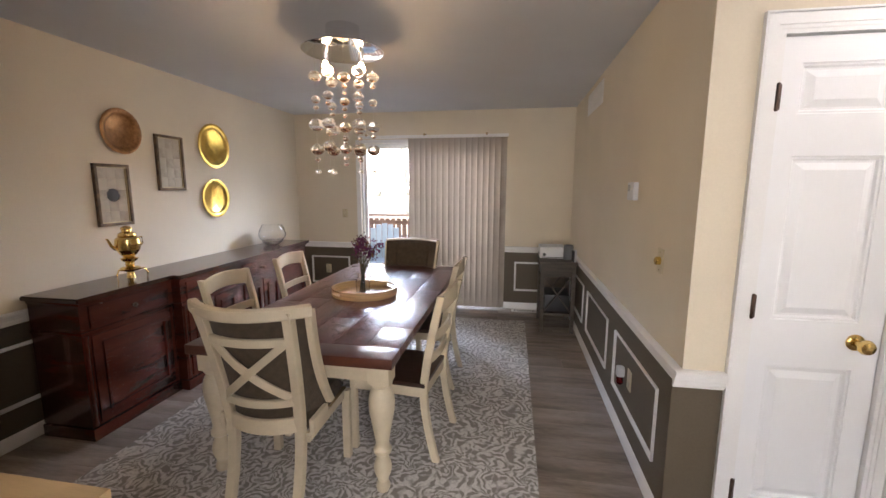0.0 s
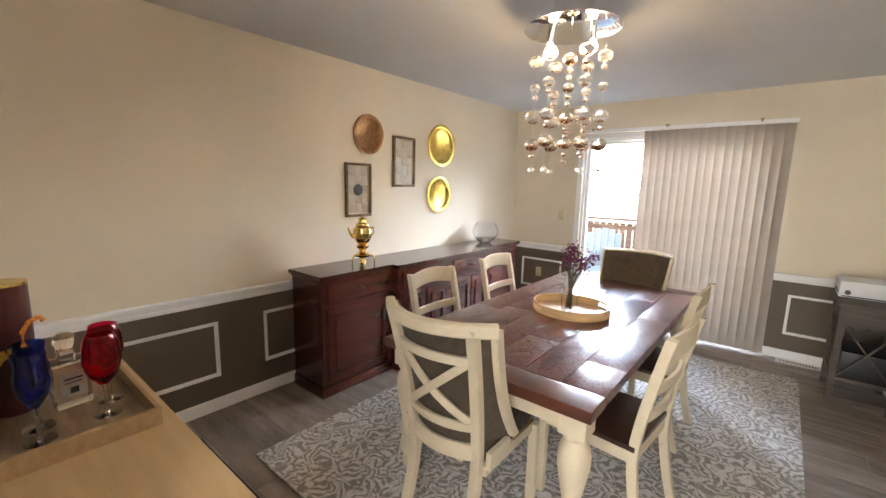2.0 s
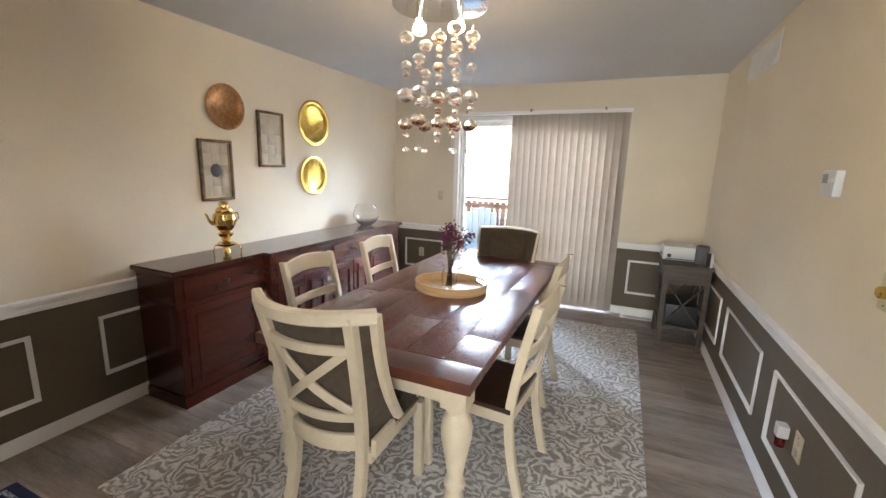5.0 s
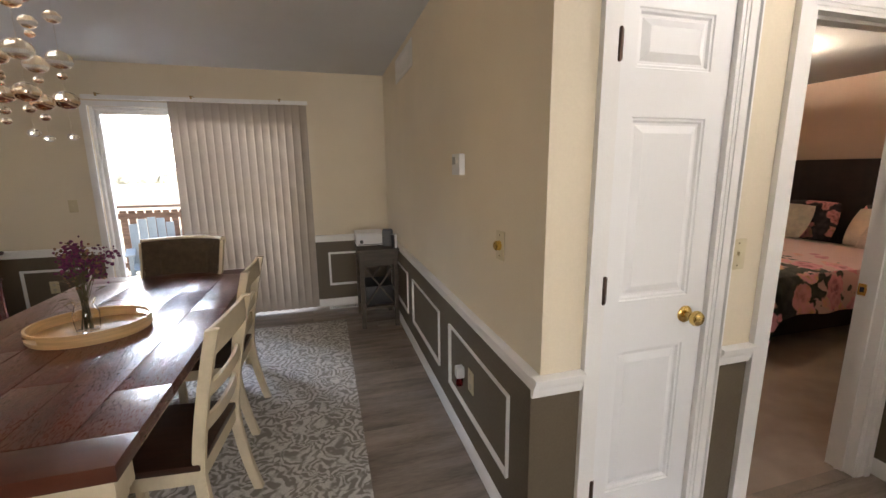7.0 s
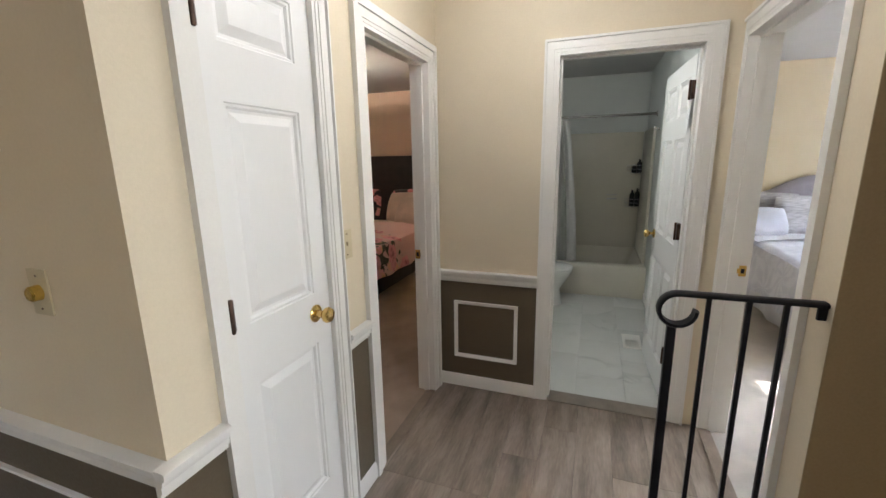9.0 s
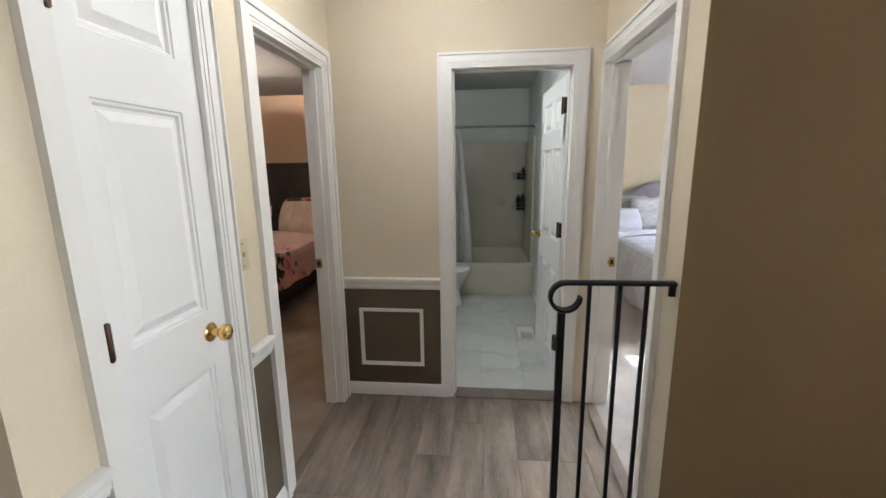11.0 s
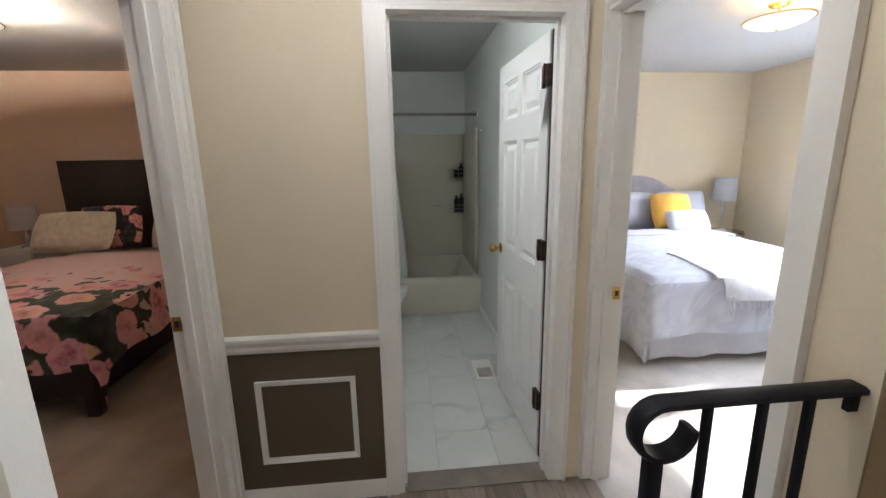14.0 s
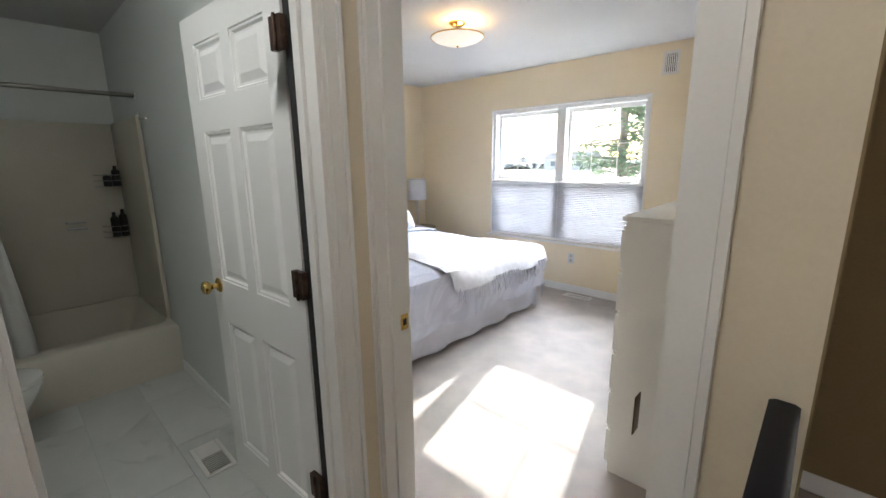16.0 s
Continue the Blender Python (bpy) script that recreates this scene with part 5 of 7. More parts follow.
# ---- light wooden cabinet and what stands on it ----
def birch_cabinet():
    c = thing("birch_cabinet", (-1.06, YN + 0.027, 0.0), "plain pale birch cabinet against the wall", "cabinet")
    w, d, h = 1.18, 0.45, 0.87
    part("top", boxes((0, w, 0, d, h - 0.03, h), bevel=0.004), M_PALEWOOD, c)
    part("body", boxes((0.015, w - 0.015, 0.0, d - 0.03, 0.06, h - 0.031)), M_PALEWOOD, c)
    part("plinth", boxes((0.03, w - 0.03, 0.01, d - 0.06, 0.0, 0.06)), M_PALEWOOD, c)
    for k in range(2):
        a = 0.018 + k * (w - 0.036) / 2
        dr = part("door", boxes((a + 0.002, a + (w - 0.036) / 2 - 0.002, d - 0.03, d - 0.012, 0.065, h - 0.036), bevel=0.002), M_PALEWOOD, c)
        part("knob", lathe([(0.0, 0.0), (0.008, 0.0), (0.012, 0.02), (0.0, 0.024)], 12, axis="Y", centre=(a + (w - 0.036) / 2 * (0.9 if k == 0 else 0.1), d - 0.012, 0.5)), M_STEEL, dr)
    return c


birch_cabinet()
CT = 0.87
M_LIGHTOAK = mat("light_oak_slab", (0.47, 0.31, 0.15), 0.5, vary=0.2, scale=6, fine=50, stretch=(1, 6, 6), bump=0.03, amount=1.0)
tr = thing("serving_tray", (-0.672, 2.207, CT), "rectangular light oak tray holding glasses and a decanter", "tray")
part("base", boxes((-0.30, 0.30, -0.173, 0.173, 0.0, 0.012)), mat("worn_oak_board", (0.36, 0.26, 0.16), 0.6, vary=0.2, scale=5, stretch=(1, 6, 6), bump=0.03), tr)
for r in ((-0.30, 0.30, -0.185, -0.173, 0, 0.05), (-0.30, 0.30, 0.173, 0.185, 0, 0.05), (0.30, 0.314, -0.185, 0.185, 0, 0.05), (-0.314, -0.30, -0.185, 0.185, 0, 0.05)):
    part("side", boxes(r, bevel=0.003), M_LIGHTOAK, tr)
M_STONE = mat("rough_split_stone", (0.34, 0.25, 0.16), 0.9, vary=0.35, scale=22, fine=90, bump=0.1, bump_scale=45, amount=1.0)
sb = thing("stone_shadow_box", pose(-0.44, 2.066, CT + 0.0168, 8, 0, 0), "wooden box frame with a rough stone face leaning on the wall", "wall decor")
part("wooden_box", boxes((-0.23, 0.0, -0.03, 0.018, 0.0, 0.42), bevel=0.003), mat("orange_brown_wood", (0.22, 0.095, 0.03), 0.4, vary=0.2, scale=4, stretch=(6, 6, 1), bump=0.015, coat=0.2), sb)
rnd = random.Random(5)
for i in range(5):
    for j in range(8):
        part("stone", boxes((-0.222 + i * 0.044, -0.222 + i * 0.044 + 0.042, 0.0182, 0.022 + rnd.uniform(0, 0.008), 0.008 + j * 0.0475, 0.008 + j * 0.0475 + 0.0455), bevel=0.003), M_STONE, sb)
tube_can = thing("tall_canister", (-0.73, 2.137, CT + 0.0125), "tall dark red gift tube with a gold motif", "canister")
part("tube", lathe([(0.0, 0.0), (0.056, 0.0), (0.056, 0.365), (0.053, 0.365), (0.053, 0.30), (0.0, 0.30)], 32), mat("dark_red_card", (0.075, 0.014, 0.010), 0.3, vary=0.15, scale=12, bump=0, coat=0.3), tube_can)
part("gold_rim", lathe([(0.0535, 0.3655), (0.057, 0.3655), (0.057, 0.372), (0.0535, 0.372)], 32), M_BRASSPLATE, tube_can)
bm = bmesh.new()
for k in range(7):
    a0 = -0.45 + 0.0
    box(bm, 0.0, 0.0015, -0.006, 0.006, 0.02, 0.045, m=Matrix.Translation((0.0558, 0.0, 0.15)) @ Matrix.Rotation(radians(-70 + 23 * k), 4, "X"))
part("gold_motif", bm, mat("gold_foil", (0.8, 0.45, 0.08), 0.3, 0.6, bump=0), tube_can, "gold sunburst motif")
M_BLUEGLASS = glass("cobalt_blue_glass", (0.03, 0.14, 0.85))
M_REDGLASS = glass("ruby_red_glass", (0.80, 0.01, 0.05))


def goblet(m, bowl_prof, material, label):
    g = thing("wine_glass", m, label, "glass", "coloured glasses on the tray")
    part("bowl", lathe(bowl_prof, 28), material, g)
    part("stem", lathe([(0.0, 0.0), (0.034, 0.0), (0.034, 0.002), (0.008, 0.006), (0.0045, 0.02), (0.0045, 0.072), (0.007, 0.0795), (0.0, 0.0795)], 24), M_GLASS, g)
    return g


TALL = Matrix.Diagonal((1, 1, 1.15, 1))
goblet(pose(-0.478, 2.157, CT + 0.0125) @ TALL, [(0.0, 0.08), (0.01, 0.08), (0.03, 0.11), (0.036, 0.14), (0.03, 0.18), (0.034, 0.205), (0.0315, 0.206), (0.0275, 0.18), (0.0335, 0.14), (0.027, 0.112), (0.0, 0.084)], M_BLUEGLASS, "cobalt blue cut glass goblet on the tray")
goblet(pose(-0.558, 2.165, CT + 0.0125) @ TALL, [(0.0, 0.08), (0.01, 0.08), (0.03, 0.11), (0.036, 0.14), (0.03, 0.18), (0.034, 0.205), (0.0315, 0.206), (0.0275, 0.18), (0.0335, 0.14), (0.027, 0.112), (0.0, 0.084)], M_BLUEGLASS, "cobalt blue cut glass goblet on the tray")
goblet(pose(-0.510, 2.300, CT + 0.0125) @ TALL, [(0.0, 0.08), (0.012, 0.08), (0.035, 0.105), (0.045, 0.14), (0.042, 0.18), (0.033, 0.205), (0.031, 0.205), (0.0395, 0.18), (0.0425, 0.14), (0.033, 0.108), (0.0, 0.084)], M_REDGLASS, "ruby red cut glass wine glass on the tray")
goblet(pose(-0.602, 2.325, CT + 0.0125) @ TALL, [(0.0, 0.08), (0.012, 0.08), (0.035, 0.105), (0.045, 0.14), (0.042, 0.18), (0.033, 0.205), (0.031, 0.205), (0.0395, 0.18), (0.0425, 0.14), (0.033, 0.108), (0.0, 0.084)], M_REDGLASS, "ruby red cut glass wine glass on the tray")
sw = thing("swizzle_stick", (-0.558, 2.165, CT + 0.115), "curled orange glass swizzle stick in a blue goblet", "swizzle stick")
part("stick", tube([(0, 0, 0.0), (0.002, 0.004, 0.07), (0.004, -0.008, 0.13), (0.004, -0.008, 0.165), (0.004, 0.006, 0.19), (0.004, 0.026, 0.2), (0.004, 0.034, 0.188)], 0.006, 8), mat("orange_glass", (0.85, 0.30, 0.04), 0.15, vary=0.2, scale=120, bump=0.05, bump_scale=150), sw)
dc = thing("decanter", pose(-0.665, 2.245, CT + 0.0125, 0, 0, 8) @ Matrix.Diagonal((1, 1, 1.12, 1)), "square clear glass decanter with a stopper", "decanter")
part("bottle", boxes((-0.042, 0.042, -0.042, 0.042, 0.0, 0.115), (-0.018, 0.018, -0.018, 0.018, 0.115, 0.15), bevel=0.006), M_GLASS, dc)
part("stopper", lathe([(0.0, 0.151), (0.02, 0.151), (0.027, 0.165), (0.027, 0.18), (0.016, 0.19), (0.0, 0.192)], 8), M_GLASS, dc)
part("label", boxes((0.0425, 0.0435, -0.03, 0.03, 0.03, 0.095)), mat("paper_label", (0.4, 0.37, 0.3), 0.7, bump=0), dc)
part("label_print", boxes((0.0436, 0.0440, -0.022, 0.022, 0.075, 0.08), (0.0436, 0.0440, -0.022, 0.018, 0.066, 0.069), (0.0436, 0.0440, -0.01, 0.01, 0.038, 0.055)), M_DARK, dc)


def canvas(x0, x1, z0, z1, label, tint):
    c = thing("canvas_painting", ((x0 + x1) / 2, YN, (z0 + z1) / 2), label, "painting", "canvas paintings on the wall")
    w, h = (x1 - x0) / 2, (z1 - z0) / 2
    part("stretcher", boxes((-w, w, 0.001, 0.034, -h, h)), M_DARK, c)
    part("face", boxes((-w, w, 0.0342, 0.036, -h, h)), tint, c)
    return c


canvas(-1.40, -0.07, 1.475, 1.645, "long canvas painting in rust and cream with black edges", mat("rust_and_cream_paint", (0.62, 0.50, 0.36), 0.6, scale=4.5, second=(0.14, 0.045, 0.02), amount=0.5, bump=0.02))
canvas(-1.45, 0.25, 1.715, 1.99, "canvas painting in orange and brown with black edges", mat("orange_and_brown_paint", (0.36, 0.10, 0.03), 0.6, scale=5, second=(0.05, 0.03, 0.02), amount=0.6, bump=0.02))

# ---- stair railing ----
def railing():
    r = thing("stair_railing", (2.511, YB, 0.0), "black wrought iron stair railing with a scrolled end", "railing")
    pts = [(0, 0.004, 1.092), (0, 0.10, 1.091), (0, 0.22, 1.091)]
    cy, cz, rad = 0.368, 1.038, 0.052
    pts += [(0, cy + rad * math.sin(radians(a)), cz + rad * math.cos(radians(a))) for a in range(0, 271, 18)]
    bm = bmesh.new()
    rings = []
    for i, p in enumerate(pts):
        a, b = Vector(pts[max(0, i - 1)]), Vector(pts[min(len(pts) - 1, i + 1)])
        t = (b - a).normalized()
        nrm = Vector((1, 0, 0)).cross(t).normalized()
        rings.append([bm.verts.new(Vector(p) + Vector((u, 0, 0)) + nrm * v) for u, v in ((-0.02, -0.006), (0.02, -0.006), (0.02, 0.003), (0.012, 0.007), (-0.012, 0.007), (-0.02, 0.003))])
    for a, b in zip(rings, rings[1:]):
        for i in range(6):
            bm.faces.new((a[i], a[(i + 1) % 6], b[(i + 1) % 6], b[i]))
    bm.faces.new(rings[0]), bm.faces.new(rings[-1])
    bmesh.ops.recalc_face_normals(bm, faces=bm.faces)
    part("top_rail", bm, M_BLACKIRON, r)
    part("wall_bracket", boxes((-0.006, 0.006, 0.0005, 0.022, 1.045, 1.086), bevel=0.002), M_BLACKIRON, r)
    part("newel_post", boxes((-0.013, 0.013, 0.366, 0.392, 0.0, 0.988), bevel=0.003), M_BLACKIRON, r)
    for y in (0.093, 0.183, 0.286):
        part("baluster", boxes((-0.0065, 0.0065, y - 0.0065, y + 0.0065, 0.085, 1.087), bevel=0.0015), M_BLACKIRON, r)
    part("bottom_rail", boxes((-0.007, 0.007, 0.0, 0.366, 0.07, 0.085), bevel=0.002), M_BLACKIRON, r)
    return r


railing()

# strike and hinge plates on the door jambs
for x, y, m, lab in ((3.419, 3.56, M_BRASS, "brass strike plate on the white jamb"), (3.528, 1.823, M_BRASS, "brass strike plate on the white jamb")):
    st = thing("strike_plate", (x, y, 0.93), lab, "strike plate")
    part("plate", boxes((-0.002, 0.0, -0.016, 0.016, -0.028, 0.028), bevel=0.0008), m, st)
    part("latch_hole", boxes((-0.0026, -0.0021, -0.008, 0.008, -0.012, 0.012)), M_DARK, st)
    part("lip", boxes((-0.006, -0.0005, -0.028 if y > 3 else 0.016, -0.016 if y > 3 else 0.028, -0.012, 0.012), bevel=0.001), m, st)
hp = solid("hinge_plate", boxes((2.750, 2.7525, 1.815, 1.85, 0.88, 0.97), bevel=0.001), M_DARKMETAL, "dark bronze hinge leaf on the white jamb", "hinge")
struct("door_sill_bath", boxes((XE - 0.01, XE + 0.11, 2.086, 2.749, 0.0005, 0.008), bevel=0.002), mat("grey_threshold", (0.22, 0.19, 0.16), 0.5), "grey-brown bathroom threshold strip", "threshold")
struct("door_sill_pink_room", boxes((2.731, 3.419, YC - 0.01, YC + 0.05, 0.0065, 0.011), bevel=0.002), mat("brown_threshold", (0.24, 0.19, 0.15), 0.5), "brown carpet edge strip in the doorway", "threshold")
struct("door_sill_white_room", boxes((2.751, 3.529, YB - 0.05, YB + 0.01, 0.0065, 0.011), bevel=0.002), mat("brown_threshold", (0.24, 0.19, 0.15), 0.5), "brown carpet edge strip in the doorway", "threshold")


# ---- bathroom ----
M_PORCELAIN = mat("white_porcelain", (0.78, 0.78, 0.76), 0.12, vary=0.02, bump=0, coat=0.3)
M_SURROUND = mat("off_white_fibreglass", (0.56, 0.53, 0.44), 0.3, vary=0.05, scale=1.5, bump=0.004)


def bathtub():
    t = thing("bathtub", (5.80, 1.985, 0.0), "white fibreglass bathtub with moulded shower surround", "bathtub")
    w, d, z = 1.04, 1.41, 0.36
    bm = bmesh.new()
    rings = []
    for (a, b, c, e, zz) in ((0, w, 0, d, 0.002), (0, w, 0, d, z - 0.02), (0.012, w - 0.012, 0.012, d - 0.012, z), (0.09, w - 0.03, 0.04, d - 0.04, z), (0.11, w - 0.035, 0.05, d - 0.05, z - 0.03), (0.16, w - 0.08, 0.14, d - 0.12, 0.09), (0.2, w - 0.12, 0.20, d - 0.16, 0.07)):
        ring = []
        k = 6
        r = 0.0 if zz < z - 0.001 and a < 0.05 else 0.07
        for cx, cy, a0 in ((b - r, e - r, 0), (a + r, e - r, 90), (a + r, c + r, 180), (b - r, c + r, 270)):
            for i in range(k):
                an = radians(a0 + 90 * i / (k - 1))
                ring.append(bm.verts.new((cx + max(r, 0.002) * math.cos(an), cy + max(r, 0.002) * math.sin(an), zz)))
        rings.append(ring)
    for p, q in zip(rings, rings[1:]):
        m = len(p)
        for i in range(m):
            bm.faces.new((p[i], p[(i + 1) % m], q[(i + 1) % m], q[i]))
    bm.faces.new(rings[-1])
    bmesh.ops.recalc_face_normals(bm, faces=bm.faces)
    part("basin", bm, M_SURROUND, t)
    part("back_panel", boxes((w - 0.025, w + 0.005, 0.03, d - 0.03, z, 1.80), bevel=0.01), M_SURROUND, t)
    part("side_panel", boxes((0.16, w - 0.026, 0.0, 0.028, z, 1.80), bevel=0.01), M_SURROUND, t)
    part("side_panel", boxes((0.16, w - 0.026, d - 0.028, d, z, 1.80), bevel=0.01), M_SURROUND, t)
    part("moulded_rib", boxes((w - 0.04, w - 0.026, 0.9, 0.94, 0.45, 1.1), bevel=0.006), M_SURROUND, t)
    sd = part("soap_dish", boxes((w - 0.07, w - 0.026, 0.29, 0.41, 0.98, 0.995), bevel=0.004), M_STEEL, t)
    part("soap_rail", tube([(w - 0.03, 0.29, 1.04), (w - 0.08, 0.30, 1.04), (w - 0.08, 0.40, 1.04), (w - 0.03, 0.41, 1.04)], 0.005), M_STEEL, sd)
    return t


bathtub()
rodt = thing("shower_rod", (6.04, 1.98, 1.935), "chrome shower curtain rod across the tub", "curtain rod")
part("rod", tube([(0, 0.006, 0), (0, 1.414, 0)], 0.014, 14), mat("dark_brushed_nickel", (0.30, 0.29, 0.27), 0.35, 1.0, vary=0.1, bump=0), rodt)
for y in (0.0005, 1.408):
    part("flange", lathe([(0.0, 0.0), (0.03, 0.0), (0.028, 0.008), (0.018, 0.012), (0.0, 0.012)], 18, axis="Y", centre=(0, y, 0)), M_CHROME, rodt)


def curtain():
    c = thing("shower_curtain", (6.02, 2.70, 0.28), "grey shower curtain with a white liner bunched to one side", "curtain")

    def hanging(u0, u1, off, amp, freq, material, name, label):
        bm = bmesh.new()
        nu, nv = 60, 16
        g = {}
        for i in range(nu + 1):
            for j in range(nv + 1):
                u, v = u0 + (u1 - u0) * i / nu, j / nv
                y = 0.14 * v ** 1.4 + u * (0.66 - 0.18 * v)
                x = off + amp * math.sin(u * freq + 1.3 * v) * (0.6 + 0.4 * v) + 0.012 * noise.noise(Vector((u * 7, v * 4, off * 9)))
                g[i, j] = bm.verts.new((x, y, 1.62 * v))
        for i in range(nu):
            for j in range(nv):
                bm.faces.new((g[i, j], g[i + 1, j], g[i + 1, j + 1], g[i, j + 1]))
        ex = bmesh.ops.extrude_face_region(bm, geom=list(bm.faces))
        bmesh.ops.translate(bm, vec=(0.002, 0, 0), verts=[v for v in ex["geom"] if isinstance(v, bmesh.types.BMVert)])
        bmesh.ops.recalc_face_normals(bm, faces=bm.faces)
        part(name, bm, material, c, label)
    hanging(0.16, 1.0, -0.03, 0.03, 52, thin_cloth("grey_curtain_cloth", (0.42, 0.43, 0.40), 0.12), "outer_cloth", "grey outer curtain")
    hanging(0.0, 0.7, 0.03, 0.014, 40, thin_cloth("white_liner_cloth", (0.70, 0.70, 0.68), 0.25), "liner", "white inner liner")
    for k in range(8):
        y = 0.16 + k * 0.06
        part("ring", tube([(0.02 + 0.022 * math.cos(a), y, 1.655 + 0.03 * math.sin(a)) for a in [2 * math.pi * q / 10 for q in range(11)]], 0.002, 6), M_CHROME, c)
    return c


curtain()


def toilet():
    t = thing("toilet", (5.42, 3.40, 0.0), "white porcelain toilet beside the tub", "toilet")
    bm = bmesh.new()
    rings = []
    for z, cy, rx, ry in ((0.0, -0.40, 0.11, 0.20), (0.03, -0.40, 0.105, 0.195), (0.16, -0.40, 0.10, 0.17), (0.24, -0.42, 0.13, 0.20), (0.33, -0.44, 0.175, 0.235), (0.37, -0.445, 0.185, 0.245), (0.385, -0.445, 0.18, 0.24)):
        rings.append([bm.verts.new((rx * math.cos(a), cy + ry * math.sin(a), z)) for a in [2 * math.pi * k / 28 for k in range(28)]])
    for p, q in zip(rings, rings[1:]):
        for i in range(28):
            bm.faces.new((p[i], p[(i + 1) % 28], q[(i + 1) % 28], q[i]))
    bm.faces.new(rings[-1]), bm.faces.new(rings[0])
    bmesh.ops.recalc_face_normals(bm, faces=bm.faces)
    part("bowl", bm, M_PORCELAIN, t)
    sb_ = lathe([(0.0, 0.386), (0.185, 0.386), (0.192, 0.392), (0.19, 0.412), (0.17, 0.42), (0.0, 0.422)], 32)
    for v in sb_.verts:
        v.co = Vector((v.co.x, v.co.y * 1.28 - 0.45, v.co.z))
    part("lid", sb_, M_PORCELAIN, t)
    part("tank", boxes((-0.21, 0.21, -0.195, -0.012, 0.37, 0.72), bevel=0.02), M_PORCELAIN, t)
    part("tank_lid", boxes((-0.22, 0.22, -0.205, -0.005, 0.721, 0.75), bevel=0.008), M_PORCELAIN, t)
    part("lever", boxes((-0.19, -0.12, -0.215, -0.2055, 0.66, 0.675), bevel=0.003), M_CHROME, t)
    return t


toilet()


def caddy(z, label):
    c = thing("shower_caddy", (6.80, 2.03, z), label, "shower caddy", "wire caddies in the shower")
    for zz in (0.0, 0.045, 0.09):
        part("wire_rail", tube([(0.0, 0.0, zz), (-0.10, 0.0, zz), (-0.12, 0.06, zz), (-0.06, 0.13, zz), (0.0, 0.15, zz)], 0.0035, 6), M_STEEL, c)
    part("wire_floor", boxes(*[(-0.10, 0.0, 0.012 + k * 0.022, 0.014 + k * 0.022, -0.001, 0.001) for k in range(6)]), M_CHROME, c)
    return c


for z, hts in ((1.31, (0.16, 0.10)), (0.90, (0.22, 0.20))):
    caddy(z, "chrome wire shower caddy in the tub corner")
    for k, hh in enumerate(hts):
        b_ = thing("shampoo_bottle", (6.745, 2.045 + k * 0.058, z + 0.002), "black shampoo bottle in the wire caddy", "bottle", "bottles in the shower")
        part("bottle", lathe([(0.0, 0.0), (0.026, 0.0), (0.028, 0.006), (0.028, hh * 0.75), (0.012, hh * 0.85), (0.0, hh * 0.85)], 16), M_BLACK, b_)
        part("cap", lathe([(0.0, hh * 0.851), (0.012, hh * 0.851), (0.012, hh), (0.0, hh)], 12), M_WHITEPLASTIC if k and hh < 0.15 else M_BLACK, b_)
hk = thing("robe_hook", (5.82, 1.98, 1.77), "small chrome robe hook on the bathroom wall", "hook")
part("base", lathe([(0.0, 0.0005), (0.014, 0.0005), (0.012, 0.008), (0.0, 0.008)], 14, axis="Y"), M_CHROME, hk)
part("arm", tube([(0, 0.008, 0.0), (0, 0.035, -0.008), (0, 0.045, 0.012), (0, 0.04, 0.03)], 0.005, 8), M_CHROME, hk)
bv = thing("floor_vent", pose(4.635, 2.185, 0.0015), "white metal floor vent with dark slots in the bathroom tiles", "vent")
part("frame", boxes((-0.14, 0.14, -0.07, -0.05, 0, 0.007), (-0.14, 0.14, 0.05, 0.07, 0, 0.007), (-0.14, -0.12, -0.05, 0.05, 0, 0.007), (0.02, 0.14, -0.05, 0.05, 0, 0.007), bevel=0.0015), M_VENT, bv)
part("backing", boxes((-0.12, 0.02, -0.05, 0.05, 0.0002, 0.001)), M_DARK, bv)
for k in range(9):
    part("slat", boxes((-0.1155 + k * 0.0155, -0.111 + k * 0.0155, -0.05, 0.05, 0.0015, 0.006)), M_VENT, bv)
struct("baseboard_bath", boxes((4.6, 5.80, 1.981, 1.993, 0.001, 0.075), bevel=0.003), M_WHITE, "white bathroom baseboard", "baseboard")
# Fixture and lamp added behind the door head, unseen, to light the bathroom.
bl = thing("bathroom_ceiling_light", (4.05, 2.85, H), "small round frosted light added out of view to brighten the bathroom", "ceiling light")
part("base", lathe([(0.0, -0.001), (0.10, -0.001), (0.10, -0.02), (0.0, -0.02)], 24), M_CHROME, bl)
part("diffuser", lathe([(0.0, -0.075), (0.05, -0.07), (0.08, -0.05), (0.092, -0.0205), (0.0, -0.0205)], 24), glow("added_bath_glow", (0.85, 0.95, 1.0), 1.2), bl)
lamp("added_bath_lamp", "POINT", pose(4.05, 2.85, H - 0.16), 5.2, (1.0, 1.0, 0.96), radius=0.2)


# Unseen ceiling light, added only to brighten the hall walls and floor.
hl = thing("hall_ceiling_light", (2.75, 2.80, H), "round frosted light added out of view to brighten the hall", "ceiling light")
part("base", lathe([(0.0, -0.001), (0.13, -0.001), (0.13, -0.02), (0.0, -0.02)], 28), M_BRASS, hl)
part("diffuser", lathe([(0.0, -0.09), (0.06, -0.085), (0.10, -0.06), (0.12, -0.0205), (0.0, -0.0205)], 28), glow("added_hall_glow", (1.0, 0.94, 0.86), 1.6), hl)
lamp("added_hall_lamp", "POINT", pose(2.75, 2.80, H - 0.17), 4.2, (1.0, 0.96, 0.92), radius=0.09)


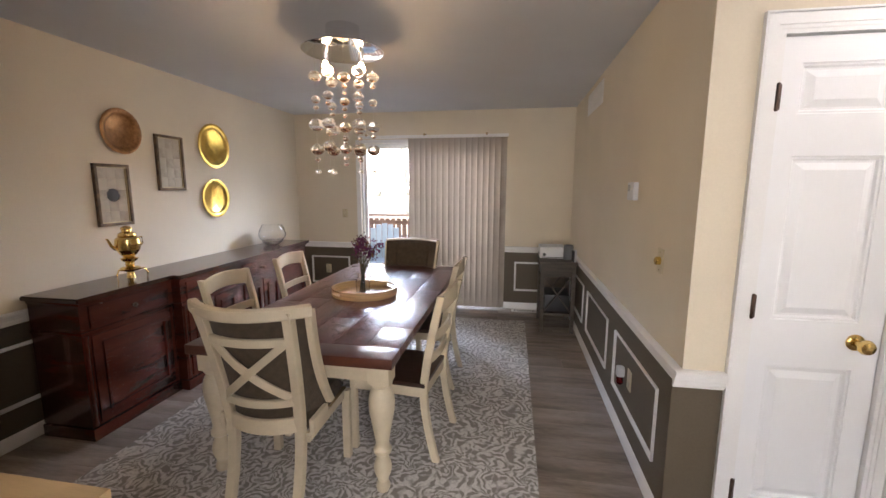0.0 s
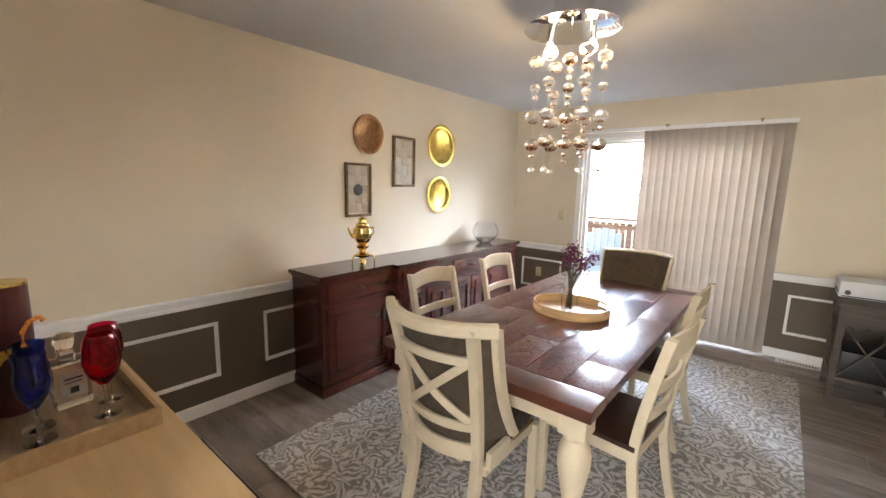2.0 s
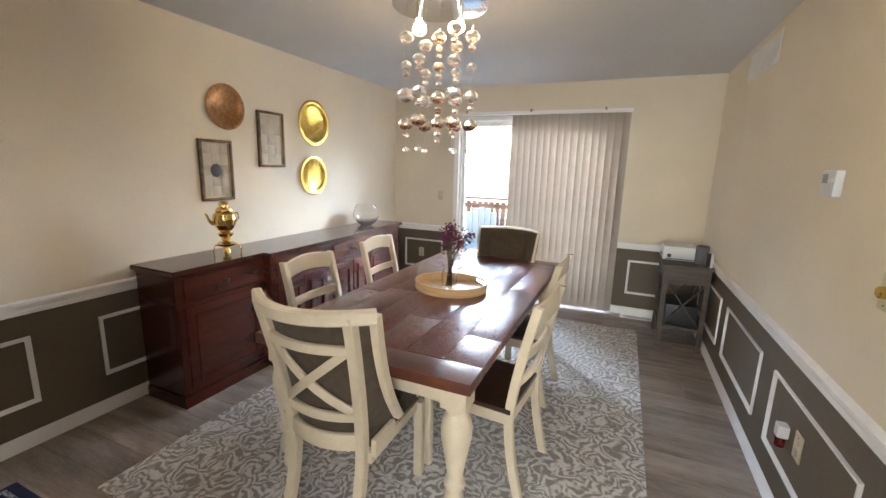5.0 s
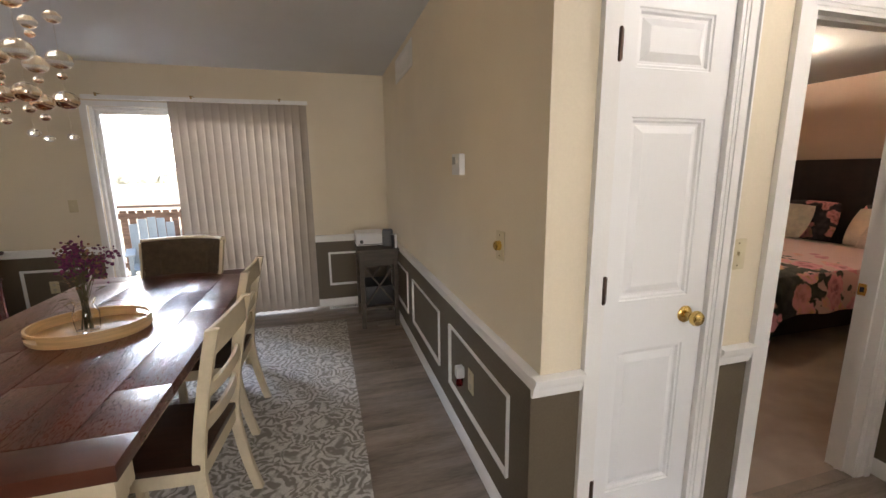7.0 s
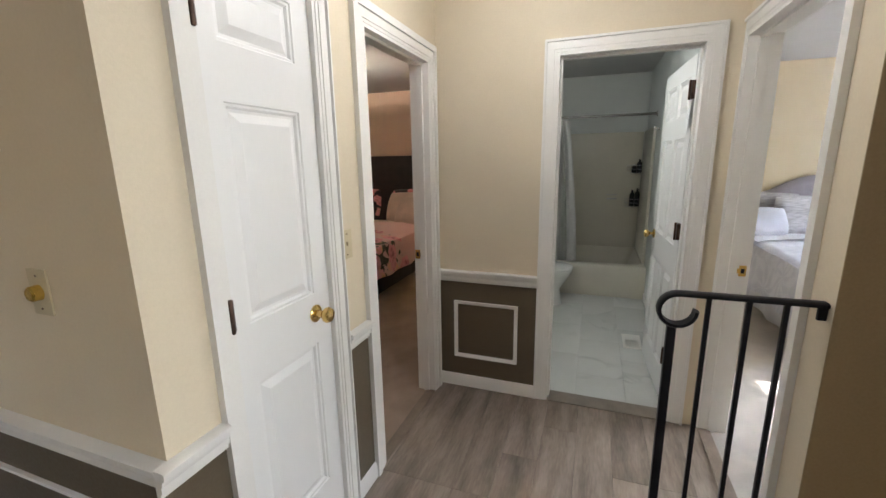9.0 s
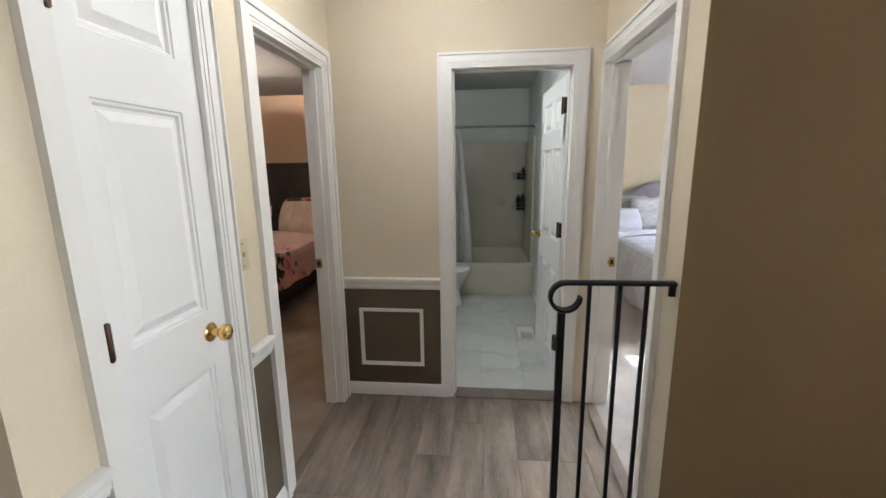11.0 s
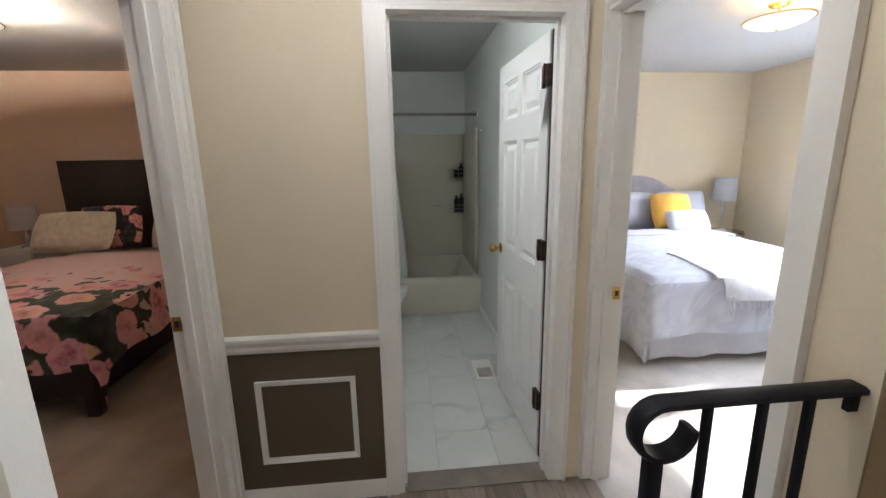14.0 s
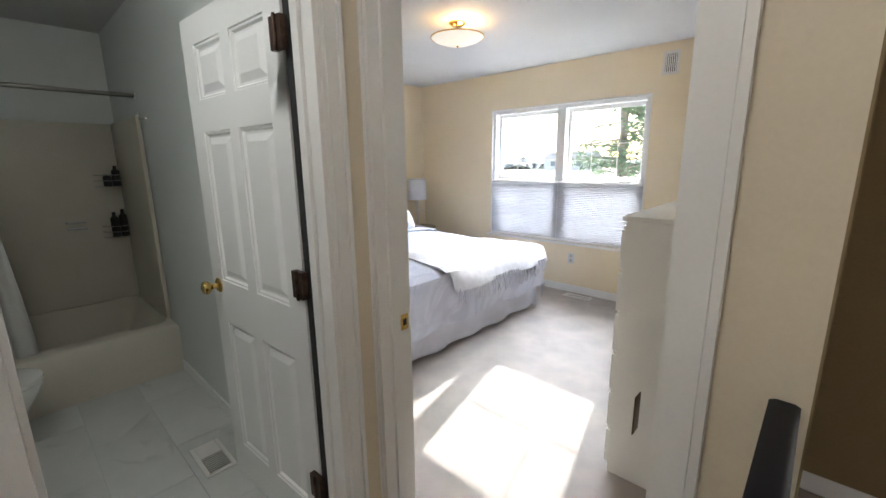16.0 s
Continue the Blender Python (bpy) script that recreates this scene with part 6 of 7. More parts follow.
# ---- beds ----
def drape(x0, x1, y0, y1, top, hang, flare=0.03, ripple=0.02, freq=9.0, seed=0.0, sides=(1, 1, 1, 1), step=0.045, crown=0.03, thick=0.012, corner=1.0):
    """A cloth over a box: it lies on top and hangs down by hang at the sides x-, x+, y-, y+ that are switched on, with folds."""
    bm = bmesh.new()
    ax0, ax1, ay0, ay1 = (x0 - hang * sides[0], x1 + hang * sides[1], y0 - hang * sides[2], y1 + hang * sides[3])
    nx, ny = int((ax1 - ax0) / step), int((ay1 - ay0) / step)
    g = {}
    for i in range(nx + 1):
        for j in range(ny + 1):
            X, Y = ax0 + (ax1 - ax0) * i / nx, ay0 + (ay1 - ay0) * j / ny
            px, py = min(max(X, x0), x1), min(max(Y, y0), y1)
            dx, dy = X - px, Y - py
            over = math.hypot(dx, dy)
            if over > 0:
                drop = over if abs(dx) < 1e-6 or abs(dy) < 1e-6 else over * (1 + (corner - 1) * min(1.0, 2 * min(abs(dx), abs(dy)) / over))
                n = Vector((dx, dy, 0)) / over
                f = min(1.0, over / max(hang, 0.01))
                along = px * 1.0 + py * 1.0 + math.atan2(dy, dx) * 0.25
                out = 0.035 * min(1, over / 0.06) + flare * f + ripple * f * math.sin(along * freq * 2.2 + seed) + ripple * 0.7 * f * noise.noise(Vector((px * 4, py * 4, seed)))
                p = Vector((px, py, top - max(0, drop - 0.03))) + n * out
            else:
                e = min(X - x0 if sides[0] else 9, x1 - X if sides[1] else 9, Y - y0 if sides[2] else 9, y1 - Y if sides[3] else 9)
                p = Vector((X, Y, top - 0.03 * max(0, 1 - e / 0.08) ** 2 + crown * min(1, e / 0.4)))
            p.z += 0.012 * noise.noise(Vector((X * 3.1 + seed, Y * 3.1, 0))) + 0.006 * noise.noise(Vector((X * 9 + seed, Y * 9, 2)))
            g[i, j] = bm.verts.new(p)
    for i in range(nx):
        for j in range(ny):
            bm.faces.new((g[i, j], g[i + 1, j], g[i + 1, j + 1], g[i, j + 1]))
    ex = bmesh.ops.extrude_face_region(bm, geom=list(bm.faces))
    bmesh.ops.recalc_face_normals(bm, faces=bm.faces)
    for v in [v for v in ex["geom"] if isinstance(v, bmesh.types.BMVert)]:
        v.co.z -= thick
    bmesh.ops.recalc_face_normals(bm, faces=bm.faces)
    return bm


def pillow(m, w, h, t, material, label, seed=0, piping=None):
    """A pillow standing on its long edge, leaning on what is behind it (+x)."""
    ob = solid("pillow", cushion(w, h, t, seed, 0.42), material, label, "pillow", "pillows on the bed")
    ob.matrix_world = m
    return ob


def lean(x, y, z, tilt, turn=0):
    return Matrix.Translation((x, y, z)) @ Matrix.Rotation(radians(turn), 4, "Z") @ Matrix.Rotation(radians(-(90 - tilt)), 4, "Y") @ Matrix.Rotation(radians(90), 4, "Z")


M_ESPRESSO = mat("espresso_leather", (0.022, 0.010, 0.008), 0.45, vary=0.2, scale=10, bump=0.03, bump_scale=250)
M_PEACHPILLOW = mat("peach_cotton", (0.72, 0.56, 0.44), 0.9, vary=0.08, scale=5, bump=0.04, bump_scale=400, sheen=0.2)


def peonies(name, ground, foliage, pink, warm, scale, edge_far=None, edge_near=None):
    """Printed cotton: big layered flowers and dark leaves, thinning out from the foot of the bed towards edge_far."""
    m = bpy.data.materials.new(name)
    m.use_nodes = True
    n, l = m.node_tree.nodes, m.node_tree.links
    b = n["Principled BSDF"]
    tc = n.new("ShaderNodeTexCoord")

    def op(kind, a, c=None, d=None):
        q = n.new("ShaderNodeMath")
        q.operation = kind
        for i, v in enumerate((a, c, d)):
            if v is None:
                continue
            if isinstance(v, (int, float)):
                q.inputs[i].default_value = v
            else:
                l.new(v, q.inputs[i])
        return q.outputs[0]

    def ramp(v, lo, hi):
        q = n.new("ShaderNodeMapRange")
        q.inputs["From Min"].default_value, q.inputs["From Max"].default_value = lo, hi
        l.new(v, q.inputs["Value"])
        return q.outputs[0]

    def blend(f, a, c):
        q = n.new("ShaderNodeMix")
        q.data_type = "RGBA"
        l.new(f, q.inputs["Factor"])
        for k, v in (("A", a), ("B", c)):
            if isinstance(v, tuple):
                q.inputs[k].default_value = (*v, 1)
            else:
                l.new(v, q.inputs[k])
        return q.outputs["Result"]

    def tex(kind, sc, vec):
        q = n.new(kind)
        q.inputs["Scale"].default_value = sc
        l.new(vec, q.inputs["Vector"])
        return q

    soft = tex("ShaderNodeTexNoise", 11.0, tc.outputs["Object"])
    wob = n.new("ShaderNodeVectorMath")
    wob.operation = "MULTIPLY_ADD"
    wob.inputs[1].default_value = (0.10, 0.10, 0.10)
    l.new(soft.outputs["Color"], wob.inputs[0])
    l.new(tc.outputs["Object"], wob.inputs[2])
    fl = tex("ShaderNodeTexVoronoi", scale, wob.outputs[0])
    pet = tex("ShaderNodeTexVoronoi", scale * 4.2, wob.outputs[0])
    lf = tex("ShaderNodeTexVoronoi", scale * 2.1, wob.outputs[0])
    tint = n.new("ShaderNodeSeparateColor")
    l.new(fl.outputs["Color"], tint.inputs[0])
    broad = tex("ShaderNodeTexNoise", 3.0, tc.outputs["Object"])
    hue = blend(ramp(tint.outputs[0], 0.45, 0.65), pink, warm)
    deep = blend(ramp(fl.outputs["Distance"], 0.0, 0.45), (pink[0] * 0.45, pink[1] * 0.2, pink[2] * 0.25), hue)
    bright = tuple(min(0.92, c * 1.15 + 0.12) for c in pink)
    flower = blend(ramp(pet.outputs["Distance"], 0.2, 0.75), deep, bright)
    leaf = blend(ramp(lf.outputs["Distance"], 0.15, 0.6), tuple(c * 2.6 + 0.02 for c in foliage), foliage)
    if edge_far is None:
        mask_f = ramp(fl.outputs["Distance"], 0.5, 0.44)
        col = blend(mask_f, leaf, flower)
    else:
        sp = n.new("ShaderNodeSeparateXYZ")
        l.new(tc.outputs["Object"], sp.inputs[0])
        near = ramp(op("ADD", sp.outputs["X"], op("MULTIPLY", broad.outputs["Fac"], 0.5)), edge_far + 0.25, edge_near + 0.25)
        mask_f = ramp(op("SUBTRACT", op("MULTIPLY", op("MINIMUM", op("MULTIPLY", near, 4.0), 1.0), 0.53), fl.outputs["Distance"]), 0.0, 0.04)
        mask_l = ramp(op("SUBTRACT", op("MULTIPLY", near, 1.2), lf.outputs["Distance"]), 0.02, 0.08)
        col = blend(mask_f, blend(mask_l, ground, leaf), flower)
    l.new(col, b.inputs["Base Color"])
    b.inputs["Roughness"].default_value = 0.9
    b.inputs["Sheen Weight"].default_value = 0.2
    weave = tex("ShaderNodeTexNoise", 300.0, tc.outputs["Object"])
    bn = n.new("ShaderNodeBump")
    bn.inputs["Strength"].default_value, bn.inputs["Distance"].default_value = 0.25, 0.002
    l.new(weave.outputs["Fac"], bn.inputs["Height"])
    l.new(bn.outputs["Normal"], b.inputs["Normal"])
    return m


M_FLORAL = peonies("pink_floral_cotton", (0.82, 0.57, 0.55), (0.022, 0.026, 0.016), (0.80, 0.30, 0.36), (0.90, 0.60, 0.30), 4.6, 5.55, 4.35)
M_FLORALDARK = peonies("dark_floral_cotton", (0, 0, 0), (0.022, 0.012, 0.014), (0.70, 0.24, 0.22), (0.78, 0.44, 0.26), 6.5)

pb = thing("floral_bed", (0, 0, 0), "double bed with a dark headboard under a pink floral duvet", "bed")
part("headboard", boxes((6.72, 6.80, 4.48, 6.36, 0.0, 1.57), bevel=0.015), M_ESPRESSO, pb, "tall dark padded headboard")
part("rail", boxes((4.40, 6.72, 4.60, 4.66, 0.14, 0.36), (4.40, 6.72, 6.18, 6.24, 0.14, 0.36), (4.34, 4.40, 4.60, 6.24, 0.14, 0.36), bevel=0.01), M_ESPRESSO, pb)
for x in (4.35, 6.4):
    for y in (4.61, 6.16):
        part("leg", boxes((x, x + 0.07, y, y + 0.07, 0.006, 0.14), bevel=0.006), M_ESPRESSO, pb)
part("mattress", boxes((4.42, 6.70, 4.62, 6.22, 0.36, 0.62), bevel=0.04), M_PEACHPILLOW, pb)
solid("floral_duvet", drape(4.40, 6.15, 4.60, 6.24, 0.645, 0.34, 0.03, 0.018, 6, 1.0, (1, 0, 1, 1), corner=1.22), M_FLORAL, "pink duvet printed with large flowers at the foot", "duvet")
pillow(lean(6.60, 5.85, 0.87, 14), 0.62, 0.46, 0.17, M_FLORALDARK, "dark floral pillow against the headboard", 1)
pillow(lean(6.60, 5.05, 0.87, 14), 0.62, 0.46, 0.17, M_FLORALDARK, "dark floral pillow against the headboard", 2)
pillow(lean(6.36, 6.05, 0.86, 34, 6), 0.72, 0.46, 0.20, mat("cream_fleece", (0.74, 0.66, 0.52), 0.95, vary=0.08, scale=18, bump=0.1, bump_scale=120, sheen=0.5), "cream fleece pillow leaning on the floral pillows", 3)
pillow(lean(6.40, 5.00, 0.86, 26, -4), 0.66, 0.44, 0.18, M_PEACHPILLOW, "peach pillow leaning on the floral pillows", 4)
pillow(lean(6.26, 4.82, 0.83, 36, -8), 0.62, 0.42, 0.17, M_PEACHPILLOW, "peach pillow at the front of the pillows", 5)

# white bedroom
M_GREYVELVET = mat("grey_lavender_linen", (0.36, 0.33, 0.36), 0.9, vary=0.08, scale=10, bump=0.05, bump_scale=400, sheen=0.3)
M_WHITELINEN = mat("white_linen", (0.54, 0.54, 0.60), 0.9, vary=0.04, scale=5, bump=0.03, bump_scale=350, sheen=0.2)
M_DUVET = rosettes("white_embroidered_duvet", ((0.46, 0.47, 0.56), (0.54, 0.55, 0.63), (0.55, 0.56, 0.64), (0.44, 0.45, 0.54)), scale=3.0, petals=9, curl=8, bump=0.05, distort=0.08, edge=0.5)
M_STRIPE = mat("pale_striped_cotton", (0.55, 0.53, 0.55), 0.9, vary=0.15, scale=14, stretch=(1, 6, 0.2), bump=0.03)
M_MUSTARD = mat("mustard_yellow_cotton", (0.74, 0.40, 0.06), 0.9, vary=0.06, scale=6, bump=0.05, bump_scale=300, sheen=0.2)
wb_ = thing("white_bed", (0, 0, 0), "double bed with a grey tufted headboard and white bedding", "bed")


def tufted_headboard():
    bm = bmesh.new()
    y0, y1 = -0.98, 1.08
    nu, nv = 60, 26
    g = {}
    edge = lambda y: 1.05 + 0.24 * math.exp(-((y - 0.05) / 0.62) ** 4) * (0.85 + 0.15 * math.cos((y - 0.05) * 2.2))
    tufts = [(-0.75 + 0.3 * i + (0.15 if j % 2 else 0), 0.72 + 0.16 * j) for i in range(6) for j in range(4)]
    for i in range(nu + 1):
        for j in range(nv + 1):
            y = y0 + (y1 - y0) * i / nu
            z = 0.20 + (edge(y) - 0.20) * j / nv
            x = 6.72
            for ty, tz in tufts:
                d2 = (y - ty) ** 2 + (z - tz) ** 2
                x += 0.022 * math.exp(-d2 / 0.0016)
            rim = min(1, min(i, nu - i) / 2, (nv - j) / 1.6)
            g[i, j] = bm.verts.new((x + 0.035 * (1 - rim) ** 2, y, z))
    for i in range(nu):
        for j in range(nv):
            bm.faces.new((g[i, j], g[i, j + 1], g[i + 1, j + 1], g[i + 1, j]))
    ex = bmesh.ops.extrude_face_region(bm, geom=list(bm.faces))
    for v in [v for v in ex["geom"] if isinstance(v, bmesh.types.BMVert)]:
        v.co.x = 6.80
    bmesh.ops.recalc_face_normals(bm, faces=bm.faces)
    part("headboard", bm, M_GREYVELVET, wb_, "grey tufted curved headboard")
    for ty, tz in tufts:
        if tz < edge(ty) - 0.06 and tz > 0.85:
            part("tuft_button", lathe([(0.0, -0.012), (0.010, -0.008), (0.012, 0.0), (0.0, 0.0)], 10, axis="X", centre=(6.742, ty, tz)), M_GREYVELVET, wb_)


tufted_headboard()
part("base", boxes((4.60, 6.70, -0.80, 0.95, 0.10, 0.36), bevel=0.02), M_WHITELINEN, wb_)
for x in (4.7, 6.5):
    for y in (-0.7, 0.8):
        part("leg", boxes((x, x + 0.06, y, y + 0.06, 0.006, 0.10)), M_ESPRESSO, wb_)
part("mattress", boxes((4.58, 6.70, -0.82, 0.97, 0.36, 0.60), bevel=0.05), M_WHITELINEN, wb_)
part("bed_skirt", drape(4.58, 6.70, -0.82, 0.97, 0.365, 0.34, 0.0, 0.018, 7, 4.0, (1, 0, 1, 1), crown=0.0, thick=0.004), M_WHITELINEN, wb_, "white gathered bed skirt")
solid("white_duvet", drape(4.55, 6.10, -0.85, 1.00, 0.64, 0.40, 0.045, 0.022, 4, 2.0, (1, 0, 1, 1), crown=0.045), M_DUVET, "white embroidered duvet hanging over the bed", "duvet")
solid("folded_sheet", drape(5.98, 6.28, -0.85, 1.00, 0.672, 0.16, 0.03, 0.01, 5, 7.0, (0, 0, 1, 1), crown=0.03), M_WHITELINEN, "white folded sheet at the head of the bed", "sheet")


def throw():
    t = thing("fringed_throw", (0, 0, 0), "white knitted throw with a fringe across the bed", "throw")
    part("cloth", drape(4.535, 5.15, -0.86, 0.50, 0.656, 0.17, 0.06, 0.02, 4, 3.0, (1, 0, 1, 0), crown=0.045), mat("white_knit", (0.60, 0.60, 0.64), 0.95, vary=0.06, scale=20, bump=0.09, bump_scale=160, sheen=0.3), t)
    bm = bmesh.new()
    rnd = random.Random(2)
    for k in range(46):
        y = -0.84 + k * 0.0295
        x = 4.535 - 0.088 + rnd.uniform(-0.012, 0.012)
        tube([(x, y, 0.535), (x - 0.012 + rnd.uniform(-0.01, 0.01), y + rnd.uniform(-0.012, 0.012), 0.46), (x - 0.01 + rnd.uniform(-0.012, 0.012), y + rnd.uniform(-0.018, 0.018), 0.37 + rnd.uniform(0, 0.03))], [0.006, 0.005, 0.002], 5, bm)
    part("fringe", bm, M_WHITELINEN, t, "white fringe tassels")
    return t


throw()
for m_, w, h, t_, ma, lab, sd in (
    (lean(6.60, 0.75, 0.88, 12), 0.62, 0.44, 0.16, M_STRIPE, "pale striped pillow against the headboard", 11),
    (lean(6.58, 0.05, 0.88, 12), 0.66, 0.44, 0.16, M_WHITELINEN, "white pillow against the headboard", 12),
    (lean(6.60, -0.62, 0.88, 12), 0.62, 0.44, 0.16, M_WHITELINEN, "white pillow against the headboard", 13),
    (lean(6.42, 0.46, 0.88, 20, 4), 0.55, 0.42, 0.16, M_STRIPE, "pale striped pillow on the bed", 14),
    (lean(6.36, -0.34, 0.89, 24, -5), 0.46, 0.44, 0.16, M_MUSTARD, "mustard yellow cushion on the bed", 15),
    (lean(6.18, -0.42, 0.80, 36, -8), 0.46, 0.27, 0.13, M_WHITELINEN, "small white oblong cushion in front of the yellow one", 16),
    (lean(6.30, 0.86, 0.82, 30, 6), 0.44, 0.32, 0.14, M_WHITELINEN, "small white cushion on the bed", 17),
):
    pillow(m_, w, h, t_, ma, lab, sd)

# nightstand, table lamp
ns = thing("nightstand", (6.58, -1.20, 0.0), "round glass-topped nightstand beside the bed", "nightstand")
part("top", lathe([(0.0, 0.585), (0.205, 0.585), (0.21, 0.59), (0.21, 0.6), (0.0, 0.6)], 32), M_GLASS, ns)
part("rim", lathe([(0.208, 0.565), (0.214, 0.565), (0.214, 0.584), (0.208, 0.584)], 32), M_BRASS, ns)
for k in range(4):
    a = math.pi / 2 * k + 0.7
    part("leg", tube([(0.2 * math.cos(a), 0.2 * math.sin(a), 0.006), (0.2 * math.cos(a), 0.2 * math.sin(a), 0.57)], 0.008), M_BRASS, ns)
tl = thing("table_lamp", (6.60, -1.17, 0.60), "table lamp with a white drum shade on the nightstand", "lamp")
part("base", lathe([(0.0, 0.0), (0.07, 0.0), (0.07, 0.012), (0.02, 0.02), (0.012, 0.05), (0.012, 0.36), (0.0, 0.36)], 20), mat("white_ceramic", (0.7, 0.7, 0.7), 0.25, bump=0), tl)
part("shade", lathe([(0.125, 0.37), (0.12, 0.645), (0.118, 0.645), (0.123, 0.37)], 32), thin_cloth("white_shade_cloth", (0.75, 0.76, 0.80), 0.4), tl)
part("shade_ring", tube([(0.121 * math.cos(a), 0.121 * math.sin(a), 0.64) for a in [2 * math.pi * q / 24 for q in range(25)]] + [(0, 0, 0.64), (0, 0, 0.36)], 0.002, 5), M_STEEL, tl)

# second bedside table and lamp, in the peach bedroom
bs = thing("bedside_table", (6.62, 6.72, 0.0), "small white bedside table beside the floral bed", "nightstand")
part("top", boxes((-0.2, 0.2, -0.2, 0.2, 0.655, 0.68), bevel=0.004), M_WHITE, bs)
part("body", boxes((-0.185, 0.185, -0.185, 0.185, 0.36, 0.654)), M_WHITE, bs)
part("drawer", boxes((-0.2, -0.186, -0.17, 0.17, 0.40, 0.63), bevel=0.003), M_WHITE, bs)
for x in (-0.17, 0.17):
    for y in (-0.17, 0.17):
        part("leg", boxes((x - 0.018, x + 0.018, y - 0.018, y + 0.018, 0.006, 0.359)), M_WHITE, bs)
bl2 = thing("table_lamp", (6.62, 6.72, 0.68), "table lamp with a white drum shade on the bedside table", "lamp")
part("base", lathe([(0.0, 0.0), (0.06, 0.0), (0.06, 0.012), (0.02, 0.02), (0.035, 0.08), (0.012, 0.15), (0.012, 0.22), (0.0, 0.22)], 20), bpy.data.materials["white_ceramic"], bl2)
part("shade", lathe([(0.125, 0.19), (0.115, 0.435), (0.113, 0.435), (0.123, 0.19)], 32), bpy.data.materials["white_shade_cloth"], bl2)
part("shade_ring", tube([(0.116 * math.cos(a), 0.116 * math.sin(a), 0.43) for a in [2 * math.pi * q / 24 for q in range(25)]] + [(0, 0, 0.43), (0, 0, 0.21)], 0.002, 5), M_STEEL, bl2)

# starburst on the wall
star = thing("starburst_decor", (XF, 0.05, 2.005), "cream starburst wall decoration with a blue centre", "wall decor")
for k in range(16):
    a = 2 * math.pi * k / 16
    r = 0.20 if k % 4 == 0 else (0.15 if k % 2 == 0 else 0.11)
    bm = bmesh.new()
    pts = [(0.03, -0.006), (r * 0.6, -0.014), (r, 0.0), (r * 0.6, 0.014), (0.03, 0.006)]
    f = bm.faces.new([bm.verts.new((-0.004, u * math.cos(a) - v * math.sin(a), u * math.sin(a) * 0.8 + v * math.cos(a))) for u, v in pts])
    ex = bmesh.ops.extrude_face_region(bm, geom=[f])
    bmesh.ops.translate(bm, vec=(-0.008, 0, 0), verts=[v for v in ex["geom"] if isinstance(v, bmesh.types.BMVert)])
    bmesh.ops.recalc_face_normals(bm, faces=bm.faces)
    part("ray", bm, mat("cream_gilt", (0.62, 0.50, 0.32), 0.4, 0.2, bump=0.02) if k == 0 else bpy.data.materials["cream_gilt"], star)
part("centre_stone", lathe([(0.035, 0.0), (0.03, -0.014), (0.0, -0.02)], 20, axis="X"), mat("blue_glass_stone", (0.04, 0.22, 0.62), 0.15, bump=0), star, "blue centre")


def semi_flush(m, label, power, radius=0.20, colour=(1.0, 0.76, 0.48)):
    c = thing("ceiling_light", m, label, "ceiling light")
    part("canopy", lathe([(0.0, -0.001), (0.065, -0.001), (0.065, -0.012), (0.05, -0.025), (0.02, -0.03), (0.0, -0.03)], 24), M_BRASS, c)
    part("stem", lathe([(0.0, -0.031), (0.009, -0.031), (0.009, -0.12), (0.0, -0.12)], 12), M_BRASS, c)
    part("glass_dish", lathe([(radius, -0.105), (radius * 0.85, -0.125), (radius * 0.5, -0.15), (0.0, -0.16), (0.0, -0.156), (radius * 0.5, -0.146), (radius * 0.85, -0.121), (radius * 0.985, -0.103)], 36), glow("lit_alabaster_glass", (0.95, 0.86, 0.70), 0.22), c)
    part("rim", lathe([(radius * 0.99, -0.108), (radius * 1.01, -0.108), (radius * 1.01, -0.10), (radius * 0.99, -0.10)], 36), M_BRASS, c)
    part("finial", lathe([(0.0, -0.178), (0.006, -0.174), (0.01, -0.166), (0.0, -0.161)], 12), M_BRASS, c)
    part("bulb", lathe([(0.0, -0.142), (0.02, -0.135), (0.026, -0.115), (0.014, -0.09), (0.0, -0.088)], 14, centre=(0.05, 0, 0)), glow("warm_bulb_small", (1.0, 0.72, 0.38), 10), c)
    x, y, z = c.matrix_world.translation
    lamp("ceiling_bulb", "POINT", pose(x - 0.05, y, z - 0.085), power, colour, radius=0.025)
    return c


semi_flush((4.69, 0.19, H), "brass semi-flush ceiling light with an alabaster glass dish", 2.8)
semi_flush((4.90, 5.36, H), "brass semi-flush ceiling light with an alabaster glass dish", 52, colour=(1.0, 0.84, 0.66))


# ---- dresser ----
def dresser():
    d = thing("tall_dresser", (XK + 0.13, 0.12, 0.0), "tall white chest of drawers with notched pulls", "dresser")
    w, l, h = 0.52, 0.81, 1.24
    part("top", boxes((0, w, 0, l, h - 0.02, h), bevel=0.003), M_WHITE, d)
    part("body", boxes((0, w - 0.02, 0.0, l, 0.006, h - 0.021)), M_WHITE, d)
    n = 6
    for k in range(n):
        z0, z1 = 0.05 + k * (h - 0.09) / n, 0.05 + (k + 1) * (h - 0.09) / n
        dr = part("drawer", boxes((w - 0.02, w, 0.004, l - 0.004, z0 + 0.002, z1 - 0.02), bevel=0.002), M_WHITE, d)
        part("pull_lip", boxes((w - 0.018, w - 0.006, 0.01, l - 0.01, z1 - 0.0195, z1 - 0.004)), M_WHITE, dr)
    return d


dresser()

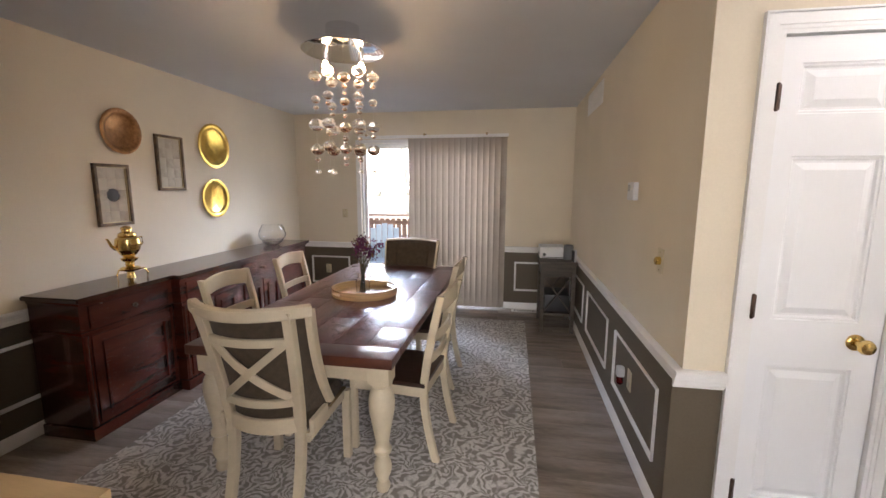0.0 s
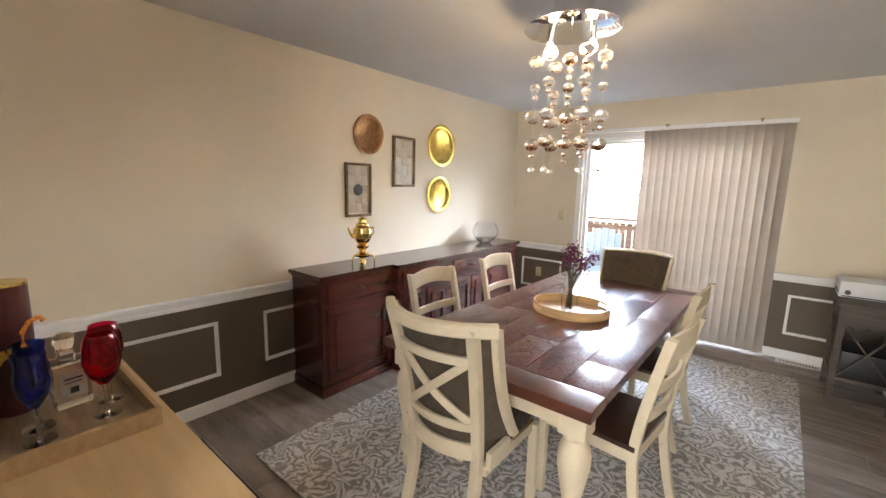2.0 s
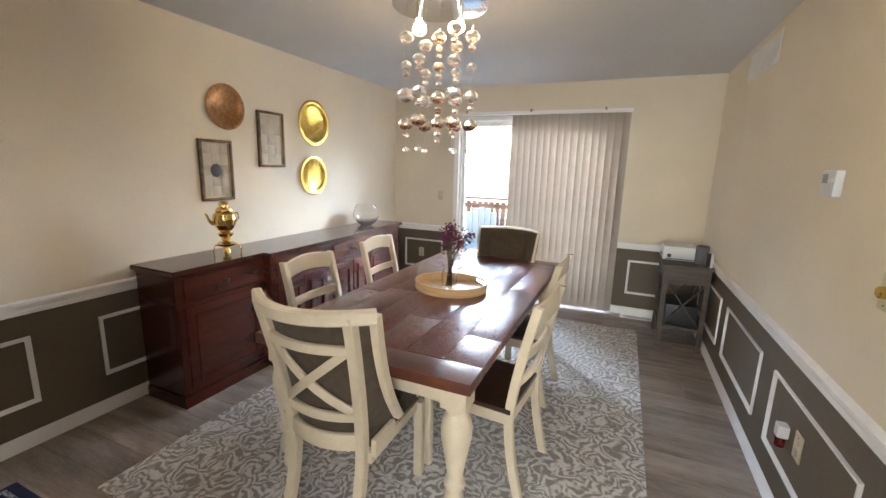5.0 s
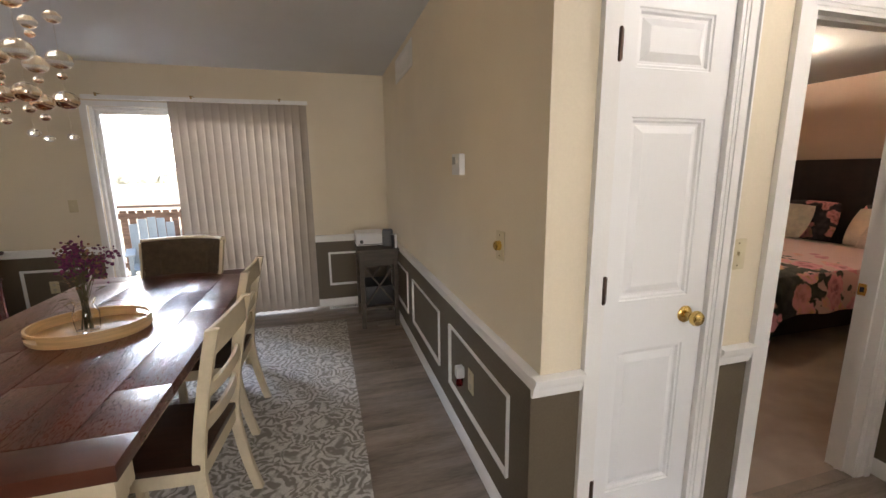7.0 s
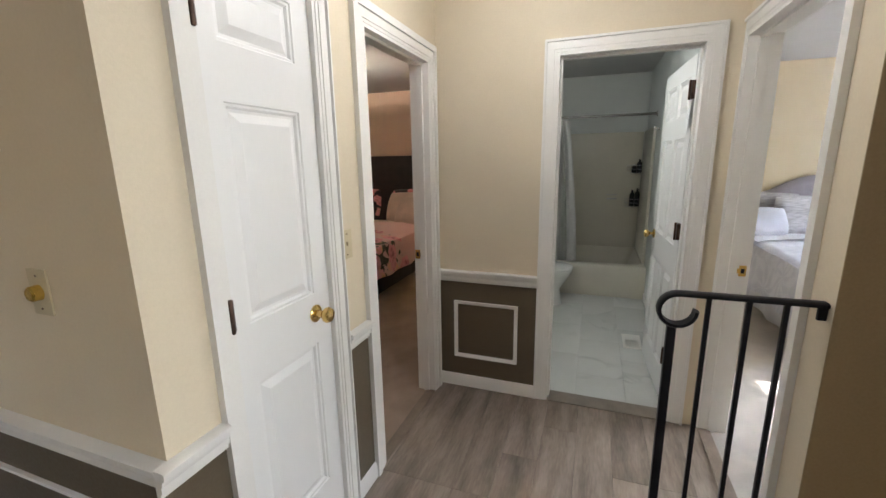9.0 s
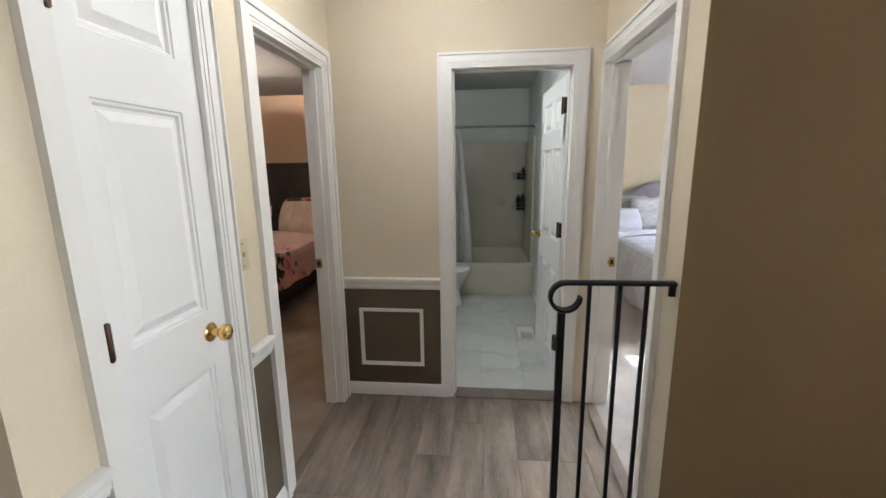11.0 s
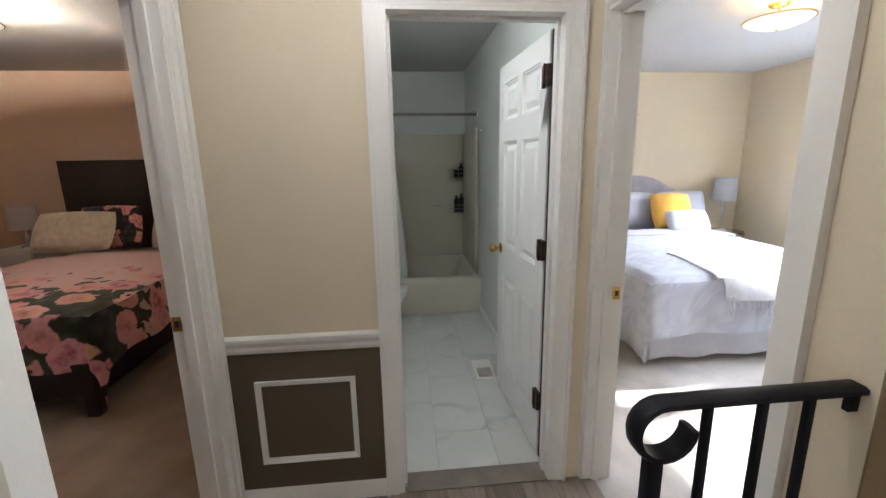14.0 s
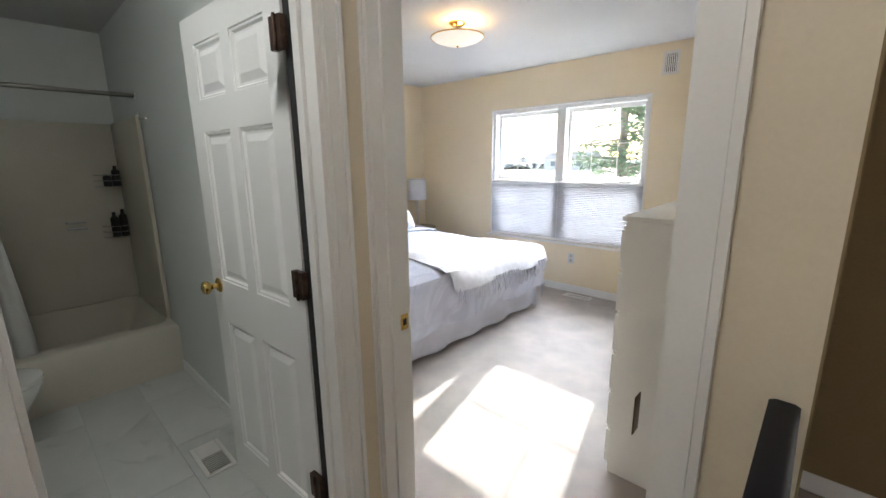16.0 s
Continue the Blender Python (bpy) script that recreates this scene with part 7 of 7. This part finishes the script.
# ---- bedroom window ----
def bedroom_window():
    w = thing("window_bedroom", (4.725, YW, 0.0), "wide white double window with thin muntins", "window")
    tagged(w, kind="structure")
    a, b, z0, z1 = -0.915, 0.915, 0.57, 2.07
    part("window_frame", boxes((a, a + 0.05, -0.13, -0.02, z0, z1), (b - 0.05, b, -0.13, -0.02, z0, z1), (a + 0.05, b - 0.05, -0.13, -0.02, z1 - 0.05, z1), (a + 0.05, b - 0.05, -0.13, -0.02, z0, z0 + 0.05), (-0.05, 0.05, -0.13, -0.02, z0 + 0.05, z1 - 0.05), bevel=0.003), M_WHITE, w)
    part("window_sill", boxes((a - 0.04, b + 0.04, -0.02, 0.03, z0 - 0.025, z0 - 0.001), bevel=0.004), M_WHITE, w)
    part("casing_return", boxes((a, a + 0.012, -0.0195, 0.004, z0, z1), (b - 0.012, b, -0.0195, 0.004, z0, z1), (a + 0.012, b - 0.012, -0.0195, 0.004, z1 - 0.012, z1)), M_WHITE, w)
    for x0, x1 in ((a + 0.052, -0.052), (0.052, b - 0.052)):
        for s0, s1, y in ((z0 + 0.052, 1.29, -0.06), (1.25, z1 - 0.052, -0.10)):
            sash = part("sash", boxes((x0, x0 + 0.035, y - 0.03, y, s0, s1), (x1 - 0.035, x1, y - 0.03, y, s0, s1), (x0 + 0.035, x1 - 0.035, y - 0.03, y, s0, s0 + 0.04), (x0 + 0.035, x1 - 0.035, y - 0.03, y, s1 - 0.04, s1), bevel=0.002), M_WHITE, w)
            pane = part("pane", boxes((x0 + 0.035, x1 - 0.035, y - 0.017, y - 0.013, s0 + 0.04, s1 - 0.04)), M_PANE, sash)
            pane.visible_shadow = False
            if s0 > 1:
                mid = (s0 + s1) / 2
                part("muntin", boxes((x0 + 0.035, x1 - 0.035, y - 0.011, y - 0.005, mid - 0.004, mid + 0.004)), M_WHITE, sash)
                for f in (1 / 3, 2 / 3):
                    xx = x0 + (x1 - x0) * f
                    part("muntin", boxes((xx - 0.004, xx + 0.004, y - 0.0045, y - 0.001, s0 + 0.04, s1 - 0.04)), M_WHITE, sash)
    return w


bedroom_window()
cs = thing("cellular_shade", (4.725, YW, 0.0), "grey-white pleated cellular shade over the lower window half", "shade")
cloth = thin_cloth("grey_white_pleated_cloth", (0.62, 0.62, 0.64), 0.35)
n_pl = 32
zz0, zz1 = 0.60, 1.22
for s in (-1, 1):
    bm = bmesh.new()
    rows_ = []
    a, b = (-0.90, -0.004) if s < 0 else (0.004, 0.90)
    for k in range(2 * n_pl + 1):
        z = zz0 + (zz1 - zz0) * k / (2 * n_pl)
        y = -0.008 if k % 2 else 0.004
        rows_.append([bm.verts.new((a, y, z)), bm.verts.new((b, y, z)), bm.verts.new((b, y - 0.002, z)), bm.verts.new((a, y - 0.002, z))])
    for p, q in zip(rows_, rows_[1:]):
        for i in range(4):
            bm.faces.new((p[i], p[(i + 1) % 4], q[(i + 1) % 4], q[i]))
    bmesh.ops.recalc_face_normals(bm, faces=bm.faces)
    me = mesh_of("pleats", bm, cloth, smooth=False)
    o = new("pleats", me)
    o.parent = cs
    part("top_rail", boxes((a, b, -0.014, 0.008, zz1 + 0.001, zz1 + 0.022), bevel=0.003), M_WHITE, cs)
    part("bottom_rail", boxes((a, b, -0.014, 0.008, zz0 - 0.022, zz0 - 0.001), bevel=0.003), M_WHITE, cs)
wall_plate_switch("power_outlet", pose(4.52, YW, 0.395, 0, 0, 180), "white power outlet under the bedroom window", "outlet", M_WHITEPLASTIC)
grille("floor_vent", pose(4.36, -1.42, 0.006), 0.30, 0.11, "white metal floor vent in the bedroom carpet", 12)
grille("air_vent", pose(3.68, YW, 2.31, 90, 0, 180), 0.14, 0.20, "small white wall vent beside the bedroom window", 6)

# ---- outdoors ----
M_GRASS = mat("lawn", (0.52, 0.49, 0.36), 0.95, vary=0.3, scale=1.5, fine=30, second=(0.60, 0.55, 0.42), bump=0.08, bump_scale=40, amount=1.0)
M_DECK = mat("reddish_deck_wood", (0.34, 0.20, 0.14), 0.7, vary=0.2, scale=4, stretch=(1, 6, 6), bump=0.03, random_shift=True)
M_BARK = mat("bark", (0.40, 0.36, 0.31), 0.9, vary=0.3, scale=6, stretch=(1, 1, 0.3), bump=0.1, bump_scale=20)
M_NEEDLE = thin_cloth("pine_needles", (0.24, 0.33, 0.22), 0.6)
GZ = -1.1
struct("ground", boxes((-900, 900, -900, -3.73, GZ - 0.3, GZ), (-900, 900, 7.62, 900, GZ - 0.3, GZ), (-900, -4.13, -3.73, 7.62, GZ - 0.3, GZ), (6.96, 900, -3.73, 7.62, GZ - 0.3, GZ)), M_GRASS, "mown lawn around the house", "ground")
deck = struct("deck", boxes((-4.0, 2.6, 7.12, 9.75, -0.25, -0.10)), M_DECK, "reddish wooden deck boards behind the house", "deck")
board = mesh_of("deck_board", boxes((0, 6.6, 0, 0.135, -0.028, 0.0), bevel=0.003), M_DECK)
for k in range(18):
    o = new("deck_board", board)
    o.parent = deck
    o.location = (-4.0, 7.14 + k * 0.142, -0.07)


def deck_fence():
    f = thing("deck_railing", (0, 9.6, -0.07), "reddish wooden deck railing with upright boards", "railing")
    for x in (-3.9, -2.4, -0.9, 0.6, 2.1):
        part("post", boxes((x - 0.045, x + 0.045, -0.045, 0.045, 0, 1.05), bevel=0.005), M_DECK, f)
    part("top_rail", boxes((-3.95, 2.15, -0.07, 0.07, 0.98 + 0.0705, 1.05 + 0.035), bevel=0.004), M_DECK, f)
    part("bottom_rail", boxes((-3.95, 2.15, 0.046, 0.08, 0.12, 0.20)), M_DECK, f)
    part("upper_rail", boxes((-3.95, 2.15, 0.046, 0.08, 0.88, 0.96)), M_DECK, f)
    b = mesh_of("board", boxes((-0.045, 0.045, 0.081, 0.10, 0.06, 1.0), bevel=0.002), M_DECK)
    for k in range(52):
        o = new("board", b)
        o.parent = f
        o.location = (-3.9 + k * 0.115, 0, 0)
    return f


deck_fence()
ch = thing("deck_chair", pose(-1.25, 8.75, -0.07, 0, 0, 200), "light blue plastic deck chair on the deck", "chair")
M_BLUEP = mat("light_blue_plastic", (0.35, 0.42, 0.48), 0.45, vary=0.05, bump=0)
for k in range(5):
    part("back_slat", boxes((-0.25 + k * 0.102, -0.155 + k * 0.102, -0.012, 0.012, 0.36, 0.98 - 0.02 * abs(k - 2) ** 2), bevel=0.004), M_BLUEP, ch)
    part("seat_slat", boxes((-0.26, 0.26, 0.02 + k * 0.1, 0.11 + k * 0.1, 0.35, 0.37), bevel=0.003), M_BLUEP, ch)
for x in (-0.27, 0.27):
    part("leg", boxes((x - 0.02, x + 0.02, 0.46, 0.52, 0, 0.55), (x - 0.02, x + 0.02, 0.0, 0.05, 0, 0.55), bevel=0.003), M_BLUEP, ch)
    part("arm", boxes((x - 0.05, x + 0.05, -0.02, 0.55, 0.551, 0.575), bevel=0.004), M_BLUEP, ch)
bn_ = thing("wheeled_bin", (-3.0, 16.0, GZ), "grey wheeled refuse bin on the lawn", "bin")
part("body", lathe([(0.0, 0.0), (0.22, 0.0), (0.28, 0.9), (0.0, 0.9)], 4), mat("grey_bin_plastic", (0.12, 0.13, 0.14), 0.5, bump=0), bn_)
part("lid", lathe([(0.0, 0.901), (0.31, 0.901), (0.30, 0.95), (0.0, 0.99)], 4), bpy.data.materials["grey_bin_plastic"], bn_)


def bare_tree(x, y, h, seed):
    t = thing("bare_tree", (x, y, GZ), "tall bare deciduous tree with thin branches", "tree", "trees behind the house")
    rnd = random.Random(seed)
    part("trunk", tube([(0, 0, 0), (0.1, 0, h * 0.3), (-0.05, 0.1, h * 0.65), (0.1, 0, h)], [0.24, 0.19, 0.12, 0.03], 10), M_BARK, t)
    bm = bmesh.new()
    for k in range(38):
        z = h * rnd.uniform(0.28, 0.95)
        a = rnd.uniform(0, 6.28)
        l = (h - z) * rnd.uniform(0.35, 0.6) + 0.5
        d = Vector((math.cos(a), math.sin(a), rnd.uniform(0.4, 0.9))).normalized()
        p0 = Vector((0, 0, z))
        p1, p2 = p0 + d * l * 0.5, p0 + d * l + Vector((0, 0, l * 0.2))
        tube([p0, p1, p2], [0.045, 0.028, 0.006], 5, bm)
        for q in range(5):
            s = p0.lerp(p2, rnd.uniform(0.3, 0.95))
            e2 = s + (d + Vector((rnd.uniform(-1, 1), rnd.uniform(-1, 1), rnd.uniform(-0.2, 0.8)))).normalized() * l * 0.3
            tube([s, (s + e2) / 2 + Vector((0, 0, 0.04)), e2], [0.014, 0.009, 0.003], 4, bm)
    part("branches", bm, M_BARK, t)
    return t


for x, y, h, s in ((-5.5, 30, 12, 2), (-8.6, 38, 14, 4), (-1.2, 36, 13, 5)):
    bare_tree(x, y, h, s)


def pine(x, y, h, seed, spread=3.0):
    t = thing("pine_tree", (x, y, GZ), "large green conifer outside the bedroom window", "tree", "conifers in front of the house")
    rnd = random.Random(seed)
    part("trunk", tube([(0, 0, 0), (0.05, 0, h * 0.5), (0, 0.05, h)], [0.22, 0.14, 0.03], 10), M_BARK, t)
    limbs, leaf = bmesh.new(), []
    faces = []
    for k in range(130):
        z = h * rnd.uniform(0.03, 0.9)
        a = rnd.uniform(0, 6.28)
        l = spread * (1 - z / h) ** 0.8 * rnd.uniform(0.7, 1.1) + 0.25
        d = Vector((math.cos(a), math.sin(a), rnd.uniform(-0.25, 0.15)))
        p0 = Vector((0, 0, z))
        p1 = p0 + d * l
        tube([p0, p0.lerp(p1, 0.5), p1], [0.03, 0.02, 0.005], 4, limbs)
        for q in range(46):
            c = p0.lerp(p1, rnd.uniform(0.15, 1.0)) + Vector((rnd.gauss(0, 0.16), rnd.gauss(0, 0.16), rnd.gauss(-0.05, 0.12)))
            u = Vector((rnd.uniform(-1, 1), rnd.uniform(-1, 1), rnd.uniform(-0.6, 0.3))).normalized()
            v = u.cross(Vector((rnd.uniform(-1, 1), rnd.uniform(-1, 1), 1))).normalized()
            s = rnd.uniform(0.10, 0.2)
            i = len(leaf)
            leaf += [c, c + u * s + v * s * 0.22, c + u * s * 2, c + u * s - v * s * 0.22]
            faces.append((i, i + 1, i + 2, i + 3))
    part("limbs", limbs, M_BARK, t)
    me = bpy.data.meshes.new("needles")
    me.from_pydata([tuple(p) for p in leaf], [], faces)
    me.materials.append(M_NEEDLE)
    o = new("needles", me)
    o.parent = t
    return t


pine(7.6, -11.5, 9.0, 3, 3.0)
pine(5.2, -14.0, 9.5, 4, 3.0)


def far_house(x, y, label):
    h = thing("far_house", (x, y, GZ), label, "house", "houses across the road")
    # Siding, roof and window colours are lightened to imitate haze.
    part("wall", boxes((-6, 6, -4, 4, 0, 2.8)), mat("haze_paled_siding", (0.8, 0.8, 0.78), 0.7, vary=0.05, scale=1, bump=0), h)
    bm = bmesh.new()
    v = [bm.verts.new(c) for c in ((-6.4, -4.4, 2.8), (6.4, -4.4, 2.8), (6.4, 4.4, 2.8), (-6.4, 4.4, 2.8), (-6.4, 0, 4.6), (6.4, 0, 4.6))]
    for f in ((0, 1, 5, 4), (3, 2, 5, 4), (0, 4, 3), (1, 5, 2), (0, 1, 2, 3)):
        bm.faces.new([v[i] for i in f])
    part("roof", bm, mat("haze_paled_roof", (0.42, 0.42, 0.44), 0.9, scale=3, bump=0), h)
    for k in (-3.5, 0, 3.5):
        part("window", boxes((k - 0.6, k + 0.6, 4.0, 4.03, 1.0, 2.2)), mat("haze_paled_window", (0.3, 0.32, 0.34), 0.2, bump=0), h)
    return h


far_house(22, -95, "single-storey house across the road, colours paled for haze")
far_house(52, -100, "single-storey house across the road, colours paled for haze")
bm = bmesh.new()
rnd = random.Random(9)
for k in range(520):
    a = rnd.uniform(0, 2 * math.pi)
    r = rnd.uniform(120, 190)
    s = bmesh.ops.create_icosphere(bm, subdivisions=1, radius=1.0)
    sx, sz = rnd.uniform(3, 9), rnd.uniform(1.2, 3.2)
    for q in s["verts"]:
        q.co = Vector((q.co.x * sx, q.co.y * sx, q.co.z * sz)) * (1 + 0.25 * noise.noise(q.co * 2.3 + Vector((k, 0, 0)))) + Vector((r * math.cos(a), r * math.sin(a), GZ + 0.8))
# Very pale grey-green: distance haze is put into the woods' colour.
solid("far_woods", bm, mat("haze_paled_woodland", (0.66, 0.68, 0.62), 0.95, vary=0.4, scale=0.6, fine=4, bump=0), "distant line of woods, paled for haze in its colour", "trees", kind="stuff")

sky_north = struct("backdrop", boxes((-90, 90, 200.0, 200.2, GZ, 60)), glow("bright_hazy_sky", (1.0, 1.0, 1.0), 3.0), "bright hazy sky beyond the trees", "backdrop")

# ---- floor pieces ----
M_PLANK = mat("grey_brown_wood_plank", (0.40, 0.325, 0.27), 0.42, vary=0.2, scale=2.3, fine=18, stretch=(1.0, 5.5, 1), second=(0.10, 0.078, 0.062), bump=0.02, bump_scale=60, amount=1.1, random_shift=True)
PW, PL = 0.178, 1.22
floor = bpy.data.objects["floor"]
plank_meshes = {}


def plank(parent, x0, x1, y, w):
    key = (round(x1 - x0, 3), round(w, 3))
    if key not in plank_meshes:
        plank_meshes[key] = mesh_of("plank", boxes((0.0006, key[0] - 0.0006, 0.0006, key[1] - 0.0006, -0.006, 0.0), bevel=0.0012), M_PLANK)
    o = new("plank", plank_meshes[key])
    o.parent = parent
    o.location = (x0, y, 0.0)


rnd = random.Random(21)
rows = int((YF + 0.02 - 0.43) / PW) + 1
for r in range(rows):
    y = 0.43 + r * PW
    w = min(PW, YF + 0.02 - y)
    xa, xb = (XL, XR) if y > YC - 0.001 else (XL if y > YN - 0.2 else -1.0, XE + 0.03)
    if y < YC < y + PW:
        xb = XR
        plank(floor, XR, 2.9, y, YC + 0.02 - y)
        plank(floor, 2.9, XE + 0.03, y, YC + 0.02 - y)
    if y < YB - 0.05 and xb > XK:
        xb = XK if y + PW < YB else XE + 0.03
    x = xa - rnd.choice((0.0, 0.31, 0.62, 0.93))
    while x < xb:
        p, q = max(x, xa), min(x + PL, xb)
        if q - p > 0.02:
            plank(floor, round(p, 2), round(q, 2), y, w)
        x += PL
bm = bmesh.new()
for r in range(24):
    y = -3.6 + r * 0.1679
    x = -4.0
    while x < 1.9:
        box(bm, x + 0.001, min(x + PL, 1.9) - 0.001, y + 0.0006, y + 0.1673, -0.006, -0.0005)
        x += PL
rest = solid("plank_rest", bm, M_PLANK, "grey-brown wood-look planks of the front room", "floor", kind="stuff")

M_MARBLE = mat("white_marble_tile", (0.60, 0.61, 0.59), 0.25, vary=0.03, scale=1.6, fine=9, bump=0.003, amount=0.5, detail=7.0, random_shift=True, random_range=0.01)


def add_veins(m, colour, scale, width):
    """Thin wandering veins over a stone's colour, where a slow noise crosses its middle."""
    n, l = m.node_tree.nodes, m.node_tree.links
    b = n["Principled BSDF"]
    old = b.inputs["Base Color"].links[0].from_socket
    vec = [q for q in n if q.bl_idname == "ShaderNodeMapping"][0].outputs["Vector"]
    t, mask = n.new("ShaderNodeTexNoise"), n.new("ShaderNodeTexNoise")
    t.inputs["Scale"].default_value, t.inputs["Detail"].default_value, t.inputs["Distortion"].default_value = scale, 6.0, 0.9
    mask.inputs["Scale"].default_value = scale * 1.7
    l.new(vec, t.inputs["Vector"]), l.new(vec, mask.inputs["Vector"])
    a, d, f = (n.new("ShaderNodeMath") for _ in range(3))
    a.operation, d.operation, f.operation = "SUBTRACT", "ABSOLUTE", "MULTIPLY"
    a.inputs[1].default_value = 0.5
    l.new(t.outputs["Fac"], a.inputs[0]), l.new(a.outputs[0], d.inputs[0])
    r, r2 = n.new("ShaderNodeMapRange"), n.new("ShaderNodeMapRange")
    r.inputs["From Min"].default_value, r.inputs["From Max"].default_value = width, 0.0
    r2.inputs["From Min"].default_value, r2.inputs["From Max"].default_value = 0.48, 0.62
    l.new(d.outputs[0], r.inputs["Value"]), l.new(mask.outputs["Fac"], r2.inputs["Value"])
    l.new(r.outputs[0], f.inputs[0]), l.new(r2.outputs[0], f.inputs[1])
    mix = n.new("ShaderNodeMix")
    mix.data_type = "RGBA"
    mix.inputs["B"].default_value = (*colour, 1)
    l.new(f.outputs[0], mix.inputs["Factor"]), l.new(old, mix.inputs["A"])
    l.new(mix.outputs["Result"], b.inputs["Base Color"])


add_veins(M_MARBLE, (0.46, 0.47, 0.46), 1.3, 0.03)
tile = mesh_of("tile", boxes((0.0008, 0.6092, 0.0008, 0.3042, -0.004, 0.0), bevel=0.0008), M_MARBLE)
half = mesh_of("tile", boxes((0.0008, 0.3042, 0.0008, 0.3042, -0.004, 0.0), bevel=0.0008), M_MARBLE)
for r in range(5):
    y = 1.98 + r * 0.305
    x = XE + 0.1
    if r % 2:
        o = new("tile", half)
        o.parent, o.location = bath_floor, (x, y, 0.001)
        x += 0.305
    while x < 6.0:
        o = new("tile", tile)
        o.parent, o.location = bath_floor, (x, y, 0.001)
        x += 0.61
